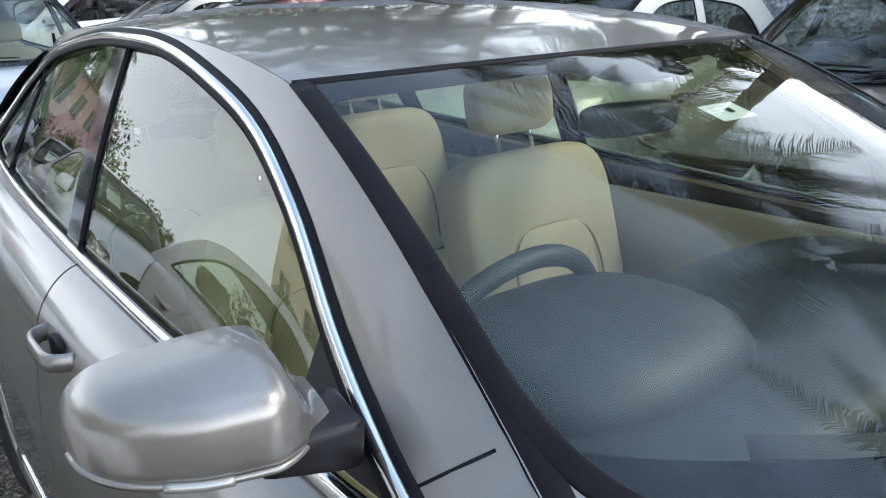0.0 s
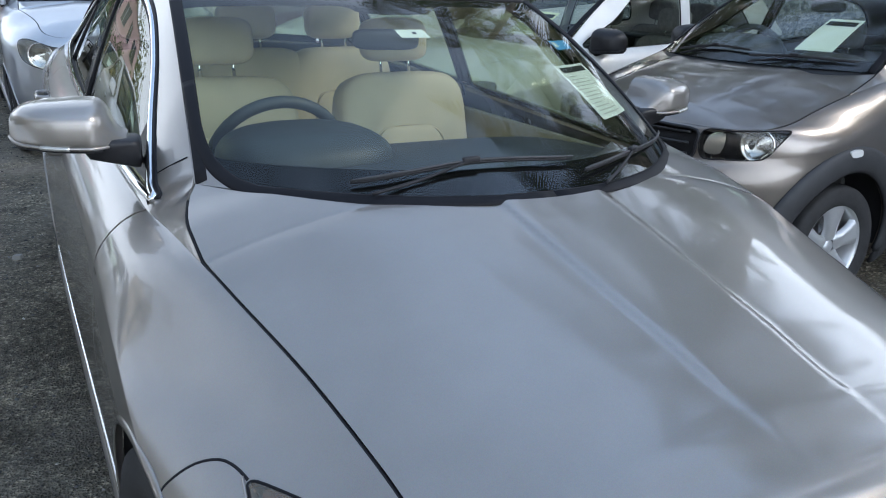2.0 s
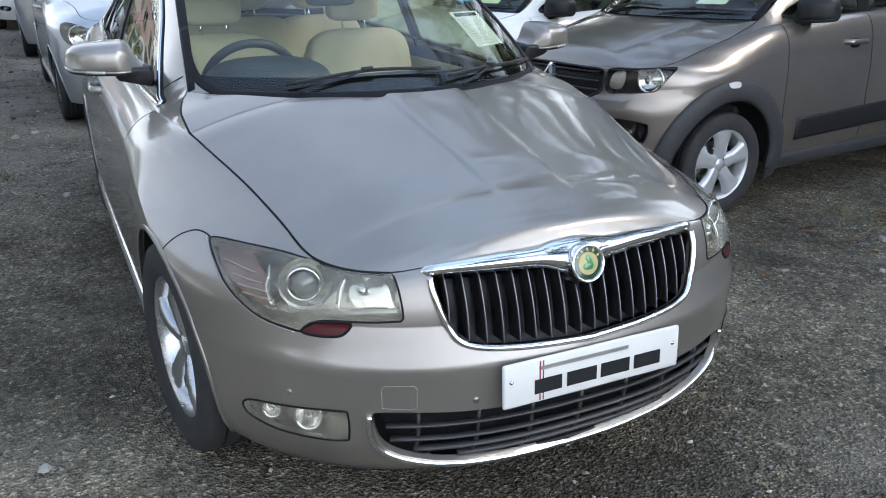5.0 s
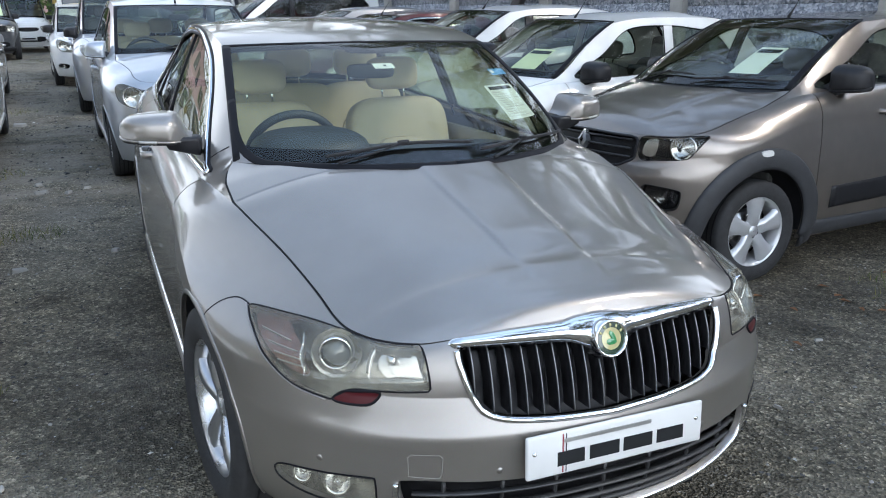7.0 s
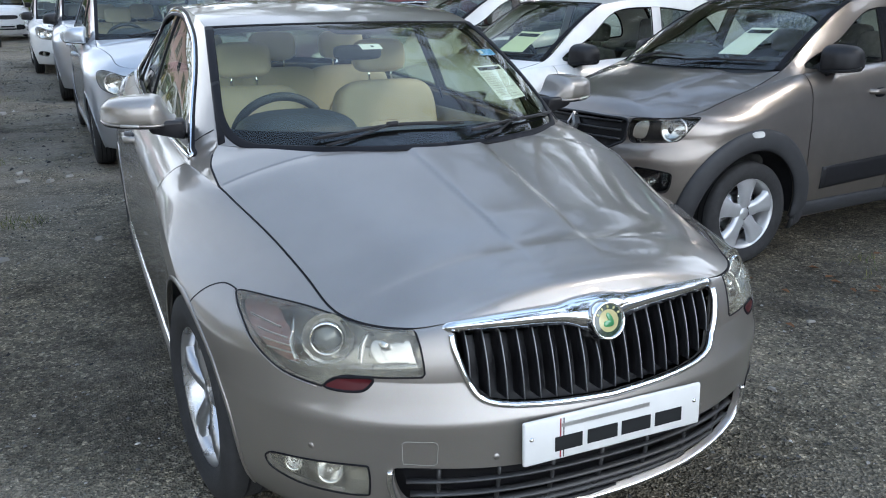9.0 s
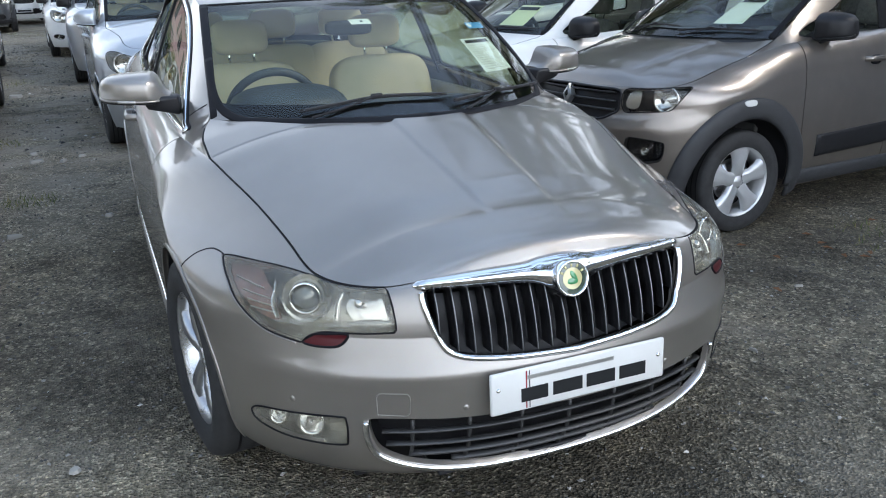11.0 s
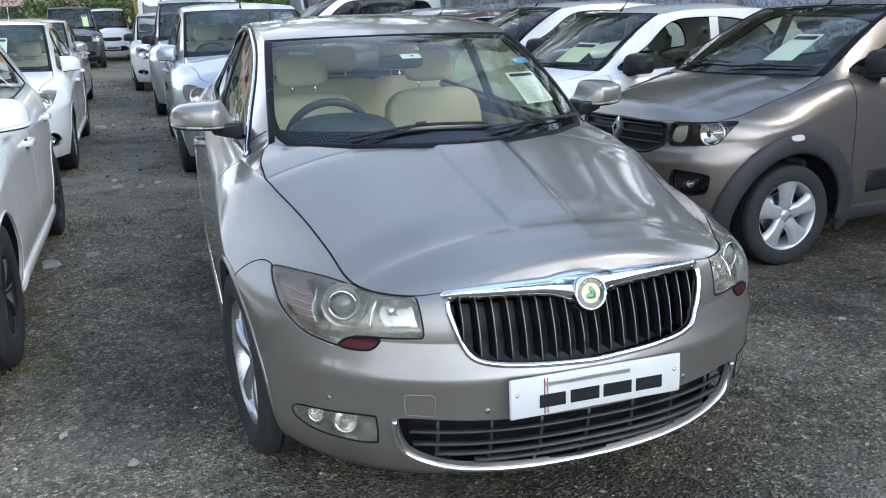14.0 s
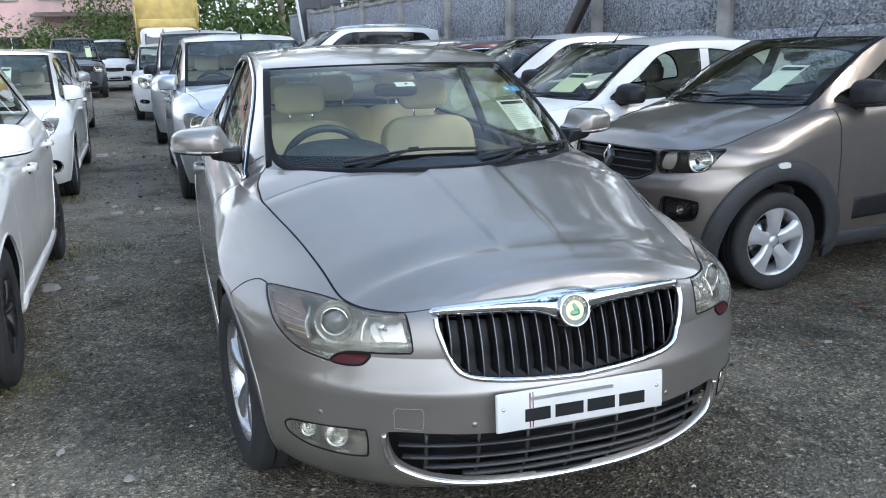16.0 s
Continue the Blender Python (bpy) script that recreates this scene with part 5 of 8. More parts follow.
    for sg in (-1, 1):
        part("plate_screw", lathe([(0.0005, 0.004), (0.004, 0.003), (0.006, 0.0)], 12, pm @ Matrix.Translation((sg * 0.235, -0.006, 0.012)) @ pose(0, 0, 0, 0, 0, -90)), DULLCHROME, pl)
    # lower intake: backing, level slats, uprights, chrome lip
    li = new("lower_intake")
    li.parent = root
    part("backing", panel(S.shell, ituv, [], 0.05, (1.25, 0.42), 1, 0, -0.07), BLACK, li)
    part("air_duct", block((1.08, 0.02, 0.27), Matrix.Translation((0, 0.27, 0.29)), 0.004), BLACK, li)
    part("duct_floor", block((0.7, 0.14, 0.012), Matrix.Translation((0, 0.2, 0.186)), 0.003), BLACK, li)
    for z, w in ((0.335, 0.50), (0.295, 0.49), (0.255, 0.43), (0.22, 0.32)):
        x = np.linspace(-w, w, 31)
        uv = np.array([(math.copysign(q, xx), v) for (q, v), xx in zip(S.front([(abs(xx), z) for xx in x]), x)])
        X, N = S.shell(*uv.T), chart_normals(S.shell, uv, 1)
        part("slat", ribbon(X - N * 0.022, N, 0.010, 0.012), SLATDARK, li)
    for x in np.linspace(-0.42, 0.42, 7):
        z0 = 0.2 + 0.25 * abs(x) ** 2
        X = S.shell(*S.front([(abs(x), z) for z in np.linspace(z0, 0.37, 6)]).T)
        X[:, 0] = x
        X[:, 1] += 0.025
        part("upright", tube(X, 0.006, 6), SLATDARK, li)
    lp = smooth_path([(0.532, 0.375), (0.53, 0.33), (0.505, 0.275), (0.42, 0.228), (0.3, 0.198), (0.15, 0.18), (0.0, 0.174)], 5)
    lp = np.vstack([lp, flip_x(lp)[::-1][1:]])
    luv = np.array([(math.copysign(q, x), v) for (q, v), (x, z) in zip(S.front(np.abs(lp)), lp)])
    part("chrome_lip", strip(S.shell, luv, 0.016, 0.010, 1), CHROME, li, "curved chrome strip under the lower intake")
    # parking sensors and towing-eye cover
    for x, z in ((0.3, 0.405), (-0.3, 0.405), (0.685, 0.415), (-0.685, 0.415)):
        q = S.front([(abs(x), z)])
        q[:, 0] *= math.copysign(1, x)
        c, n = S.shell(*q.T)[0], chart_normals(S.shell, q, 1)[0]
        mt = Matrix.Translation(c) @ Vector(n).to_track_quat("X", "Z").to_matrix().to_4x4()
        part("parking_sensor", lathe([(0.0005, 0.0008), (0.0075, 0.0008), (0.008, -0.001), (0.0095, 0.0006), (0.010, -0.002)], 18, mt), SILVER, bumper)
    tw = densify(smooth_path([(0.44, 0.455), (0.5, 0.456), (0.508, 0.448), (0.506, 0.396), (0.44, 0.392), (0.434, 0.4), (0.433, 0.447)], 1, True), 0.01)
    tuv = flip_x(S.front(np.array(tw)))
    part("towing_cover", strip(S.shell, tuv, 0.0025, 0.001, 1, True), SHADOWGAP, bumper)
    # rear deck
    xs_ = np.linspace(-1, 1, 30)
    rim_ = [(float(S.hx(4.2)) * math.copysign(abs(math.sin(t)) ** S.a, t), 4.2 + 0.555 * abs(math.cos(t)) ** S.a) for t in np.linspace(-math.pi / 2, math.pi / 2, 40)]
    part("boot_lid", panel(S.deck, np.array(rim_), [], 0.06, (1, 1), 1, 0.01), SILVER, root)
    for sg in (1, -1):
        tl = S.find([(x, z) for x, z in ((0.5, 0.95), (0.78, 0.95), (0.82, 0.85), (0.78, 0.75), (0.5, 0.76))], [0, 2], (2.0, 2.99))
        part("tail_light", panel(S.shell, tl if sg > 0 else flip_x(tl), [], 0.04, (1.25, 0.42), 1, 0.01, 0.006), REDLENS, root)
        door_mirror(root, (sg * 0.926, 1.675, 1.07), (0.212, 0.145, 0.106), SILVER, BLACK, sg)
        # black sail and pillar foot behind the mirror
        sail = [(1.5, 0.94), (1.78, 0.952), (1.8, 1.19), (1.7, 1.12), (1.56, 1.0)]
        f = S.sidewall if sg > 0 else mirrored(S.sidewall)
        part("pillar_seam", strip(f, [(1.492, 1.012), (1.51, 0.998), (1.53, 0.982), (1.555, 0.962)], 0.004, 0.0012, sg), SEAL, root)
        part("mirror_sail", panel(f, densify(sail, 0.04), [], 0.04, (1, 1), sg, 0.01, -0.006), BLACK, root)
    wiper(root, S, [(-0.607, 0.032), (-0.225, 0.1), (0.158, 0.088)], (-0.56, 0.006))
    wiper(root, S, [(0.17, 0.045), (0.49, 0.068), (0.95, 0.05)], (0.22, 0.004))
    cabin(root, S, LEATHER, 0.3, True)
    dv_ = np.array([(s_, 0.135 + 0.02 * s_ * s_) for s_ in np.linspace(-0.72, 0.72, 24)])
    part("defroster_vent", strip(S.screen, dv_, 0.04, 0.004, 1, False, -0.07), CLAD, root)
    # papers and stickers on the screen
    def sheet_on(s0, s1, r0, r1, mat, nm, off=-0.006, lean=0.0, lb=""):
        poly = [(s0, r0), (s1, r0), (s1 + lean, r1), (s0 + lean, r1)]
        return part(nm, panel(S.screen, densify(poly, 0.05), [], 0.05, (0.67, 0.9), 1, 0.0, off), mat, root, lb)

    pp = sheet_on(0.56, 0.83, 0.215, 0.49, PAPER, "price_sheet", -0.006, 0.02, "white printed price sheet behind the windscreen")
    for i in range(12):
        r = 0.232 + 0.0172 * i
        sheet_on(0.585, 0.81 - 0.045 * (i * 5 % 4), r, r + 0.0042, LAMPGREY, "printed_line", -0.0045).parent = pp
    sheet_on(0.60, 0.82, 0.445, 0.475, INK, "printed_line", -0.0045).parent = pp
    bl = sheet_on(0.76, 0.92, 0.585, 0.65, BLUEPRINT, "blue_sticker", -0.006, 0.0, "small blue sticker on the windscreen")
    sheet_on(0.765, 0.80, 0.6, 0.635, PAPER, "sticker_mark", -0.0045).parent = bl
    tg = sheet_on(-0.09, 0.05, 0.69, 0.745, PAPER, "toll_tag", -0.006, 0.0, "small white tag sticker behind the mirror")
    sheet_on(-0.02, 0.0, 0.71, 0.725, INK, "sticker_mark", -0.0045).parent = tg
    return root, S


SLAT = plain("grille_slat", (0.014, 0.014, 0.015), 0.3, 0.0, 0.1)
SLATEDGE = plain("slat_edge", (0.22, 0.22, 0.23), 0.3, 0.6, 0.1)
GREENBLACK = plain("green_black_enamel", (0.012, 0.035, 0.018), 0.2, 0, 0.05, coat=1)
SLATDARK = plain("intake_slat", (0.035, 0.035, 0.036), 0.4, 0.1, 0.15)
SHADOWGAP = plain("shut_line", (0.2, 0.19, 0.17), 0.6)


# ----- the other cars -----
def outline_of(L, w, H, fo, wb, r, nz, cowl, top, belt, end, step=0.07, style="cover", hatch=True, **more):
    """Shape numbers of an ordinary car from its main sizes: cowl and top are (y, z) of the windscreen's foot and head, belt (front, rear) heights, end the roof's end."""
    cy, cz = cowl
    ty, tz = top
    bf, br = belt
    tail = L - 0.1
    rb = (0.74 * w, L - 0.1, L - 0.2, br + 0.04, br + 0.03) if hatch else (0.74 * w, L - 0.42, L - 0.5, br + 0.04, br + 0.03)
    last = L - 0.16 if hatch else L - 0.45
    dz = tz - cz
    d = dict(
        L=L, step=step, nose_step=0.035, corner=(0.8, L - 0.55), corner_top=(0.45, L - 0.55), top_ends=(0.1, L - 0.08), round=2.6, round_top=3.0, curl=1.2,
        width=((0.15, 0.93 * w), (0.3, 0.975 * w), (0.5, w), (0.75, w), (0.95, 0.98 * w), (1.2, 0.95 * w)),
        nose=((0.15, 0.13), (0.25, 0.05), (0.4, 0.0), (nz - 0.16, 0.015), (nz - 0.02, 0.07), (nz + 0.1, 0.14)),
        shoulder=((0, nz - 0.15), (0.5, nz - 0.1), (cy, bf - 0.16), (L, br - 0.16)),
        sill=((0, 0.19), (0.5, 0.2), (L, 0.22)),
        taper=((0, 1), (1, 1), (0.6 * L, 1), (L, 0.95)),
        tail=((0.2, L - 0.05), (0.5, L), (0.9, L - 0.03), (1.2, L - 0.08)),
        belt=((0.1, 0.72 * w, nz + 0.01), (0.16, 0.72 * w, nz), (0.45, 0.72 * w, nz + 0.065), (cy - 0.25, 0.82 * w, cz - 0.05), (cy + 0.05, 0.875 * w, bf), (L - 0.55, 0.875 * w, br), (tail, 0.82 * w, br + 0.01)),
        rail=((cy - 0.25, 0.82 * w, cz - 0.049), (cy, 0.8 * w, cz), (cy + 0.5 * (ty - cy), 0.745 * w, cz + 0.53 * dz), (ty, 0.705 * w, tz - 0.01), (ty + 0.45, 0.71 * w, H - 0.05), (end - 0.35, 0.69 * w, H - 0.055), (end, 0.675 * w, H - 0.1), (last, 0.82 * w, br + 0.03)),
        crown=((0.1, 0), (0.14, 0.03), (0.2, 0.046), (0.3, 0.056), (cy - 0.25, 0.066), (cy, 0.066)),
        creases=((0.32 * w, 0.1, 0.007, 0.03),),
        screen_base=(0.8 * w, cy - 0.27, cy, cz + 0.005, cz - 0.002), screen_top=(0.70 * w, ty - 0.07, ty, tz + 0.01, tz),
        roof_mid=((ty - 0.07, tz + 0.01), (ty + 0.4, H - 0.015), (ty + 0.9, H), (end - 0.4, H - 0.01), (end + 0.1, H - 0.06)),
        rear_top=(0.67 * w, end + 0.08, end, H - 0.06, H - 0.1), rear_base=rb,
        windows=((cy + 0.16, bf + 0.03), (cy + 0.8, bf + 0.03), ((cy + last) / 2, (bf + br) / 2 + 0.03), (last - 0.55, br + 0.035), (last - 0.42, br + 0.07), (end - 0.25, H - 0.19), (end - 0.55, H - 0.13), (ty + 0.5, H - 0.11), (ty + 0.12, tz - 0.06), (0.5 * (cy + ty) + 0.14, cz + 0.5 * dz - 0.04)),
        posts=(fo + 0.5 * wb + 0.02,), post_lean=0.08, axles=(fo, fo + wb), wheel_z=r, arch=r + 0.05, rim=0.6 * r, tyre=0.16, track=2 * w - 0.21, style=style,
        seams=(cy + 0.06, fo + 0.5 * wb, fo + wb - 0.06), inner_tail=last - 0.15, wheel_back=0.5, seat_back=1.0, seat_up=H - 1.49 + 0.03,
    )
    d.update(more)
    return d


def islands(me):
    """The separate pieces of a panel, largest first, as meshes that keep their normals."""
    n = len(me.vertices)
    tag = np.arange(n)
    ed = np.array([e.vertices[:] for e in me.edges])
    co = np.array([v.co[:] for v in me.vertices])
    # the fold at the edge has its own vertices: join it to the sheet by place
    key = {}
    for i, c in enumerate(np.round(co, 6)):
        key.setdefault(tuple(c), i)
    first = np.array([key[tuple(c)] for c in np.round(co, 6)])
    tag = first.copy()
    while True:
        lo = np.minimum(tag[ed[:, 0]], tag[ed[:, 1]])
        new_ = tag.copy()
        np.minimum.at(new_, ed[:, 0], lo)
        np.minimum.at(new_, ed[:, 1], lo)
        new_ = new_[new_]
        np.minimum.at(new_, first, new_)
        new_ = np.minimum(new_, new_[first])
        if (new_ == tag).all():
            break
        tag = new_
    nor = np.array([c.vector[:] for c in me.corner_normals])
    out = []
    for g in np.unique(tag):
        fs = [p for p in me.polygons if tag[p.vertices[0]] == g]
        used = sorted({int(first[i]) for p in fs for i in p.vertices})
        mp = {i: k for k, i in enumerate(used)}
        m2 = bpy.data.meshes.new("panel")
        m2.from_pydata([tuple(co[i]) for i in used], [], [[mp[int(first[i])] for i in p.vertices] for p in fs])
        m2.polygons.foreach_set("use_smooth", [True] * len(fs))
        m2.normals_split_custom_set([tuple(map(float, nor[l])) for p in fs for l in p.loop_indices])
        out.append((len(fs), m2))
    bpy.data.meshes.remove(me)
    return [m for _, m in sorted(out, key=lambda o: -o[0])]


def plain_car(name, label, P, m, body, lamps, grille=None, intake=None, cloth=GREYCLOTH, tint=None, mirror=None, bumper=None, sticker=None, chrome=None, lamp_dark=False, rails=False, group="parked cars", pillar=None, badge=None, badge_pos=None, fog=None, plate_z=0.45):
    S = Shape(P)
    root = thing(name, label, "car", m, group)
    car_sides(root, S, body, CLAD if P.get("cladding") else None)
    glasshouse(root, S, body, tint or CLEARGLASS, pillar or GLOSSBLACK, chrome, True, True)
    hood_panel(root, S, body)
    hl = S.front(smooth_path(lamps, 4, True))
    hl[:, 1] = np.minimum(hl[:, 1], 1.97)
    holes = both([hl])

    def mid(half):
        g = sym(smooth_path(half, 3))
        return np.array([(math.copysign(q, x), min(v, 1.97)) for (q, v), (x, z) in zip(S.front(np.abs(g)), g)])

    arch = S.flank(circle(P["axles"][0], P["wheel_z"], P["arch"]))
    holes += both([arch])
    d = seam_line(S, [(P["seams"][0] - 0.003, 0.26), (P["seams"][0] - 0.003, 0.5), (P["seams"][0] - 0.003, float(S.zs(P["seams"][0])) - 0.01)])
    if grille:
        g = mid(grille)
        holes.append(g)
        gg = new("grille")
        gg.parent = root
        part("backing", panel(S.shell, g, [], 0.06, (1.25, 0.42), 1, 0, -0.035), BLACK, gg)
        zz = [z for x, z in grille]
        for z in np.linspace(min(zz) + 0.02, max(zz) - 0.02, 4):
            w = max(x for x, _ in grille) * 0.9
            x = np.linspace(-w, w, 25)
            uv = np.array([(math.copysign(q, a), min(v, 1.9)) for (q, v), a in zip(S.front([(abs(a), z) for a in x]), x)])
            X, N = S.shell(*uv.T), chart_normals(S.shell, uv, 1)
            part("slat", ribbon(X - N * 0.016, N, 0.012, 0.01), SLATDARK, gg)
        part("grille_frame", strip(S.shell, g, 0.014, 0.006, 1, True), CHROME if chrome else BLACK, gg)
        if badge:
            at = S.front([(0.001, badge_pos)])
            c, n = S.shell(*at.T)[0], chart_normals(S.shell, at, 1)[0]
            c[0], n[0] = 0, 0
            mt = Matrix.Translation(c) @ Vector(n).to_track_quat("X", "Z").to_matrix().to_4x4()
            if badge == "diamond":
                bm = bmesh.new()
                o = [bm.verts.new((0.012, y, z)) for y, z in ((0, 0.062), (0.04, 0), (0, -0.062), (-0.04, 0))]
                i = [bm.verts.new((0.018, y, z)) for y, z in ((0, 0.03), (0.017, 0), (0, -0.03), (-0.017, 0))]
                b = [bm.verts.new((-0.02, y, z)) for y, z in ((0, 0.066), (0.044, 0), (0, -0.066), (-0.044, 0))]
                for k in range(4):
                    bm.faces.new((o[k], o[(k + 1) % 4], i[(k + 1) % 4], i[k]))
                    bm.faces.new((b[k], b[(k + 1) % 4], o[(k + 1) % 4], o[k]))
                bmesh.ops.transform(bm, matrix=mt, verts=bm.verts[:])
                part("badge", finish(bm, False), ALLOY, gg)
            else:
                part("badge", lathe([(0.0005, 0.012), (0.03, 0.012), (0.045, 0.006), (0.046, -0.01)], 24, mt), CHROME, gg)
    if intake:
        it = mid(intake)
        holes.append(it)
        part("lower_intake", panel(S.shell, it, [], 0.06, (1.25, 0.42), 1, 0, -0.04), BLACK, root)
        part("intake_frame", strip(S.shell, it, 0.014, 0.004, 1, True), BLACK, root)
    if fog:
        fz = S.front(smooth_path(fog, 3, True))
        holes += both([fz])
        for sg in (1, -1):
            lamp_unit(root, S, sg, fog, "fog_lamp", 0.04, 3, ((float(np.mean([p[0] for p in fog])), float(np.mean([p[1] for p in fog])), 0.02 if P.get("cladding") else 0.035, "reflector"),), dark=True)
    if P.get("cladding"):
        for sg in (1, -1):
            rp = S.flank(smooth_path([(P["axles"][0] - 0.07, P["wheel_z"] + P["arch"] + 0.095), (P["axles"][0] + 0.0, P["wheel_z"] + P["arch"] + 0.1), (P["axles"][0] + 0.01, P["wheel_z"] + P["arch"] + 0.072), (P["axles"][0] - 0.055, P["wheel_z"] + P["arch"] + 0.07)], 3, True))
            part("side_repeater", panel(S.shell, rp if sg > 0 else flip_x(rp), [], 0.03, (1.25, 0.42), 1, 0.02, 0.024), PLATE, root)
    right = [tuple(p) for p in d]
    sk = np.array(right + [(q, 1.995) for q in np.linspace(d[-1, 0], -d[-1, 0], 90)] + [(-q, v) for q, v in right[::-1]] + [(q, 0.0) for q in np.linspace(-d[0, 0], d[0, 0], 90)][1:-1])
    for i, me in enumerate(islands(panel(S.shell, sk, holes, P["nose_step"], (1.25, 0.42), 1, 0.015))):
        part("front_skin" if i == 0 else "wing_tail", me, body, root)
    if bumper:
        uv = np.array([(q, 0.16) for q in np.linspace(-0.6, 0.6, 60)])
        part("bumper_guard", strip(S.shell, uv, 0.13, 0.02, 1), bumper, root)
    for sg in (1, -1):
        xs, zs = [p[0] for p in lamps], [p[1] for p in lamps]
        cx, cz, rr = 0.5 * (min(xs) + max(xs)), 0.5 * (min(zs) + max(zs)), (0.5 if lamp_dark else 0.42) * (max(zs) - min(zs))
        dx = 0.24 * (max(xs) - min(xs))
        bowls = ((cx + dx * 1.0, cz + 0.002, rr * 1.02, "reflector"),) if lamp_dark else ((cx - dx, cz, rr * 0.8, "reflector"), (cx + dx * 0.7, cz, rr, "reflector"))
        h = lamp_unit(root, S, sg, lamps, "headlight", 0.06, 4, bowls, dark=lamp_dark)
        if lamp_dark and len(lamps) > 6:
            sq_ = S.front(smooth_path([(cx - 0.12, cz - 0.042), (cx - 0.055, cz - 0.045), (cx - 0.045, cz + 0.042), (cx - 0.105, cz + 0.034)], 3, True))
            part("inner_reflector", panel(S.shell, sq_ if sg > 0 else flip_x(sq_), [], 0.02, (1.25, 0.42), 1, 0.012, -0.02), REFLECTOR, h)
        mz = float(S.hz(P["seams"][0] + 0.15)) + 0.07
        door_mirror(root, (sg * (float(S.hx(P["seams"][0] + 0.2)) + 0.1), P["seams"][0] + 0.2, mz), (0.2, 0.13, 0.15), mirror or body, BLACK, sg, False)
        tl = S.find([(x * P["track"], z) for x, z in ((0.36, 1.0), (0.5, 1.0), (0.53, 0.9), (0.5, 0.72), (0.4, 0.72))], [0, 2], (2.0, 2.99))
        part("tail_light", panel(S.shell, tl if sg > 0 else flip_x(tl), [], 0.05, (1.25, 0.42), 1, 0.01, 0.006), REDLENS, root)
        if rails:
            ys = np.linspace(P["screen_top"][2] + 0.35, P["rear_top"][2] - 0.15, 16)
            lift = 0.045 * (1 - np.abs(np.linspace(-1, 1, 16)) ** 6) + 0.002
            part("roof_rail", tube(np.stack([sg * (S.rx(ys) - 0.05), ys, S.rz(ys) + lift + 0.02], -1), 0.016, 8), DULLCHROME, root)
    if not P.get("deckless", False) and P["rear_base"][1] < P["L"] - 0.2:
        yd = P["L"] - 0.55
        rim_ = [(float(S.hx(yd)) * math.copysign(abs(math.sin(t)) ** S.a, t), yd + (S.yeh - yd) * abs(math.cos(t)) ** S.a) for t in np.linspace(-math.pi / 2, math.pi / 2, 30)]
        part("boot_lid", panel(S.deck, np.array(rim_), [], 0.08, (1, 1), 1, 0.01), body, root)
    wiper(root, S, [(-0.6, 0.03), (-0.22, 0.1), (0.16, 0.09)], (-0.52, 0.0))
    wiper(root, S, [(0.18, 0.045), (0.5, 0.07), (0.9, 0.06)], (0.22, 0.0))
    cabin(root, S, cloth, 0.34)
    np_ = S.shell(*S.front([(0.001, plate_z)]).T)[0]
    pm = Matrix.Translation((0, np_[1] - 0.012, plate_z))
    pl = part("number_plate", block((0.5, 0.012, 0.11), pm, 0.004, 1), PLATE, root)
    part("plate_bar", block((0.4, 0.002, 0.05), pm @ Matrix.Translation((0, -0.0072, 0)), 0), INK, pl)
    if sticker:
        s0, s1, r0, r1, mat = sticker
        pp = part("price_sheet", panel(S.screen, densify([(s0, r0), (s1, r0), (s1, r1), (s0, r1)], 0.06), [], 0.06, (0.6, 0.8), 1, 0.0, -0.006), mat, root, "printed price sheet behind the windscreen")
        part("printed_line", panel(S.screen, densify([(s0 + 0.02, r1 - 0.08), (s1 - 0.02, r1 - 0.08), (s1 - 0.02, r1 - 0.03), (s0 + 0.02, r1 - 0.03)], 0.06), [], 0.06, (0.6, 0.8), 1, 0.0, -0.0045), INK, pp)
    # aerial on the roof
    a = S.roof(0.0, 0.06)
    part("aerial", tube([a, a + np.array((0, 0.05, 0.06)), a + np.array((0, 0.12, 0.16))], [0.012, 0.004, 0.002], 6), BLACK, root)
    return root


SLOPE, FOOT = 0.0165, 2.2


def rise(y):
    """Height of the lot, which climbs gently away from the silver saloon."""
    return SLOPE * max(0.0, min(y, 120) - FOOT)


def stand(x, y, turn=0.0):
    return Matrix.Translation((x, y, rise(y))) @ pose(0, 0, 0, math.degrees(math.atan(SLOPE)) if y > FOOT else 0) @ pose(0, 0, 0, 0, 0, turn)


def at_wall(x, y, lean=0.0):
    """Pose of a car that stands with its tail to the long wall."""
    return stand(x, y, -84 + lean)


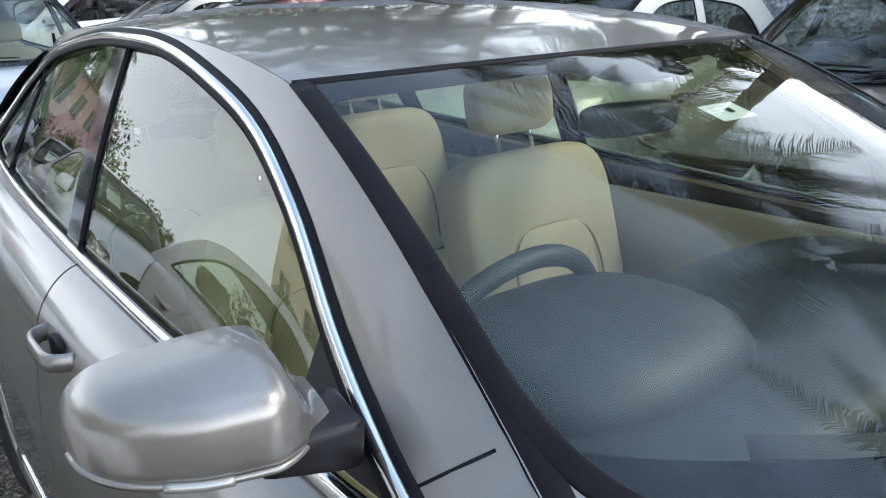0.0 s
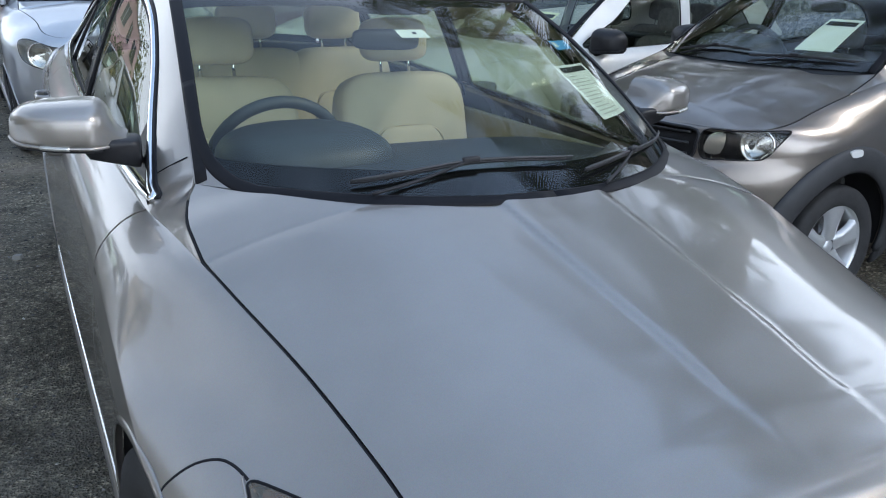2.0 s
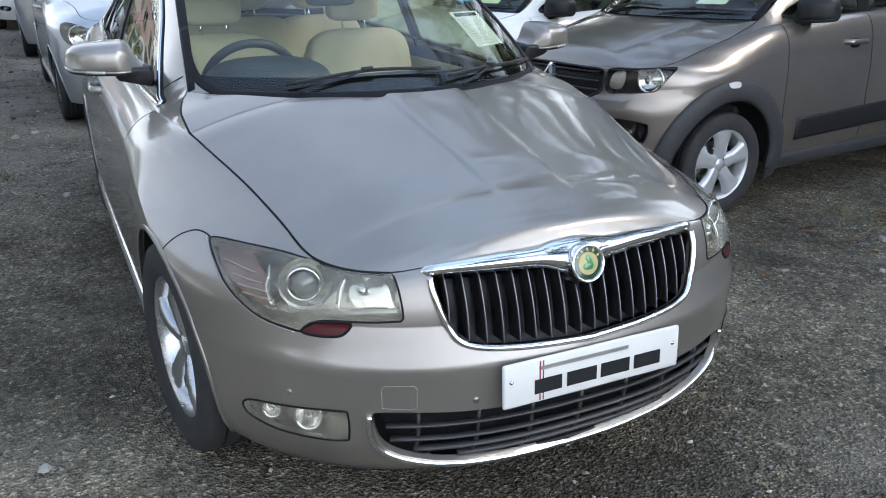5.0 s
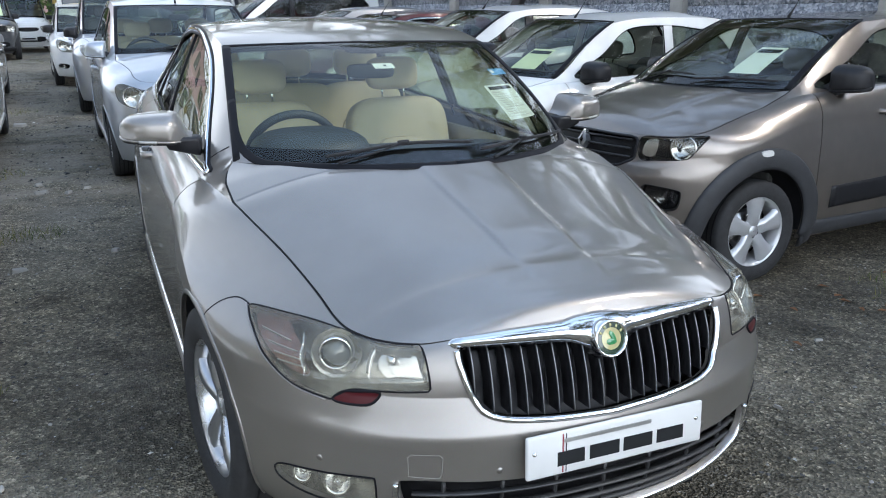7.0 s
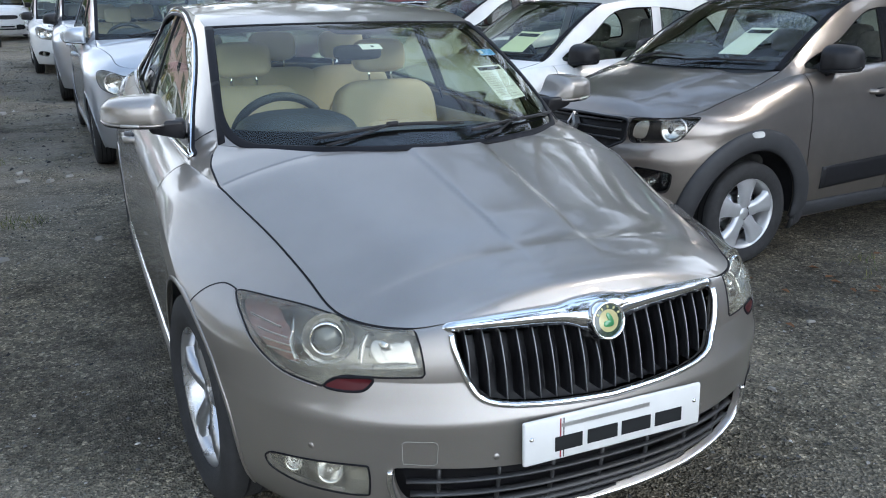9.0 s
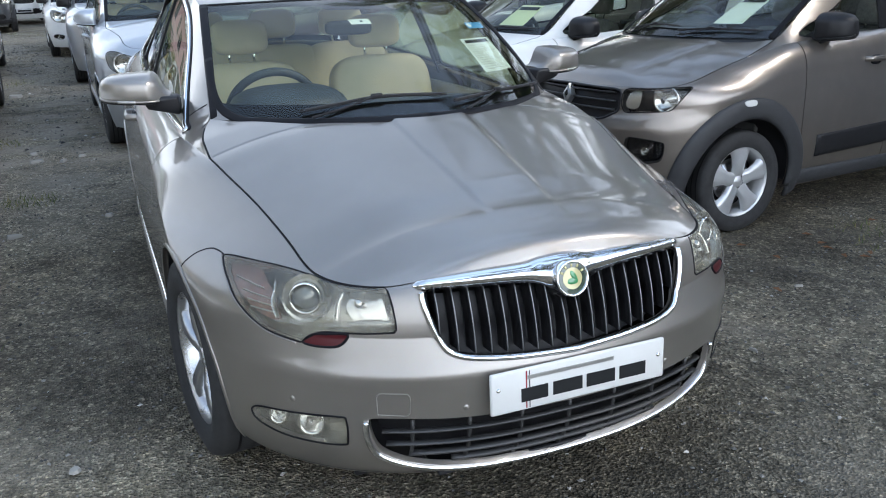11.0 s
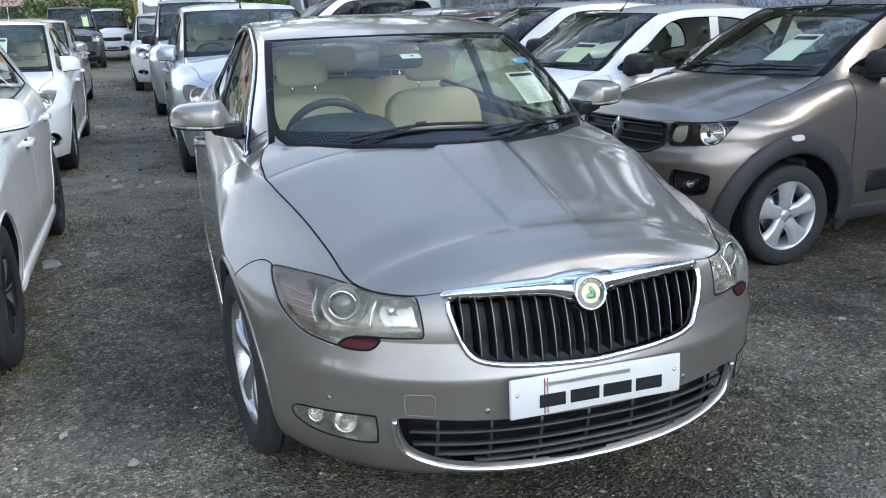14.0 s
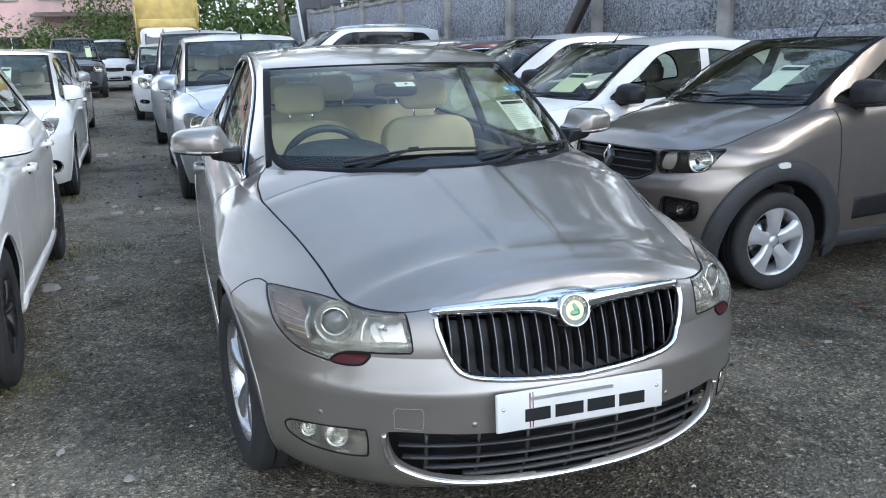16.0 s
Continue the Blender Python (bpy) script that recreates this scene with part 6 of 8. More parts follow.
def parked_cars():
    lampA = [(0.34, 0.77), (0.5, 0.775), (0.66, 0.80), (0.7, 0.74), (0.62, 0.66), (0.36, 0.65)]
    kw = outline_of(3.68, 0.79, 1.49, 0.69, 2.42, 0.29, 0.84, (1.0, 1.055), (1.68, 1.43), (1.03, 1.10), 3.15, 0.04, "cover", cladding=True, side_moulding=0.43, black_handles=False, steer=-4, post_lean=0.1, rim=0.203)
    kw.update(
        nose_step=0.022, hood_step=0.02, corner=(0.76, 3.13), corner_top=(0.5, 3.13), top_ends=(0.085, 3.6), round=2.75, round_top=3.4, curl=1.12, arch=0.365, clad_w=0.115, decal=0.13,
        nose=((0.15, 0.12), (0.25, 0.045), (0.4, 0.005), (0.6, 0.0), (0.66, 0.018), (0.70, 0.04), (0.84, 0.075), (0.95, 0.12)),
        shoulder=((0, 0.70), (0.5, 0.755), (1.0, 0.865), (3.68, 0.94)),
        belt=((0.085, 0.655, 0.835), (0.2, 0.655, 0.838), (0.38, 0.66, 0.868), (0.5, 0.665, 0.903), (0.75, 0.672, 0.968), (1.05, 0.69, 1.025), (3.13, 0.69, 1.10), (3.58, 0.65, 1.11)),
        rail=((0.75, 0.672, 0.969), (1.0, 0.645, 1.053), (1.34, 0.59, 1.25), (1.68, 0.557, 1.42), (2.13, 0.56, 1.44), (2.8, 0.545, 1.435), (3.15, 0.533, 1.39), (3.52, 0.648, 1.13)),
        crown=((0.085, 0.0), (0.10, 0.03), (0.13, 0.058), (0.2, 0.085), (0.35, 0.098), (0.55, 0.088), (0.75, 0.072), (1.0, 0.02)),
        creases=((0.30, 0.12, 0.012, 0.02),), seams=(1.115, 1.9, 3.05),
    )
    plain_car("hatchback_car", "brown-grey high hatchback with dark wheel-arch cladding", kw, pose(1.49, 2.60, 0, 0, 0, -84), BROWN, [(0.425, 0.822), (0.55, 0.832), (0.655, 0.842), (0.686, 0.838), (0.682, 0.80), (0.655, 0.735), (0.62, 0.716), (0.52, 0.708), (0.43, 0.712)], [(0, 0.828), (0.25, 0.824), (0.395, 0.818), (0.405, 0.76), (0.398, 0.71), (0.36, 0.685), (0.28, 0.655), (0, 0.64)], [(0, 0.55), (0.36, 0.55), (0.42, 0.5), (0.36, 0.37), (0, 0.35)], GREYCLOTH, CLEARGLASS, BLACK, CLAD, (0.42, 0.68, 0.16, 0.5, PAPER), None, True, badge="diamond", badge_pos=0.765, fog=[(0.48, 0.565), (0.54, 0.572), (0.63, 0.555), (0.645, 0.53), (0.635, 0.46), (0.6, 0.44), (0.5, 0.43), (0.47, 0.45)])
    al = outline_of(3.43, 0.74, 1.47, 0.68, 2.36, 0.27, 0.82, (1.0, 0.98), (1.6, 1.39), (0.95, 1.02), 2.95, 0.06, "steel", black_handles=True, posts=(2.12,))
    plain_car("hatchback_car", "small white hatchback with black door mirrors", al, at_wall(1.1, 4.5), WHITE, [(0.36, 0.75), (0.5, 0.77), (0.64, 0.80), (0.68, 0.74), (0.6, 0.66), (0.4, 0.65)], [(0, 0.73), (0.25, 0.72), (0.3, 0.66), (0, 0.64)], [(0, 0.45), (0.4, 0.45), (0.38, 0.34), (0, 0.33)], GREYCLOTH, CLEARGLASS, BLACK, None, (0.35, 0.7, 0.12, 0.42, PALEYELLOW), pillar=WHITE)
    ce = outline_of(3.70, 0.82, 1.53, 0.74, 2.43, 0.28, 0.86, (1.08, 1.03), (1.78, 1.45), (1.0, 1.1), 3.2, 0.06, "steel")
    plain_car("hatchback_car", "white hatchback with black window pillars", ce, at_wall(1.2, 6.85), WHITE, lampA, [(0, 0.74), (0.25, 0.73), (0.3, 0.66), (0, 0.64)], [(0, 0.45), (0.4, 0.45), (0.38, 0.34), (0, 0.33)], GREYCLOTH, CLEARGLASS, BLACK, None, (0.1, 0.45, 0.15, 0.45, PAPER))
    sa = outline_of(4.2, 0.84, 1.46, 0.8, 2.5, 0.29, 0.78, (1.2, 0.95), (1.9, 1.38), (0.93, 1.0), 3.2, 0.07, "steel", hatch=False)
    plain_car("saloon_car", "dark maroon saloon with its tail to the wall", sa, at_wall(0.75, 9.3), MAROON, lampA, [(0, 0.71), (0.3, 0.7), (0.3, 0.62), (0, 0.6)], None, chrome=CHROME)
    hb = outline_of(3.8, 0.84, 1.5, 0.78, 2.45, 0.29, 0.8, (1.1, 0.97), (1.8, 1.42), (0.96, 1.06), 3.25, 0.07, "alloy")
    plain_car("hatchback_car", "grey-beige hatchback in the row by the wall", hb, at_wall(0.9, 11.6), GREY, lampA, [(0, 0.73), (0.3, 0.72), (0.3, 0.64), (0, 0.62)], None)
    su = outline_of(4.45, 0.89, 1.78, 0.88, 2.7, 0.35, 1.0, (1.25, 1.18), (1.95, 1.68), (1.15, 1.22), 4.0, 0.08, "alloy")
    lampS = [(0.42, 0.93), (0.6, 0.95), (0.74, 0.97), (0.76, 0.88), (0.66, 0.8), (0.44, 0.8)]
    plain_car("estate_car", "white high estate car with silver roof rails", su, at_wall(0.1, 14.3), WHITE, lampS, [(0, 0.93), (0.36, 0.92), (0.34, 0.78), (0, 0.76)], None, rails=True, tint=DARKGLASS)
    s2 = outline_of(4.2, 0.84, 1.47, 0.8, 2.5, 0.29, 0.78, (1.2, 0.95), (1.9, 1.39), (0.93, 1.0), 3.2, 0.08, "steel", hatch=False)
    plain_car("saloon_car", "red saloon far down the row", s2, at_wall(0.2, 17.2), RED, lampA, [(0, 0.71), (0.3, 0.7), (0.3, 0.62), (0, 0.6)], None)
    plain_car("saloon_car", "white saloon at the far end of the row", s2, at_wall(-0.1, 19.9), WHITE, lampA, [(0, 0.71), (0.3, 0.7), (0.3, 0.62), (0, 0.6)], None)
    # column behind the silver saloon, all facing the same way
    rz = outline_of(4.1, 0.85, 1.6, 0.78, 2.55, 0.3, 0.88, (1.15, 1.07), (1.85, 1.5), (1.03, 1.1), 3.5, 0.06, "alloy")
    plain_car("estate_car", "pale blue-silver estate car behind the saloon", rz, stand(-0.12, 5.85, 2), BLUESILVER, [(0.42, 0.80), (0.56, 0.82), (0.7, 0.86), (0.76, 0.82), (0.72, 0.70), (0.5, 0.66)], [(0, 0.74), (0.36, 0.73), (0.34, 0.62), (0, 0.6)], [(0, 0.42), (0.5, 0.42), (0.46, 0.3), (0, 0.29)], BEIGE, CLEARGLASS, None, None, None, None, rails=False)
    iv = outline_of(4.58, 0.88, 1.75, 0.85, 2.75, 0.33, 0.92, (1.15, 1.1), (1.95, 1.66), (1.05, 1.12), 4.15, 0.08, "alloy")
    plain_car("people_carrier", "silver people carrier with roof rails and black mirrors", iv, stand(-0.38, 11.05, 1), BLUESILVER, lampS, [(0, 0.88), (0.36, 0.87), (0.34, 0.72), (0, 0.7)], [(0, 0.5), (0.5, 0.5), (0.46, 0.36), (0, 0.35)], GREYCLOTH, DARKGLASS, BLACK, None, None, None, rails=True)
    vi = outline_of(3.8, 0.85, 1.55, 0.78, 2.47, 0.29, 0.86, (1.1, 1.0), (1.85, 1.47), (0.98, 1.06), 3.3, 0.07, "alloy")
    plain_car("hatchback_car", "white hatchback facing down the lane", vi, stand(-0.83, 15.9, 3), WHITE, [(0.42, 0.80), (0.56, 0.84), (0.7, 0.88), (0.74, 0.8), (0.68, 0.68), (0.46, 0.66)], [(0, 0.76), (0.3, 0.75), (0.28, 0.68), (0, 0.66)], [(0, 0.42), (0.4, 0.42), (0.38, 0.3), (0, 0.29)], GREYCLOTH, CLEARGLASS, BLACK, None, None, None, fog=[(0.56, 0.42), (0.7, 0.44), (0.74, 0.38), (0.6, 0.35)])
    # row on the other side of the lane
    wb_ = outline_of(3.95, 0.85, 1.51, 0.8, 2.53, 0.315, 0.80, (1.12, 0.99), (1.85, 1.42), (0.96, 1.04), 3.3, 0.05, "black")
    plain_car("hatchback_car", "white hatchback with black alloy wheels", wb_, stand(-2.55, 1.2, 2), WHITE, lampA, [(0, 0.71), (0.3, 0.7), (0.3, 0.62), (0, 0.6)], [(0, 0.42), (0.4, 0.42), (0.38, 0.3), (0, 0.29)], BEIGE, CLEARGLASS, WHITE)
    ve = outline_of(4.37, 0.85, 1.475, 0.87, 2.57, 0.31, 0.76, (1.25, 0.95), (2.0, 1.4), (0.93, 1.01), 3.5, 0.05, "alloy", hatch=False)
    plain_car("saloon_car", "white saloon with long clear headlights", ve, stand(-2.77, 6.4, 2), WHITE, [(0.44, 0.72), (0.56, 0.78), (0.70, 0.83), (0.74, 0.78), (0.70, 0.69), (0.6, 0.63), (0.48, 0.62)], [(0, 0.68), (0.3, 0.67), (0.28, 0.6), (0, 0.58)], [(0, 0.45), (0.5, 0.44), (0.44, 0.3), (0, 0.29)], BEIGE, CLEARGLASS, None, None, (0.12, 0.42, 0.35, 0.68, PAPER), None, fog=[(0.6, 0.42), (0.7, 0.44), (0.75, 0.38), (0.72, 0.32), (0.62, 0.34)])
    gs = outline_of(4.3, 0.85, 1.48, 0.87, 2.55, 0.3, 0.78, (1.25, 0.96), (1.95, 1.4), (0.94, 1.01), 3.4, 0.07, "alloy", hatch=False)
    plain_car("saloon_car", "beige-grey saloon with a roof aerial", gs, stand(-3.12, 11.8, 2), GREY, lampA, [(0, 0.7), (0.3, 0.69), (0.28, 0.62), (0, 0.6)], None, BEIGE, CLEARGLASS, None, None, (0.4, 0.75, 0.2, 0.5, PAPER))
    js = outline_of(4.2, 0.84, 1.83, 0.6, 2.4, 0.36, 1.02, (1.2, 1.15), (1.55, 1.74), (1.12, 1.16), 3.9, 0.08, "steel")
    plain_car("off_road_car", "dark grey boxy off-road car with square lamps", js, stand(-3.55, 25.2, 6), DARK, [(0.5, 0.95), (0.72, 0.95), (0.74, 0.94), (0.74, 0.8), (0.72, 0.79), (0.5, 0.79)], [(0, 0.95), (0.45, 0.95), (0.45, 0.8), (0, 0.79)], [(0, 0.5), (0.5, 0.5), (0.46, 0.36), (0, 0.35)], GREYCLOTH, DARKGLASS, BLACK, BLACK, (0.5, 0.75, 0.1, 0.6, PALEYELLOW))
    va = outline_of(3.7, 0.74, 1.8, 0.6, 2.35, 0.3, 0.98, (0.75, 1.1), (1.25, 1.68), (1.05, 1.08), 3.4, 0.08, "steel")
    plain_car("van", "white microvan parked at the end of the lane", va, stand(-2.75, 29.5, 5), WHITE, [(0.4, 0.84), (0.55, 0.86), (0.64, 0.85), (0.62, 0.74), (0.42, 0.73)], [(0, 0.8), (0.3, 0.79), (0.28, 0.7), (0, 0.68)], [(0, 0.5), (0.5, 0.5), (0.46, 0.36), (0, 0.35)], GREYCLOTH, DARKGLASS, BLACK)
    plain_car("saloon_car", "white saloon at the back of the other row", s2, stand(-5.6, 20.0, 4), WHITE, lampA, [(0, 0.71), (0.3, 0.7), (0.3, 0.62), (0, 0.6)], None)


PALEYELLOW = plain("pale_yellow_paper", (0.72, 0.76, 0.5), 0.7, 0, 0.03)
DARKGLASS = glass("dark_tinted_glass", (0.25, 0.28, 0.28))


# ---------------- the place ----------------
def gravel_material():
    m, nd, lk, bs = nodes_of("dark_gravel")
    tc = nd.new("ShaderNodeTexCoord")

    def noise_(scale, detail=6):
        n = nd.new("ShaderNodeTexNoise")
        n.inputs["Scale"].default_value, n.inputs["Detail"].default_value = scale, detail
        lk.new(tc.outputs["Object"], n.inputs["Vector"])
        return n

    def ramp(src, stops):
        r = nd.new("ShaderNodeValToRGB")
        while len(r.color_ramp.elements) < len(stops):
            r.color_ramp.elements.new(0.5)
        for e, (p, c) in zip(r.color_ramp.elements, stops):
            e.position, e.color = p, (*c, 1)
        lk.new(src, r.inputs["Fac"])
        return r

    def mix(fac, a, b, mode="MIX"):
        x = nd.new("ShaderNodeMix")
        x.data_type, x.blend_type = "RGBA", mode
        if isinstance(fac, float):
            x.inputs[0].default_value = fac
        else:
            lk.new(fac, x.inputs[0])
        lk.new(a, x.inputs[6])
        lk.new(b, x.inputs[7])
        return x.outputs[2]

    v1 = nd.new("ShaderNodeTexVoronoi")
    v1.inputs["Scale"].default_value = 105
    v2 = nd.new("ShaderNodeTexVoronoi")
    v2.inputs["Scale"].default_value = 52
    for v in (v1, v2):
        lk.new(tc.outputs["Object"], v.inputs["Vector"])
    sep = nd.new("ShaderNodeSeparateColor")
    lk.new(v1.outputs["Color"], sep.inputs["Color"])
    sep2 = nd.new("ShaderNodeSeparateColor")
    lk.new(v2.outputs["Color"], sep2.inputs["Color"])
    chips = ramp(sep.outputs["Red"], [(0.0, (0.030, 0.029, 0.026)), (0.45, (0.085, 0.081, 0.071)), (0.87, (0.155, 0.147, 0.128)), (0.985, (0.38, 0.36, 0.315))])
    bits = ramp(sep2.outputs["Green"], [(0.0, (0.036, 0.035, 0.031)), (0.6, (0.095, 0.09, 0.079)), (0.95, (0.145, 0.137, 0.12)), (1.0, (0.36, 0.34, 0.3))])
    base = mix(0.45, chips.outputs["Color"], bits.outputs["Color"])
    big = noise_(0.8, 7)
    tone = ramp(big.outputs["Fac"], [(0.3, (1.05, 1.0, 0.9)), (0.45, (1.62, 1.55, 1.42)), (0.55, (2.05, 1.95, 1.76)), (0.7, (2.6, 2.42, 2.1))])
    base = mix(1.0, base, tone.outputs["Color"], "MULTIPLY")
    clod = ramp(noise_(11, 9).outputs["Fac"], [(0.32, (0.74, 0.715, 0.655)), (0.5, (1.02, 0.995, 0.94)), (0.68, (1.26, 1.2, 1.08))])
    base = mix(1.0, base, clod.outputs["Color"], "MULTIPLY")
    dust = noise_(1.7, 8)
    dfac = ramp(dust.outputs["Fac"], [(0.52, (0, 0, 0)), (0.72, (0.5, 0.5, 0.5))])
    sand = ramp(noise_(30, 4).outputs["Fac"], [(0.3, (0.19, 0.168, 0.135)), (0.7, (0.32, 0.29, 0.24))])
    base = mix(dfac.outputs["Color"], base, sand.outputs["Color"])
    # dark damp and oily stains
    wet = ramp(noise_(1.15, 6).outputs["Fac"], [(0.57, (1, 1, 1)), (0.66, (0.5, 0.5, 0.5))])
    base = mix(1.0, base, wet.outputs["Color"], "MULTIPLY")
    # ragged darker patches along the edges of the saloon and the brown-grey hatchback
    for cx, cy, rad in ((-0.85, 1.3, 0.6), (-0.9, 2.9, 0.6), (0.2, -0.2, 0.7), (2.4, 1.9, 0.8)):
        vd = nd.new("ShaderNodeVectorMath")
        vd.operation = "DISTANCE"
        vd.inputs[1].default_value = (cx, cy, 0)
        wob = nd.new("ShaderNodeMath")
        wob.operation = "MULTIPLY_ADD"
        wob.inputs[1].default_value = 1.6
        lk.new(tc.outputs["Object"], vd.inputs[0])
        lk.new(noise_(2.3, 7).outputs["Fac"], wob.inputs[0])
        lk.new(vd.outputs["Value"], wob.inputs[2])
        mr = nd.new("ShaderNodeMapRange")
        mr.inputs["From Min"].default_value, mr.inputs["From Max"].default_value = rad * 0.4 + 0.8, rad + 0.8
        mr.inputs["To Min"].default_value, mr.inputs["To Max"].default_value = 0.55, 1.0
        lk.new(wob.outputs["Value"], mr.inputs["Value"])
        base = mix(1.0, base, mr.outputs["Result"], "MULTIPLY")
    # worn, sandy stretch of the lane
    sx = nd.new("ShaderNodeSeparateXYZ")
    lk.new(tc.outputs["Object"], sx.inputs["Vector"])
    lane = nd.new("ShaderNodeMapRange")
    lane.interpolation_type = "SMOOTHSTEP"
    for nm, val in (("From Min", 3.2), ("From Max", 6.5), ("To Min", 0.0), ("To Max", 0.8)):
        lane.inputs[nm].default_value = val
    lk.new(sx.outputs["Y"], lane.inputs["Value"])
    ragged = nd.new("ShaderNodeMath")
    ragged.operation = "MULTIPLY"
    rr = ramp(noise_(2.6, 7).outputs["Fac"], [(0.38, (0, 0, 0)), (0.6, (1, 1, 1))])
    lk.new(lane.outputs["Result"], ragged.inputs[0])
    lk.new(rr.outputs["Color"], ragged.inputs[1])
    base = mix(ragged.outputs["Value"], base, sand.outputs["Color"])
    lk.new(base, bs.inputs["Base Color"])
    bs.inputs["Roughness"].default_value = 0.9
    bs.inputs["Specular IOR Level"].default_value = 0.25
    add = nd.new("ShaderNodeMath")
    add.operation = "ADD"
    lk.new(v1.outputs["Distance"], add.inputs[0])
    lk.new(v2.outputs["Distance"], add.inputs[1])
    bump(nd, lk, bs, add.outputs["Value"], 1.0, 0.014)
    return m


def ground():
    n = 120
    bm = bmesh.new()
    k = np.linspace(-1, 1, n)
    c = np.sign(k) * (np.abs(k) * 14 + np.abs(k) ** 9 * 700)
    vs = [[bm.verts.new((x, y + 5, 0.018 * noise.noise((x * 0.8, y * 0.8, 0)) * (abs(x) < 40) - 0.006 + rise(y + 5))) for x in c] for y in c]
    for i in range(n - 1):
        for j in range(n - 1):
            bm.faces.new((vs[i][j], vs[i][j + 1], vs[i + 1][j + 1], vs[i + 1][j]))
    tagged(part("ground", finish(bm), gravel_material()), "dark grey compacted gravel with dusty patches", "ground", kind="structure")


def pebble_mesh(rng, count, region, smin, smax, zs=0.55):
    """Many small angular stones in one mesh."""
    base = np.array([(1, 0, 0), (-1, 0, 0), (0, 1, 0), (0, -1, 0), (0, 0, 1), (0.6, 0.6, -0.5), (-0.6, -0.6, -0.5)], float)
    fc = [(4, 0, 2), (4, 2, 1), (4, 1, 3), (4, 3, 0), (0, 5, 2), (2, 5, 1), (1, 6, 3), (3, 6, 0), (0, 6, 5), (1, 5, 6)]
    V, F = [], []
    x = rng.uniform(region[0], region[1], count)
    y = rng.uniform(region[2], region[3], count)
    sz = smin + (smax - smin) * rng.random(count) ** 4
    for i in range(count):
        a = rng.uniform(0, 6.28)
        p = base * (1 + rng.uniform(-0.35, 0.35, base.shape)) * sz[i]
        ca, sa = math.cos(a), math.sin(a)
        q = np.stack([p[:, 0] * ca - p[:, 1] * sa * 0.75 + x[i], p[:, 0] * sa + p[:, 1] * ca * 0.75 + y[i], p[:, 2] * zs + sz[i] * 0.15 - 0.003 + rise(y[i])], -1)
        F += [tuple(7 * i + k for k in f) for f in fc]
        V.append(q)
    me = bpy.data.meshes.new("gravel")
    me.from_pydata([tuple(map(float, v)) for v in np.vstack(V)], [], F)
    return me


def island_material(name, stops, rough=0.9):
    m, nd, lk, bs = nodes_of(name)
    g = nd.new("ShaderNodeNewGeometry")
    r = nd.new("ShaderNodeValToRGB")
    while len(r.color_ramp.elements) < len(stops):
        r.color_ramp.elements.new(0.5)
    for e, (p, c) in zip(r.color_ramp.elements, stops):
        e.position, e.color = p, (*c, 1)
    lk.new(g.outputs["Random Per Island"], r.inputs["Fac"])
    lk.new(r.outputs["Color"], bs.inputs["Base Color"])
    bs.inputs["Roughness"].default_value = rough
    bs.inputs["Specular IOR Level"].default_value = 0.3
    return m, nd, lk, bs


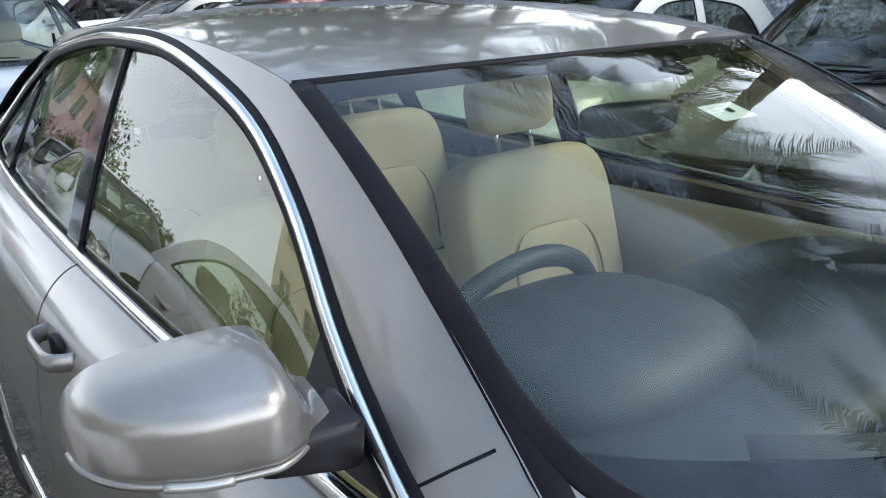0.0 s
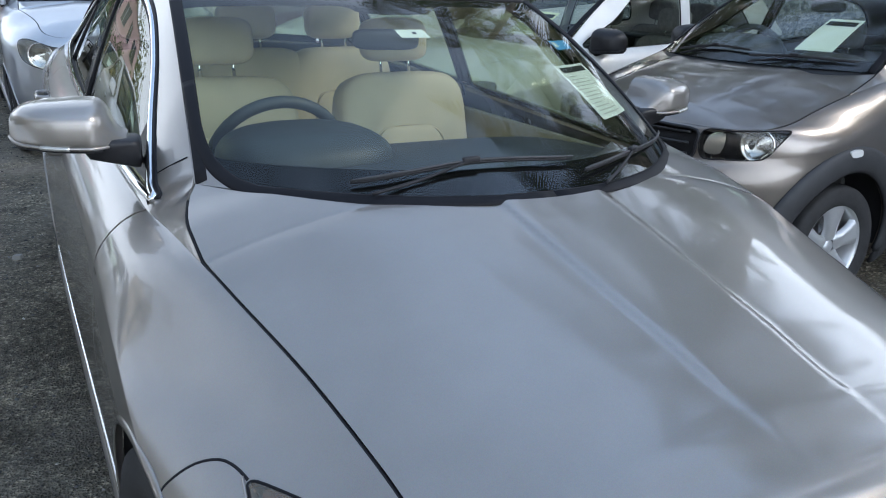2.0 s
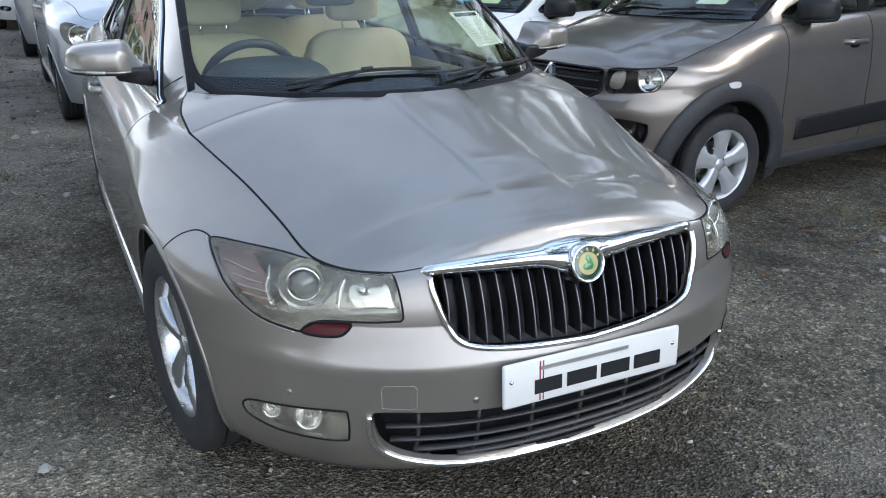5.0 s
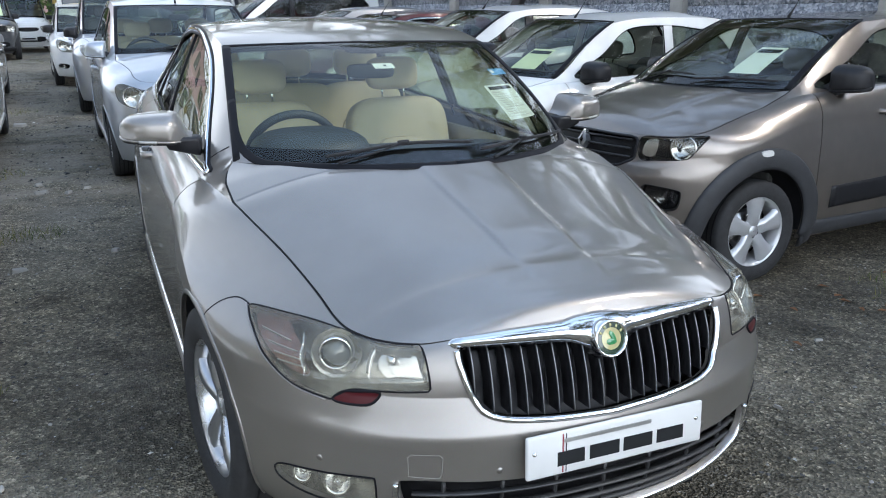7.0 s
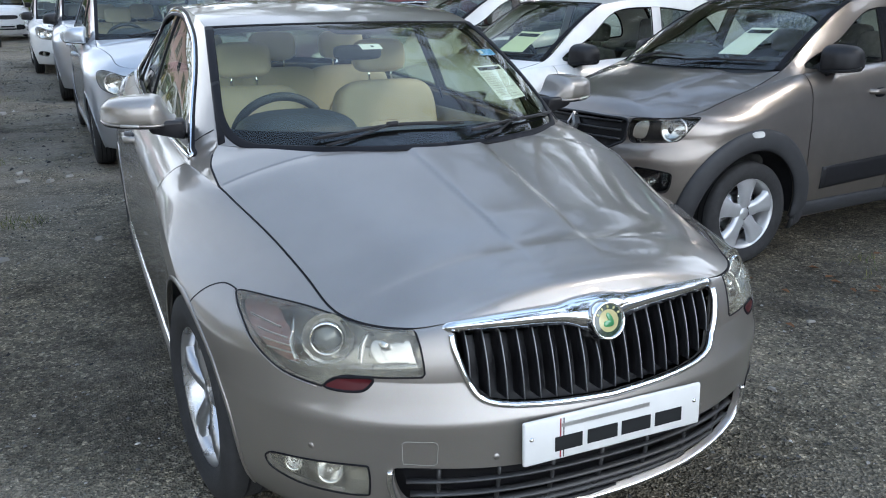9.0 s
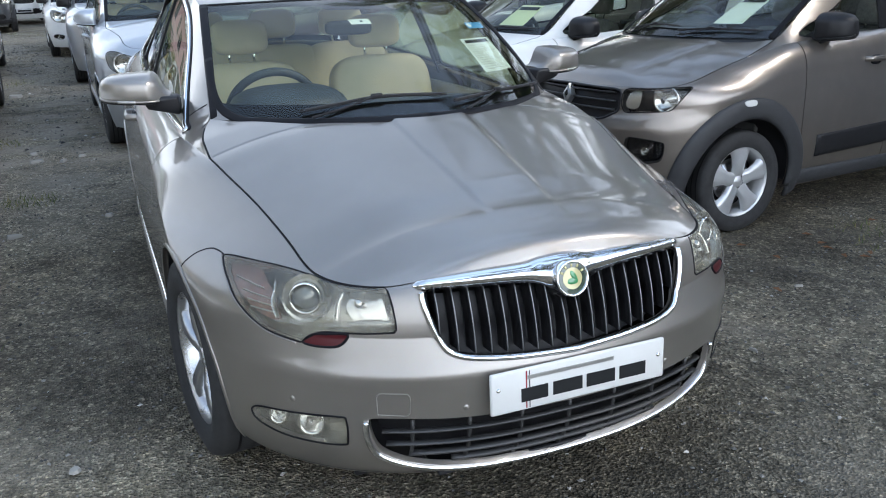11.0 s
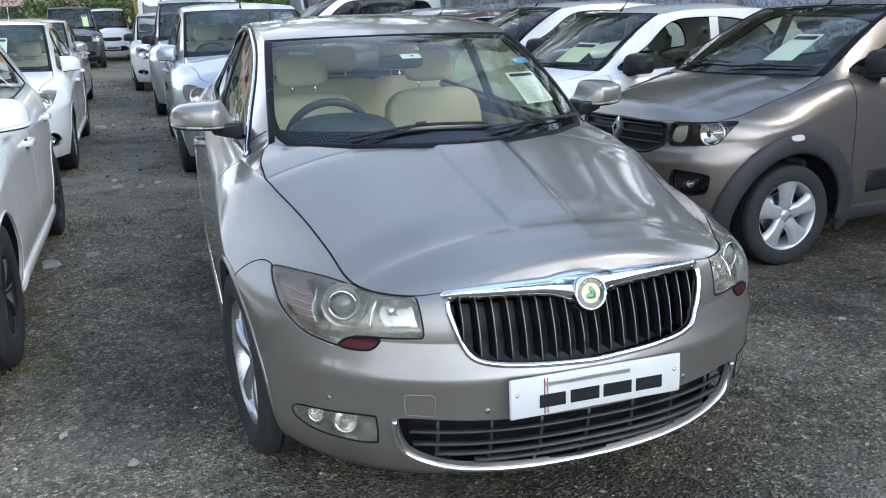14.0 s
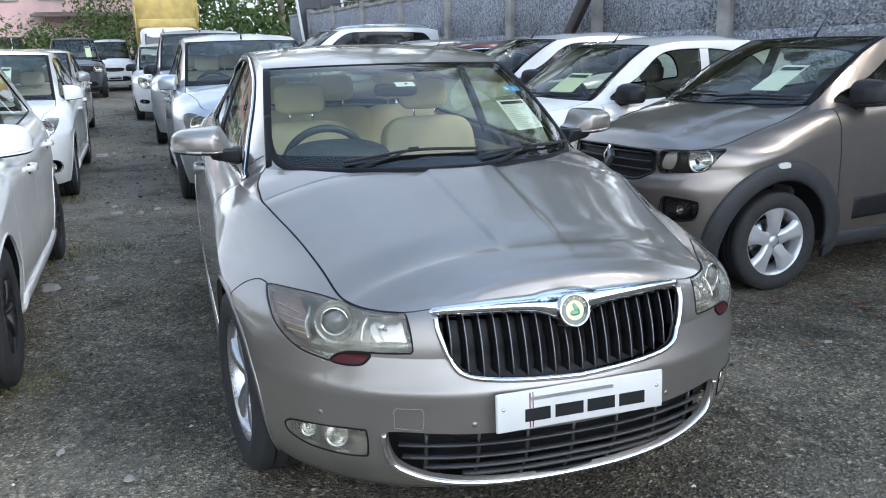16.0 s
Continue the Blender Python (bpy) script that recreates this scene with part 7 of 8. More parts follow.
def scatter():
    rng = np.random.default_rng(4)
    grey, *_ = island_material("loose_gravel", [(0.0, (0.03, 0.03, 0.031)), (0.5, (0.09, 0.089, 0.085)), (0.8, (0.17, 0.165, 0.15)), (0.95, (0.34, 0.325, 0.3)), (1.0, (0.55, 0.53, 0.49))])
    near = pebble_mesh(rng, 24000, (-3.4, 3.4, -2.2, 6.5), 0.003, 0.012)
    tagged(part("gravel", near, grey), "loose dark gravel with pale chips", "gravel", kind="stuff")
    far = pebble_mesh(rng, 5000, (-3.2, 0.5, 6.5, 20), 0.006, 0.025)
    tagged(part("gravel", far, grey), "loose gravel further down the lane", "gravel", kind="stuff")
    pale = island_material("pale_stone", [(0.0, (0.2, 0.19, 0.17)), (1.0, (0.42, 0.4, 0.36))])[0]
    spots = [(1.21, 0.65, 0.03), (-1.83, 3.63, 0.1), (-1.6, 3.75, 0.06), (-1.56, 6.03, 0.07), (-1.6, 6.35, 0.06), (-1.35, 5.95, 0.06), (-1.2, 6.1, 0.05), (-1.5, 1.2, 0.03), (-1.25, 0.9, 0.03), (-1.7, 0.6, 0.035), (-1.35, 0.3, 0.025), (-1.05, 4.0, 0.05), (1.5, -0.1, 0.03), (1.0, -0.35, 0.03), (1.75, 0.2, 0.022), (0.5, -0.4, 0.028), (1.9, 1.1, 0.03), (2.3, 0.9, 0.03), (2.7, 1.2, 0.04), (-1.9, 2.3, 0.03), (-2.0, 10.5, 0.12), (-2.2, 14.0, 0.1)]
    for x, y, s in spots:
        k = rng.integers(5, 8)
        an = np.sort(rng.uniform(0, 6.28, k)) * 0.5 + np.linspace(0, 6.28, k, endpoint=False) * 0.5
        ra = s * rng.uniform(0.55, 1.05, k)
        low = [Vector((r_ * math.cos(w_), 0.7 * r_ * math.sin(w_), -0.1 * s)) for r_, w_ in zip(ra, an)]
        cap = [Vector((p.x * 0.78 + rng.uniform(-0.1, 0.1) * s, p.y * 0.78, s * rng.uniform(0.16, 0.34))) for p in low]
        bm = hull([*low, *cap], s * 0.03)
        bmesh.ops.transform(bm, matrix=pose(x, y, rise(y), 0, 0, x * 90), verts=bm.verts[:])
        tagged(part("stone", finish(bm, False), pale), "pale flat stone lying on the gravel", "stone", "loose stones")
    leafm = island_material("dry_leaf", [(0.0, (0.14, 0.06, 0.03)), (1.0, (0.3, 0.17, 0.08))])[0]
    for x, y in ((-1.55, 0.15), (-1.2, -0.2), (-2.1, 1.6), (2.5, 1.25), (1.6, -0.5), (2.1, 1.45), (-1.75, -0.5), (0.9, -0.9), *[(rng.uniform(1.75, 3.3), rng.uniform(1.0, 1.85)) for _ in range(16)]):
        bm = bmesh.new()
        a = rng.uniform(0, 6.28)
        pts = [(-0.03, 0, 0.004), (-0.012, 0.013, 0.012), (0.012, 0.012, 0.008), (0.035, 0, 0.003), (0.012, -0.012, 0.012), (-0.012, -0.013, 0.006), (0, 0, 0.002)]
        v = [bm.verts.new((x + px * math.cos(a) - py * math.sin(a), y + px * math.sin(a) + py * math.cos(a), pz + 0.004)) for px, py, pz in pts]
        for i in range(6):
            bm.faces.new((v[i], v[(i + 1) % 6], v[6]))
        tagged(part("dry_leaf", finish(bm), leafm), "curled dry brown leaf on gravel", "leaf", "fallen leaves")
    grassm = island_material("grass_blades", [(0.0, (0.05, 0.08, 0.02)), (0.6, (0.12, 0.14, 0.04)), (1.0, (0.26, 0.22, 0.09))])[0]
    V, F = [], []
    for cx, cy, r, n in ((-1.95, 4.5, 0.28, 260), (-1.55, 4.6, 0.2, 110), (-1.85, 2.7, 0.1, 60), (-1.7, 2.0, 0.16, 110), (-2.0, 2.1, 0.12, 80), (-2.0, 7.0, 0.3, 140), (-2.2, 12.0, 0.4, 120), (-2.5, 24.0, 1.2, 300), (2.9, 1.45, 0.3, 70)):
        for _ in range(n):
            a, d = rng.uniform(0, 6.28), r * math.sqrt(rng.random())
            x, y = cx + d * math.cos(a), cy + d * math.sin(a)
            h, w, t = rng.uniform(0.02, 0.055), 0.003, rng.uniform(0, 6.28)
            lx, ly = rng.uniform(-0.03, 0.03, 2)
            b = len(V)
            g = rise(y)
            V += [(x - w * math.cos(t), y - w * math.sin(t), g - 0.003), (x + w * math.cos(t), y + w * math.sin(t), g - 0.003), (x + lx, y + ly, g + h)]
            F.append((b, b + 1, b + 2))
    me = bpy.data.meshes.new("grass")
    me.from_pydata(V, [], F)
    tagged(part("grass", me, grassm), "sparse yellow-green grass tufts in gravel", "grass", kind="stuff")


def pebbledash():
    m, nd, lk, bs = nodes_of("pebbledash")
    tc = nd.new("ShaderNodeTexCoord")
    v = nd.new("ShaderNodeTexVoronoi")
    v.inputs["Scale"].default_value = 38
    lk.new(tc.outputs["Object"], v.inputs["Vector"])
    sp = nd.new("ShaderNodeSeparateColor")
    lk.new(v.outputs["Color"], sp.inputs["Color"])
    r = nd.new("ShaderNodeValToRGB")
    r.color_ramp.elements[0].color, r.color_ramp.elements[1].color = (0.12, 0.14, 0.17, 1), (0.46, 0.48, 0.52, 1)
    lk.new(sp.outputs["Red"], r.inputs["Fac"])
    n = nd.new("ShaderNodeTexNoise")
    n.inputs["Scale"].default_value, n.inputs["Detail"].default_value = 1.1, 7
    lk.new(tc.outputs["Object"], n.inputs["Vector"])
    r2 = nd.new("ShaderNodeValToRGB")
    r2.color_ramp.elements[0].position, r2.color_ramp.elements[1].position = 0.3, 0.7
    r2.color_ramp.elements[0].color, r2.color_ramp.elements[1].color = (0.7, 0.7, 0.68, 1), (1.05, 1.05, 1.08, 1)
    lk.new(n.outputs["Fac"], r2.inputs["Fac"])
    x = nd.new("ShaderNodeMix")
    x.data_type, x.blend_type = "RGBA", "MULTIPLY"
    x.inputs[0].default_value = 1
    lk.new(r.outputs["Color"], x.inputs[6])
    lk.new(r2.outputs["Color"], x.inputs[7])
    lk.new(x.outputs[2], bs.inputs["Base Color"])
    bs.inputs["Roughness"].default_value = 0.9
    bump(nd, lk, bs, v.outputs["Distance"], 0.8, 0.02)
    return m


CONCRETE = plain("old_concrete", (0.3, 0.29, 0.27), 0.9, 0, 0.3, 2.5, 0.5)


def long_wall():
    """Boundary wall of pebble-dashed slabs between concrete posts."""
    w = tagged(new("wall_east"), "grey pebble-dashed slab wall with concrete posts", "wall", kind="structure")
    ang = math.degrees(math.atan(0.106))
    w.matrix_world = pose(5.58 - 0.106 * 6.16 + 0.1, 6.16, 0, 0, 0, ang)
    slabm = pebbledash()
    bay = 2.48
    H = 2.42
    slab = part("slab", block((0.07, bay - 0.2, 0.785), None, 0.008, 1), slabm, w)
    post = part("post", block((0.2, 0.2, H + 0.06), None, 0.012, 2), CONCRETE, w)
    cap = part("coping", block((0.13, bay - 0.2, 0.09), None, 0.03, 2), CONCRETE, w)
    first = True
    for k in range(-7, 8):
        p = post if first else post.copy()
        if not first:
            scene.collection.objects.link(p)
        lift = rise(6.16 + k * bay)
        p.location = (0, k * bay, (H + 0.06) / 2 - 0.02 + lift)
        for j in range(3):
            s = slab if first and j == 0 else slab.copy()
            if not (first and j == 0):
                scene.collection.objects.link(s)
            s.location = (0.0, (k + 0.5) * bay, 0.37 + j * 0.785 + lift)
        c = cap if first else cap.copy()
        if not first:
            scene.collection.objects.link(c)
        c.location = (0, (k + 0.5) * bay, H - 0.05 + lift)
        first = False
    # slack cables along the top
    ys = np.linspace(-7 * bay, 8 * bay, 160)
    for off, z in ((-0.05, 0.03), (0.03, 0.06)):
        pts = [(off + 0.02 * math.sin(y * 5), y, H + z + rise(6.16 + y) + 0.03 * math.sin(y * 1.7 + off * 60) + 0.015 * math.sin(y * 7.3)) for y in ys]
        tagged(part("cable", tube(pts, 0.014, 5), BLACK, None), "slack black cable laid along the wall top", "cable").matrix_world = w.matrix_world
    bar = part("steel_beam", block((0.09, 0.16, 2.9), None, 0.01), plain("dark_steel", (0.05, 0.045, 0.045), 0.6, 0.4, 0.2))
    bar.matrix_world = Matrix.Translation((4.4, 9.1, 1.42)) @ pose(0, 0, 0, 42, 0, ang)
    tagged(bar, "dark steel beam leaning on the wall", "beam")


def leaf_material(name, a, b, c):
    m, nd, lk, bs = island_material(name, [(0.0, a), (0.6, b), (1.0, c)], 0.6)
    bs.inputs["Transmission Weight"].default_value = 0.0
    bs.inputs["Subsurface Weight"].default_value = 0.0
    return m


def palm(name_label, seed=1, height=6.0, fronds=20, m=None, lean=0.5, reach=2.9, low=-0.3, droop=1.55):
    rng = np.random.default_rng(seed)
    root = thing("palm_tree", name_label, "palm tree", m, "palms behind the wall")
    k = 26
    t = np.linspace(0, 1, k)
    path = np.stack([lean * t**2, 0.25 * np.sin(t * 2), height * t], -1)
    rad = 0.17 - 0.05 * t + 0.012 * np.sin(t * 90) + 0.08 * np.exp(-t * 14)
    part("trunk", tube(path, rad, 12), plain("palm_bark", (0.2, 0.17, 0.13), 0.9, 0, 0.3, 6, 0.6), root)
    top = path[-1]
    V, F = [], []

    def quad(a, b, c, d):
        i = len(V)
        V.extend([tuple(map(float, p)) for p in (a, b, c, d)])
        F.append((i, i + 1, i + 2, i + 3))

    for f in range(fronds):
        az = 2 * math.pi * f / fronds * 2.6 + rng.uniform(-0.2, 0.2)
        lift = rng.uniform(low, 1.2)
        L = reach * rng.uniform(0.86, 1.14)
        n = 30
        s = np.linspace(0, 1, n)
        el = lift - droop * s**1.3
        hr, zz = np.cumsum(np.cos(el)) * L / n, np.cumsum(np.sin(el)) * L / n
        d = np.array((math.cos(az), math.sin(az), 0))
        side = np.array((-d[1], d[0], 0))
        P = top + np.outer(hr, d) + np.outer(zz, (0, 0, 1))
        for i in range(n - 1):
            wv = side * 0.018 * (1 - 0.8 * s[i])
            quad(P[i] - wv, P[i] + wv, P[i + 1] + wv * 0.97, P[i + 1] - wv * 0.97)
        for i in range(2, n - 1):
            for sg in (-1, 1):
                for h in (0.0, 0.5):
                    p = P[i] * (1 - h) + P[i + 1] * h
                    ln = (0.78 * math.sin(math.pi * (0.15 + 0.8 * s[i])) + 0.05) * rng.uniform(0.85, 1.1)
                    tang = (P[i + 1] - P[i]) / np.linalg.norm(P[i + 1] - P[i])
                    dr = side * sg * 0.85 + tang * 0.55 + np.array((0, 0, -0.3 - 0.5 * rng.random()))
                    dr /= np.linalg.norm(dr)
                    b = tang * 0.016
                    mid = p + dr * ln * 0.55
                    tip = p + dr * ln + np.array((0, 0, -0.22 * ln))
                    quad(p - b, p + b, mid + b * 0.9, mid - b * 0.9)
                    quad(mid - b * 0.9, mid + b * 0.9, tip + b * 0.1, tip - b * 0.1)
    me = bpy.data.meshes.new("crown")
    me.from_pydata(V, [], F)
    part("crown", me, leaf_material("palm_leaf", (0.03, 0.05, 0.015), (0.06, 0.085, 0.02), (0.13, 0.12, 0.04)), root)
    return root


def bush(label, centre, size, count, seed, leaf=0.09, mat=None):
    """A shrub: stems and many small leaves in uneven clumps."""
    rng = np.random.default_rng(seed)
    root = thing("shrub", label, "shrub", Matrix.Translation(centre), "shrubs at the far end")
    stems = []
    for i in range(7):
        a = rng.uniform(0, 6.28)
        e = np.array((math.cos(a) * size[0] * 0.35, math.sin(a) * size[1] * 0.35, size[2] * rng.uniform(0.6, 0.9)))
        stems.append(tube([(0, 0, 0), e * 0.5 + rng.uniform(-0.05, 0.05, 3), e], [0.03, 0.02, 0.008], 5))
    part("stem", merge(*stems), plain("bush_wood", (0.12, 0.09, 0.06), 0.9), root)
    V, F = [], []
    cl = [(rng.uniform(-0.5, 0.5) * size[0], rng.uniform(-0.5, 0.5) * size[1], size[2] * (0.25 + 0.6 * rng.random()), rng.uniform(0.18, 0.34)) for _ in range(26)]
    for i in range(count):
        cx, cy, cz, cr = cl[rng.integers(len(cl))]
        d = rng.normal(size=3)
        d /= np.linalg.norm(d)
        p = np.array((cx, cy, cz)) + d * cr * size[2] * rng.uniform(0.6, 1.05)
        p[2] = max(p[2], 0.05)
        u = rng.normal(size=3)
        u /= np.linalg.norm(u)
        w = np.cross(u, d)
        w /= max(np.linalg.norm(w), 1e-6)
        b = len(V)
        V += [tuple(p - u * leaf), tuple(p + w * leaf * 0.4), tuple(p + u * leaf), tuple(p - w * leaf * 0.4)]
        F.append((b, b + 1, b + 2, b + 3))
    me = bpy.data.meshes.new("foliage")
    me.from_pydata([tuple(map(float, v)) for v in V], [], F)
    part("foliage", me, mat or SHRUBLEAF, root)
    return root


SHRUBLEAF = leaf_material("shrub_leaf", (0.035, 0.07, 0.015), (0.07, 0.12, 0.025), (0.12, 0.16, 0.05))
PINK = plain("pink_render", (0.62, 0.42, 0.4), 0.85, 0, 0.08, 1.2, 0.3)
CREAMWALL = plain("cream_render", (0.6, 0.5, 0.38), 0.85, 0, 0.08, 1.2, 0.3)
WHITEWALL = plain("white_render", (0.72, 0.72, 0.7), 0.85, 0, 0.06, 1.2, 0.3)
YELLOWTARP = plain("yellow_tarpaulin", (0.55, 0.40, 0.13), 0.6, 0, 0.15, 3, 0.3)
TIN = plain("rusty_tin_roof", (0.16, 0.13, 0.12), 0.7, 0.3, 0.3, 2)


def building(name, label, m, size, storeys, cols, mat, roof=True):
    """House block: walls with real window openings in the front, panes, sills, flat roof with a rim."""
    sx, sy, sz = size
    root = thing(name, label, "building", m)
    holes = []
    ph = sz / storeys
    wins = [((c + 0.5) / cols * sx - sx / 2, (r + 0.5) * ph + 0.1) for c in range(cols) for r in range(storeys)]
    ww, wh = min(1.3, sx / cols * 0.5), ph * 0.42
    for x, z in wins:
        holes.append([(x - ww / 2, z - wh / 2), (x + ww / 2, z - wh / 2), (x + ww / 2, z + wh / 2), (x - ww / 2, z + wh / 2)])
    f = lambda u, v: np.stack([np.asarray(u, float), 0 * np.asarray(u, float), np.asarray(v, float)], -1)
    part("front_wall", panel(f, [(-sx / 2, 0), (sx / 2, 0), (sx / 2, sz), (-sx / 2, sz)], holes, 0.9, (1, 1), 1, 0.2), mat, root)
    part("main_wall", block((sx - 0.02, sy, sz - 0.02), Matrix.Translation((0, sy / 2 + 0.22, sz / 2)), 0), mat, root)
    part("roof", block((sx + 0.4, sy + 0.6, 0.18), Matrix.Translation((0, sy / 2 + 0.1, sz + 0.09)), 0.03), CONCRETE, root)
    for x, z in wins:
        wn_ = part("window", block((ww, 0.03, wh), Matrix.Translation((x, 0.13, z)), 0), WINDOWDARK, root)
        part("sill", block((ww + 0.16, 0.14, 0.06), Matrix.Translation((x, -0.03, z - wh / 2 - 0.03)), 0.01), CONCRETE, wn_)
        part("mullion", block((0.05, 0.04, wh), Matrix.Translation((x, 0.1, z)), 0.005), WHITEWALL, wn_)
    return root


WINDOWDARK = plain("window_glass_dark", (0.05, 0.06, 0.07), 0.08, 0, 0.1)


def far_end():
    b = building("house", "pale pink rendered house beyond the lot", pose(-7.5, 47, 0.5), (13, 8, 6.4), 2, 6, PINK)
    part("awning", block((6.0, 1.6, 0.1), pose(3.2, -0.9, 3.45, 8), 0.01), TIN, b, "dark tin awning")
    building("house", "white house behind the wall", pose(13.5, 40, 0, 0, 0, -8), (11, 8, 8.5), 3, 6, WHITEWALL)
    building("house", "cream apartment house across the lot", pose(-19, 12, 0, 0, 0, 90), (26, 9, 11), 4, 9, CREAMWALL)
    # lorry with a loaded, tarpaulin-covered bed
    t = thing("lorry", "white lorry with a yellow covered load", "lorry", stand(-0.85, 27.5) @ Matrix.Scale(0.86, 4))
    part("cab", pillow((2.1, 1.7, 1.7), pose(0, 0.9, 1.6), 0.25, 30, 20), WHITE, t)
    cabw = part("windscreen", pillow((1.75, 0.1, 0.66), pose(0, 0.09, 1.95, -6), 0.25, 24, 10), WINDOWDARK, t)
    part("cab_roof_board", block((2.2, 0.9, 0.35), pose(0, 1.1, 2.6), 0.08), YELLOWTARP, t)
    part("bed", block((2.3, 4.2, 0.9), pose(0, 4.1, 1.4), 0.03), WHITE, t)
    part("bumper", block((2.1, 0.2, 0.3), pose(0, 0.08, 0.7), 0.04), BLACK, t)
    load = pillow((2.5, 4.0, 1.35), pose(0, 3.9, 3.15), 0.3, 36, 20, lambda x, y, z: (x * (1 + 0.06 * math.sin(7 * y + 3 * z)), y, z * (1 + 0.08 * math.sin(5 * x) * math.cos(4 * y))))
    part("tarpaulin", load, YELLOWTARP, t, "bulging yellow tarpaulin over the load")
    for s in (-1, 1):
        for z in (2.3, 2.75, 3.2):
            part("rail", tube([(s * 1.2, 2.0, z), (s * 1.2, 6.2, z)], 0.03, 6), YELLOWTARP, t)
        for y in (2.0, 3.4, 4.8, 6.2):
            part("stake", tube([(s * 1.2, y, 1.8), (s * 1.2, y, 3.3)], 0.03, 6), YELLOWTARP, t)
        for y in (1.0, 4.9):
            wheel(t, pose(s * 0.95, y, 0.42) @ (Matrix.Identity(4) if s > 0 else pose(0, 0, 0, 0, 0, 180)), 0.42, 0.24, 0.22, "steel")
    # framed dark boards leaning at the end of the wall
    g = thing("notice_board", "two dark framed boards leaning by the wall", "board", pose(3.75, 23.6, 1.35) @ pose(0, 0, 0, -12, 0, 28))
    for x in (-0.42, 0.42):
        part("board", block((0.8, 0.05, 1.9), Matrix.Translation((x, 0, 0.95 - 0.0)), 0.01), plain("dark_board", (0.05, 0.055, 0.065), 0.5), g)
    for x, w, z, h in ((-0.85, 0.05, 0.95, 2.0), (0.85, 0.09, 0.95, 2.0), (0, 1.75, 1.93, 0.05), (0, 1.75, -0.02, 0.05)):
        part("frame", block((w, 0.08, h), Matrix.Translation((x, 0, z)), 0.01), WHITEWALL, g)
    for x in (-0.6, 0.6):
        part("prop", tube([(x, 0.0, 0.0), (x, 0.2, -1.1)], 0.04, 6), TIN, g)
    # low wall and fence at the end
    lw = tagged(new("wall_north"), "low weathered block wall at the far end", "wall", kind="structure")
    part("blockwork", block((16, 0.2, 1.7), pose(9.0, 31.5, 0.85, 0, 0, -10), 0.02), CONCRETE, lw)
    part("blockwork", block((26, 0.2, 1.5), pose(-14.5, 43.0, 0.75), 0.02), CONCRETE, lw)
    for i, (x, y, sx, sy, sz) in enumerate(((1.7, 29.5, 2.4, 1.6, 2.6), (3.4, 29.0, 2.4, 1.6, 2.3), (5.2, 29.4, 2.6, 1.8, 2.6), (0.2, 40, 3.0, 2, 3.2), (-3.4, 41.5, 2.0, 2, 4.6), (-6, 42, 3.4, 1.6, 2.6), (-9, 42, 3.4, 1.6, 2.9), (-12.5, 42, 3.4, 1.6, 2.6), (7.5, 34, 4, 2.5, 4.0), (3.5, 38, 4, 3, 4.2), (-11.5, 26, 3, 2, 2.4), (-13, 18, 3, 2, 3.0), (-11.5, -4.5, 3.5, 2.5, 3.6), (-11.8, 0.5, 4, 2.5, 4.2), (-11.5, 5.0, 4, 2.5, 3.4))):
        bush("dense green shrub with small leaves", (x, y, rise(y)), (sx, sy, sz), 1900, 10 + i, 0.12)
    for i, (x, y, sz) in enumerate(((-14, 50, 7.5), (-8, 52, 8.5), (-2, 51, 7.0), (4, 52, 8.5), (10, 49, 8.0), (15, 44, 8.5), (17, 36, 8.0))):
        bush("tall leafy tree beyond the far wall", (x, y, rise(y)), (7.0, 4.0, sz), 2600, 60 + i, 0.26)
    p0 = palm("coconut palm with drooping green fronds", 3, 6.0, 22, pose(10.5, 8.6, 0))
    p1 = palm("coconut palm with a slender leaning trunk", 8, 4.3, 20, pose(8.6, 6.6, 0, 0, 0, 70))
    p2 = palm("tall coconut palm leaning over the wall", 5, 7.2, 22, pose(7.2, 1.6, 0, 0, 0, 180), 1.2, 3.9, -0.5, 1.3)
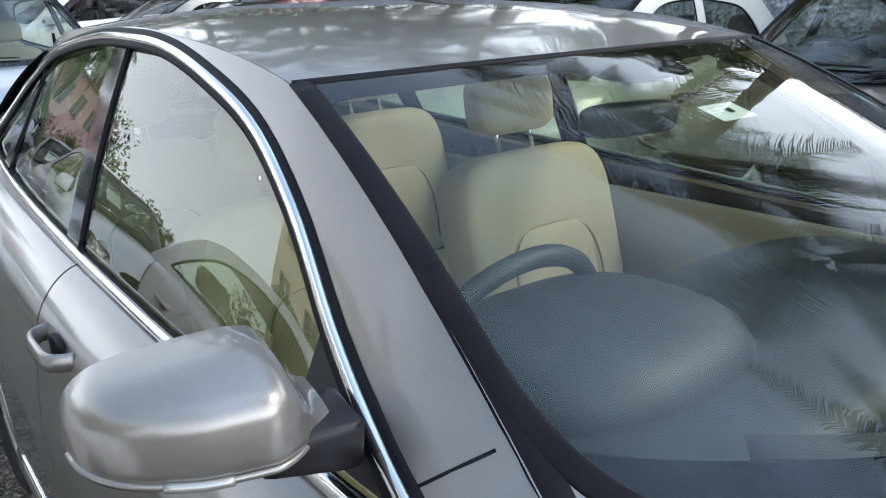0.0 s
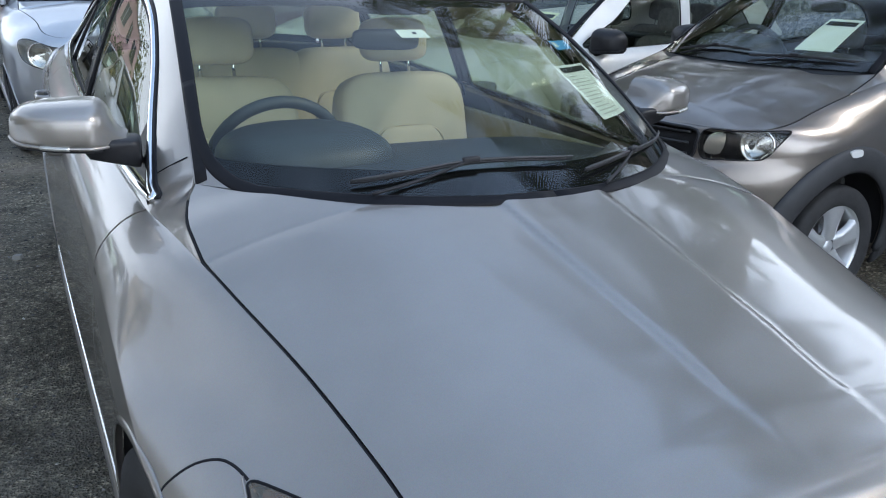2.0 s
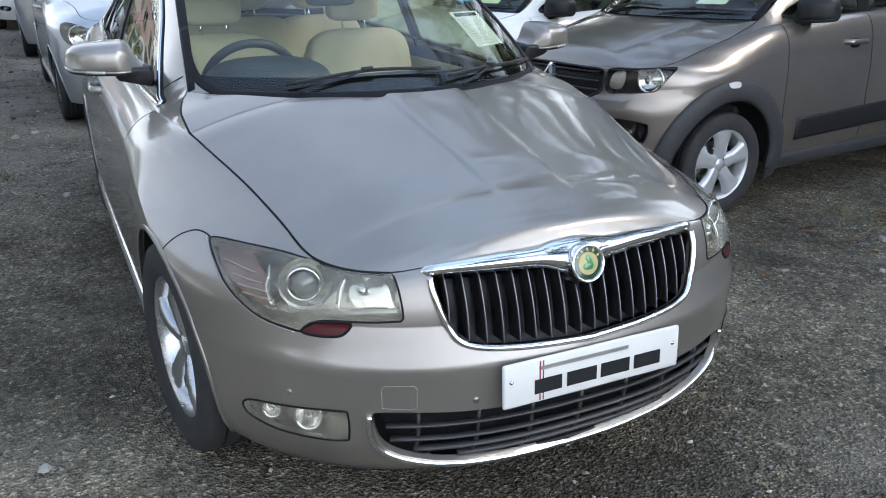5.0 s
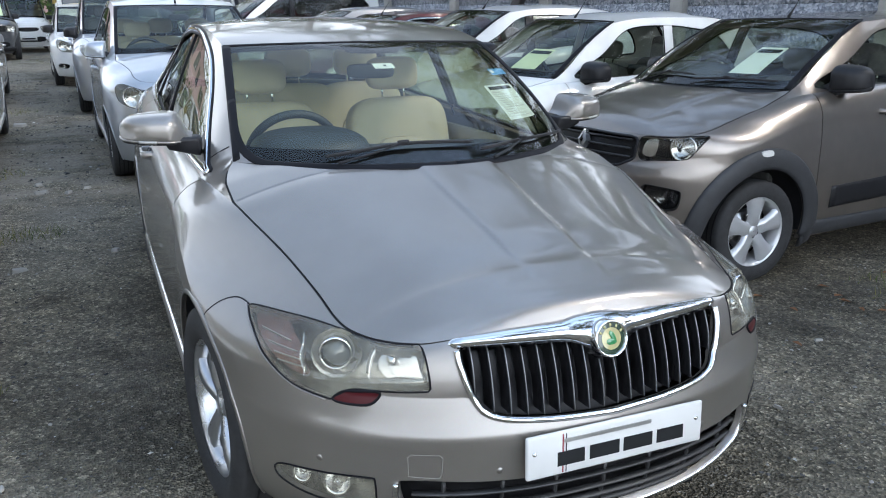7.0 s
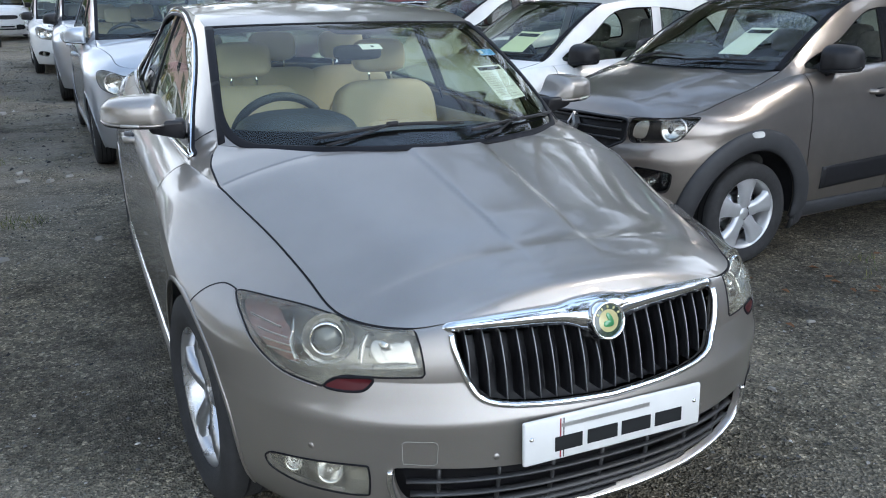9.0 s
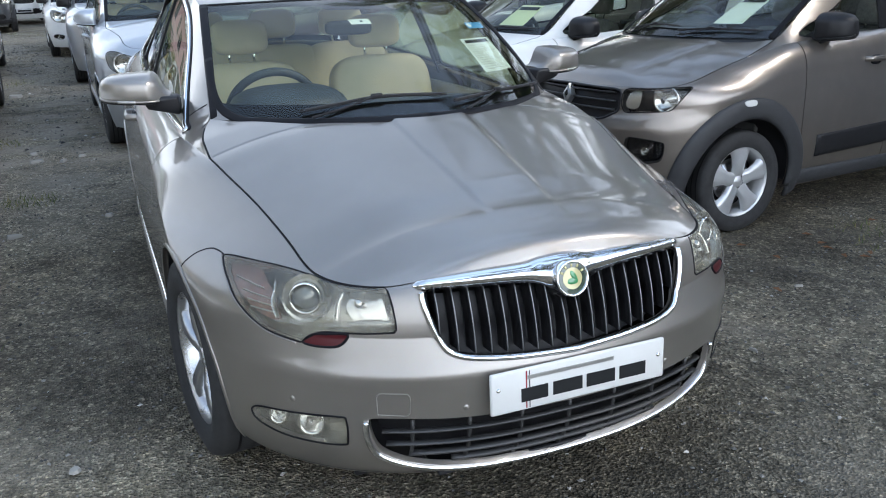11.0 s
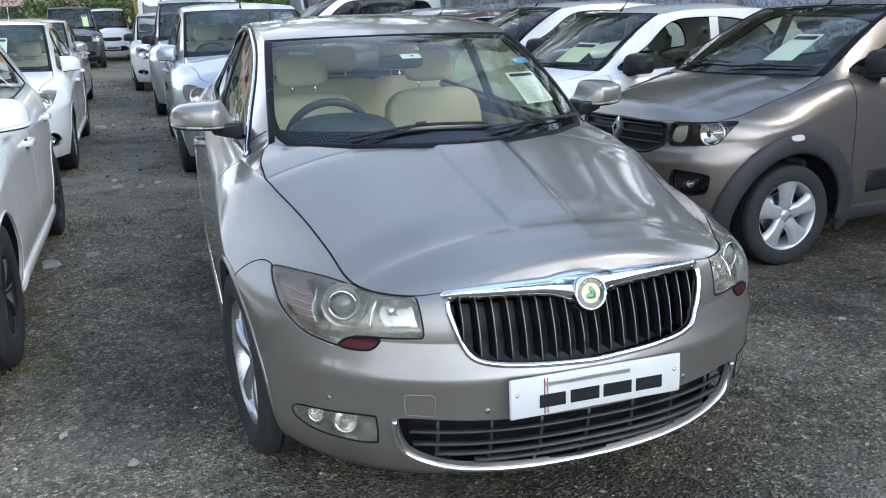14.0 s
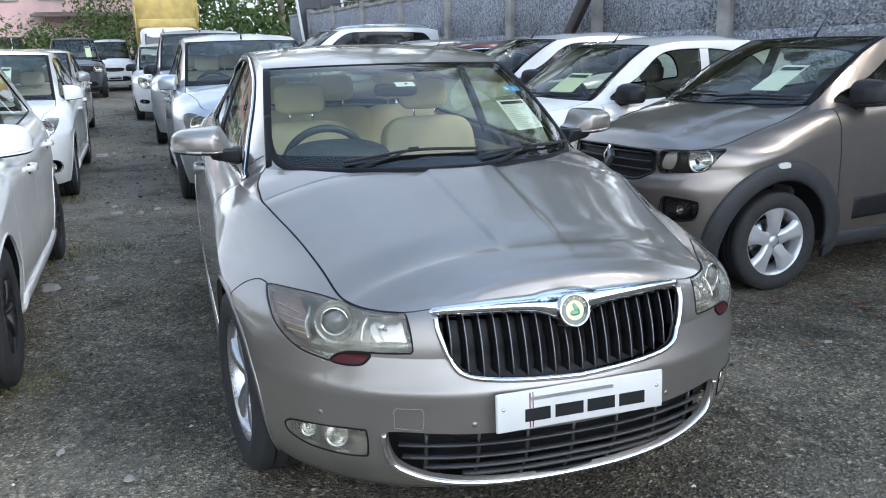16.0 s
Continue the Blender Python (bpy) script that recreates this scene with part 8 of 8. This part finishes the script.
    p3 = palm("tall straight coconut palm beyond the wall", 11, 11.0, 24, pose(9.5, 12.5, 0, 0, 0, 20), 0.8, 3.6, -0.5, 1.4)
    palm("old coconut palm leaning far over the lot", 17, 8.4, 24, pose(6.6, -5.2, 0, 0, 0, 155), 4.1, 3.4, -0.6, 1.35)
    # (palm, x, y, turn, scale)
    stands = (
        (p1, 8.2, 13.8, 200, 1.15), (p0, 7.8, 18.0, 20, 1.0), (p2, 10.5, -6.6, 150, 1.05), (p2, 7.6, 5.4, 225, 1.0), (p1, 8.5, -2.4, 20, 1.1), (p0, 9.5, -5.5, 75, 1.1),
        (p1, 7.2, 25.0, 10, 1.1), (p0, 5.5, 33.0, 160, 0.95), (p0, -16, 5.0, 60, 0.9), (p1, -15.5, 17.0, 250, 1.0), (p0, 9.0, 37.0, 10, 1.5), (p0, 3.0, 45.0, 100, 1.7), (p1, -4.0, 47.0, 40, 2.2),
        (p0, 12.5, 30.0, 220, 1.4), (p0, -9.5, 48.0, 300, 1.6), (p1, 11.0, 22.0, 80, 1.7), (p0, 10.5, 15.5, 190, 1.2), (p1, -12.0, -2.0, 30, 1.2), (p0, -12.5, 2.5, 140, 0.8), (p1, -13.0, 9.0, 280, 1.3),
        (p3, 8.6, 17.5, 120, 1.0), (p3, 11.5, 20.5, 300, 1.1), (p3, 7.6, 23.5, 60, 1.0), (p3, 12.0, 27.0, 10, 1.15), (p3, 7.0, 31.0, 250, 1.1), (p3, 4.2, 36.5, 160, 1.05),
        (p3, 0.6, 44.0, 90, 1.1), (p3, 7.5, 42.0, 20, 1.2), (p3, -3.5, 49.0, 310, 1.15), (p3, 14.5, 9.0, 45, 1.1),
    )
    for src, x, y, r, sc_ in stands:
        c = copy_thing(src, pose(x, y, 0, 0, 0, r) @ Matrix.Scale(sc_, 4))
        if x < 0:
            tagged(c, "coconut palm standing across the lot", group="palms across the lot")


HERO, HS = silver_saloon(pose(0.01, 0, 0))
parked_cars()
long_wall()
far_end()
ground()
scatter()
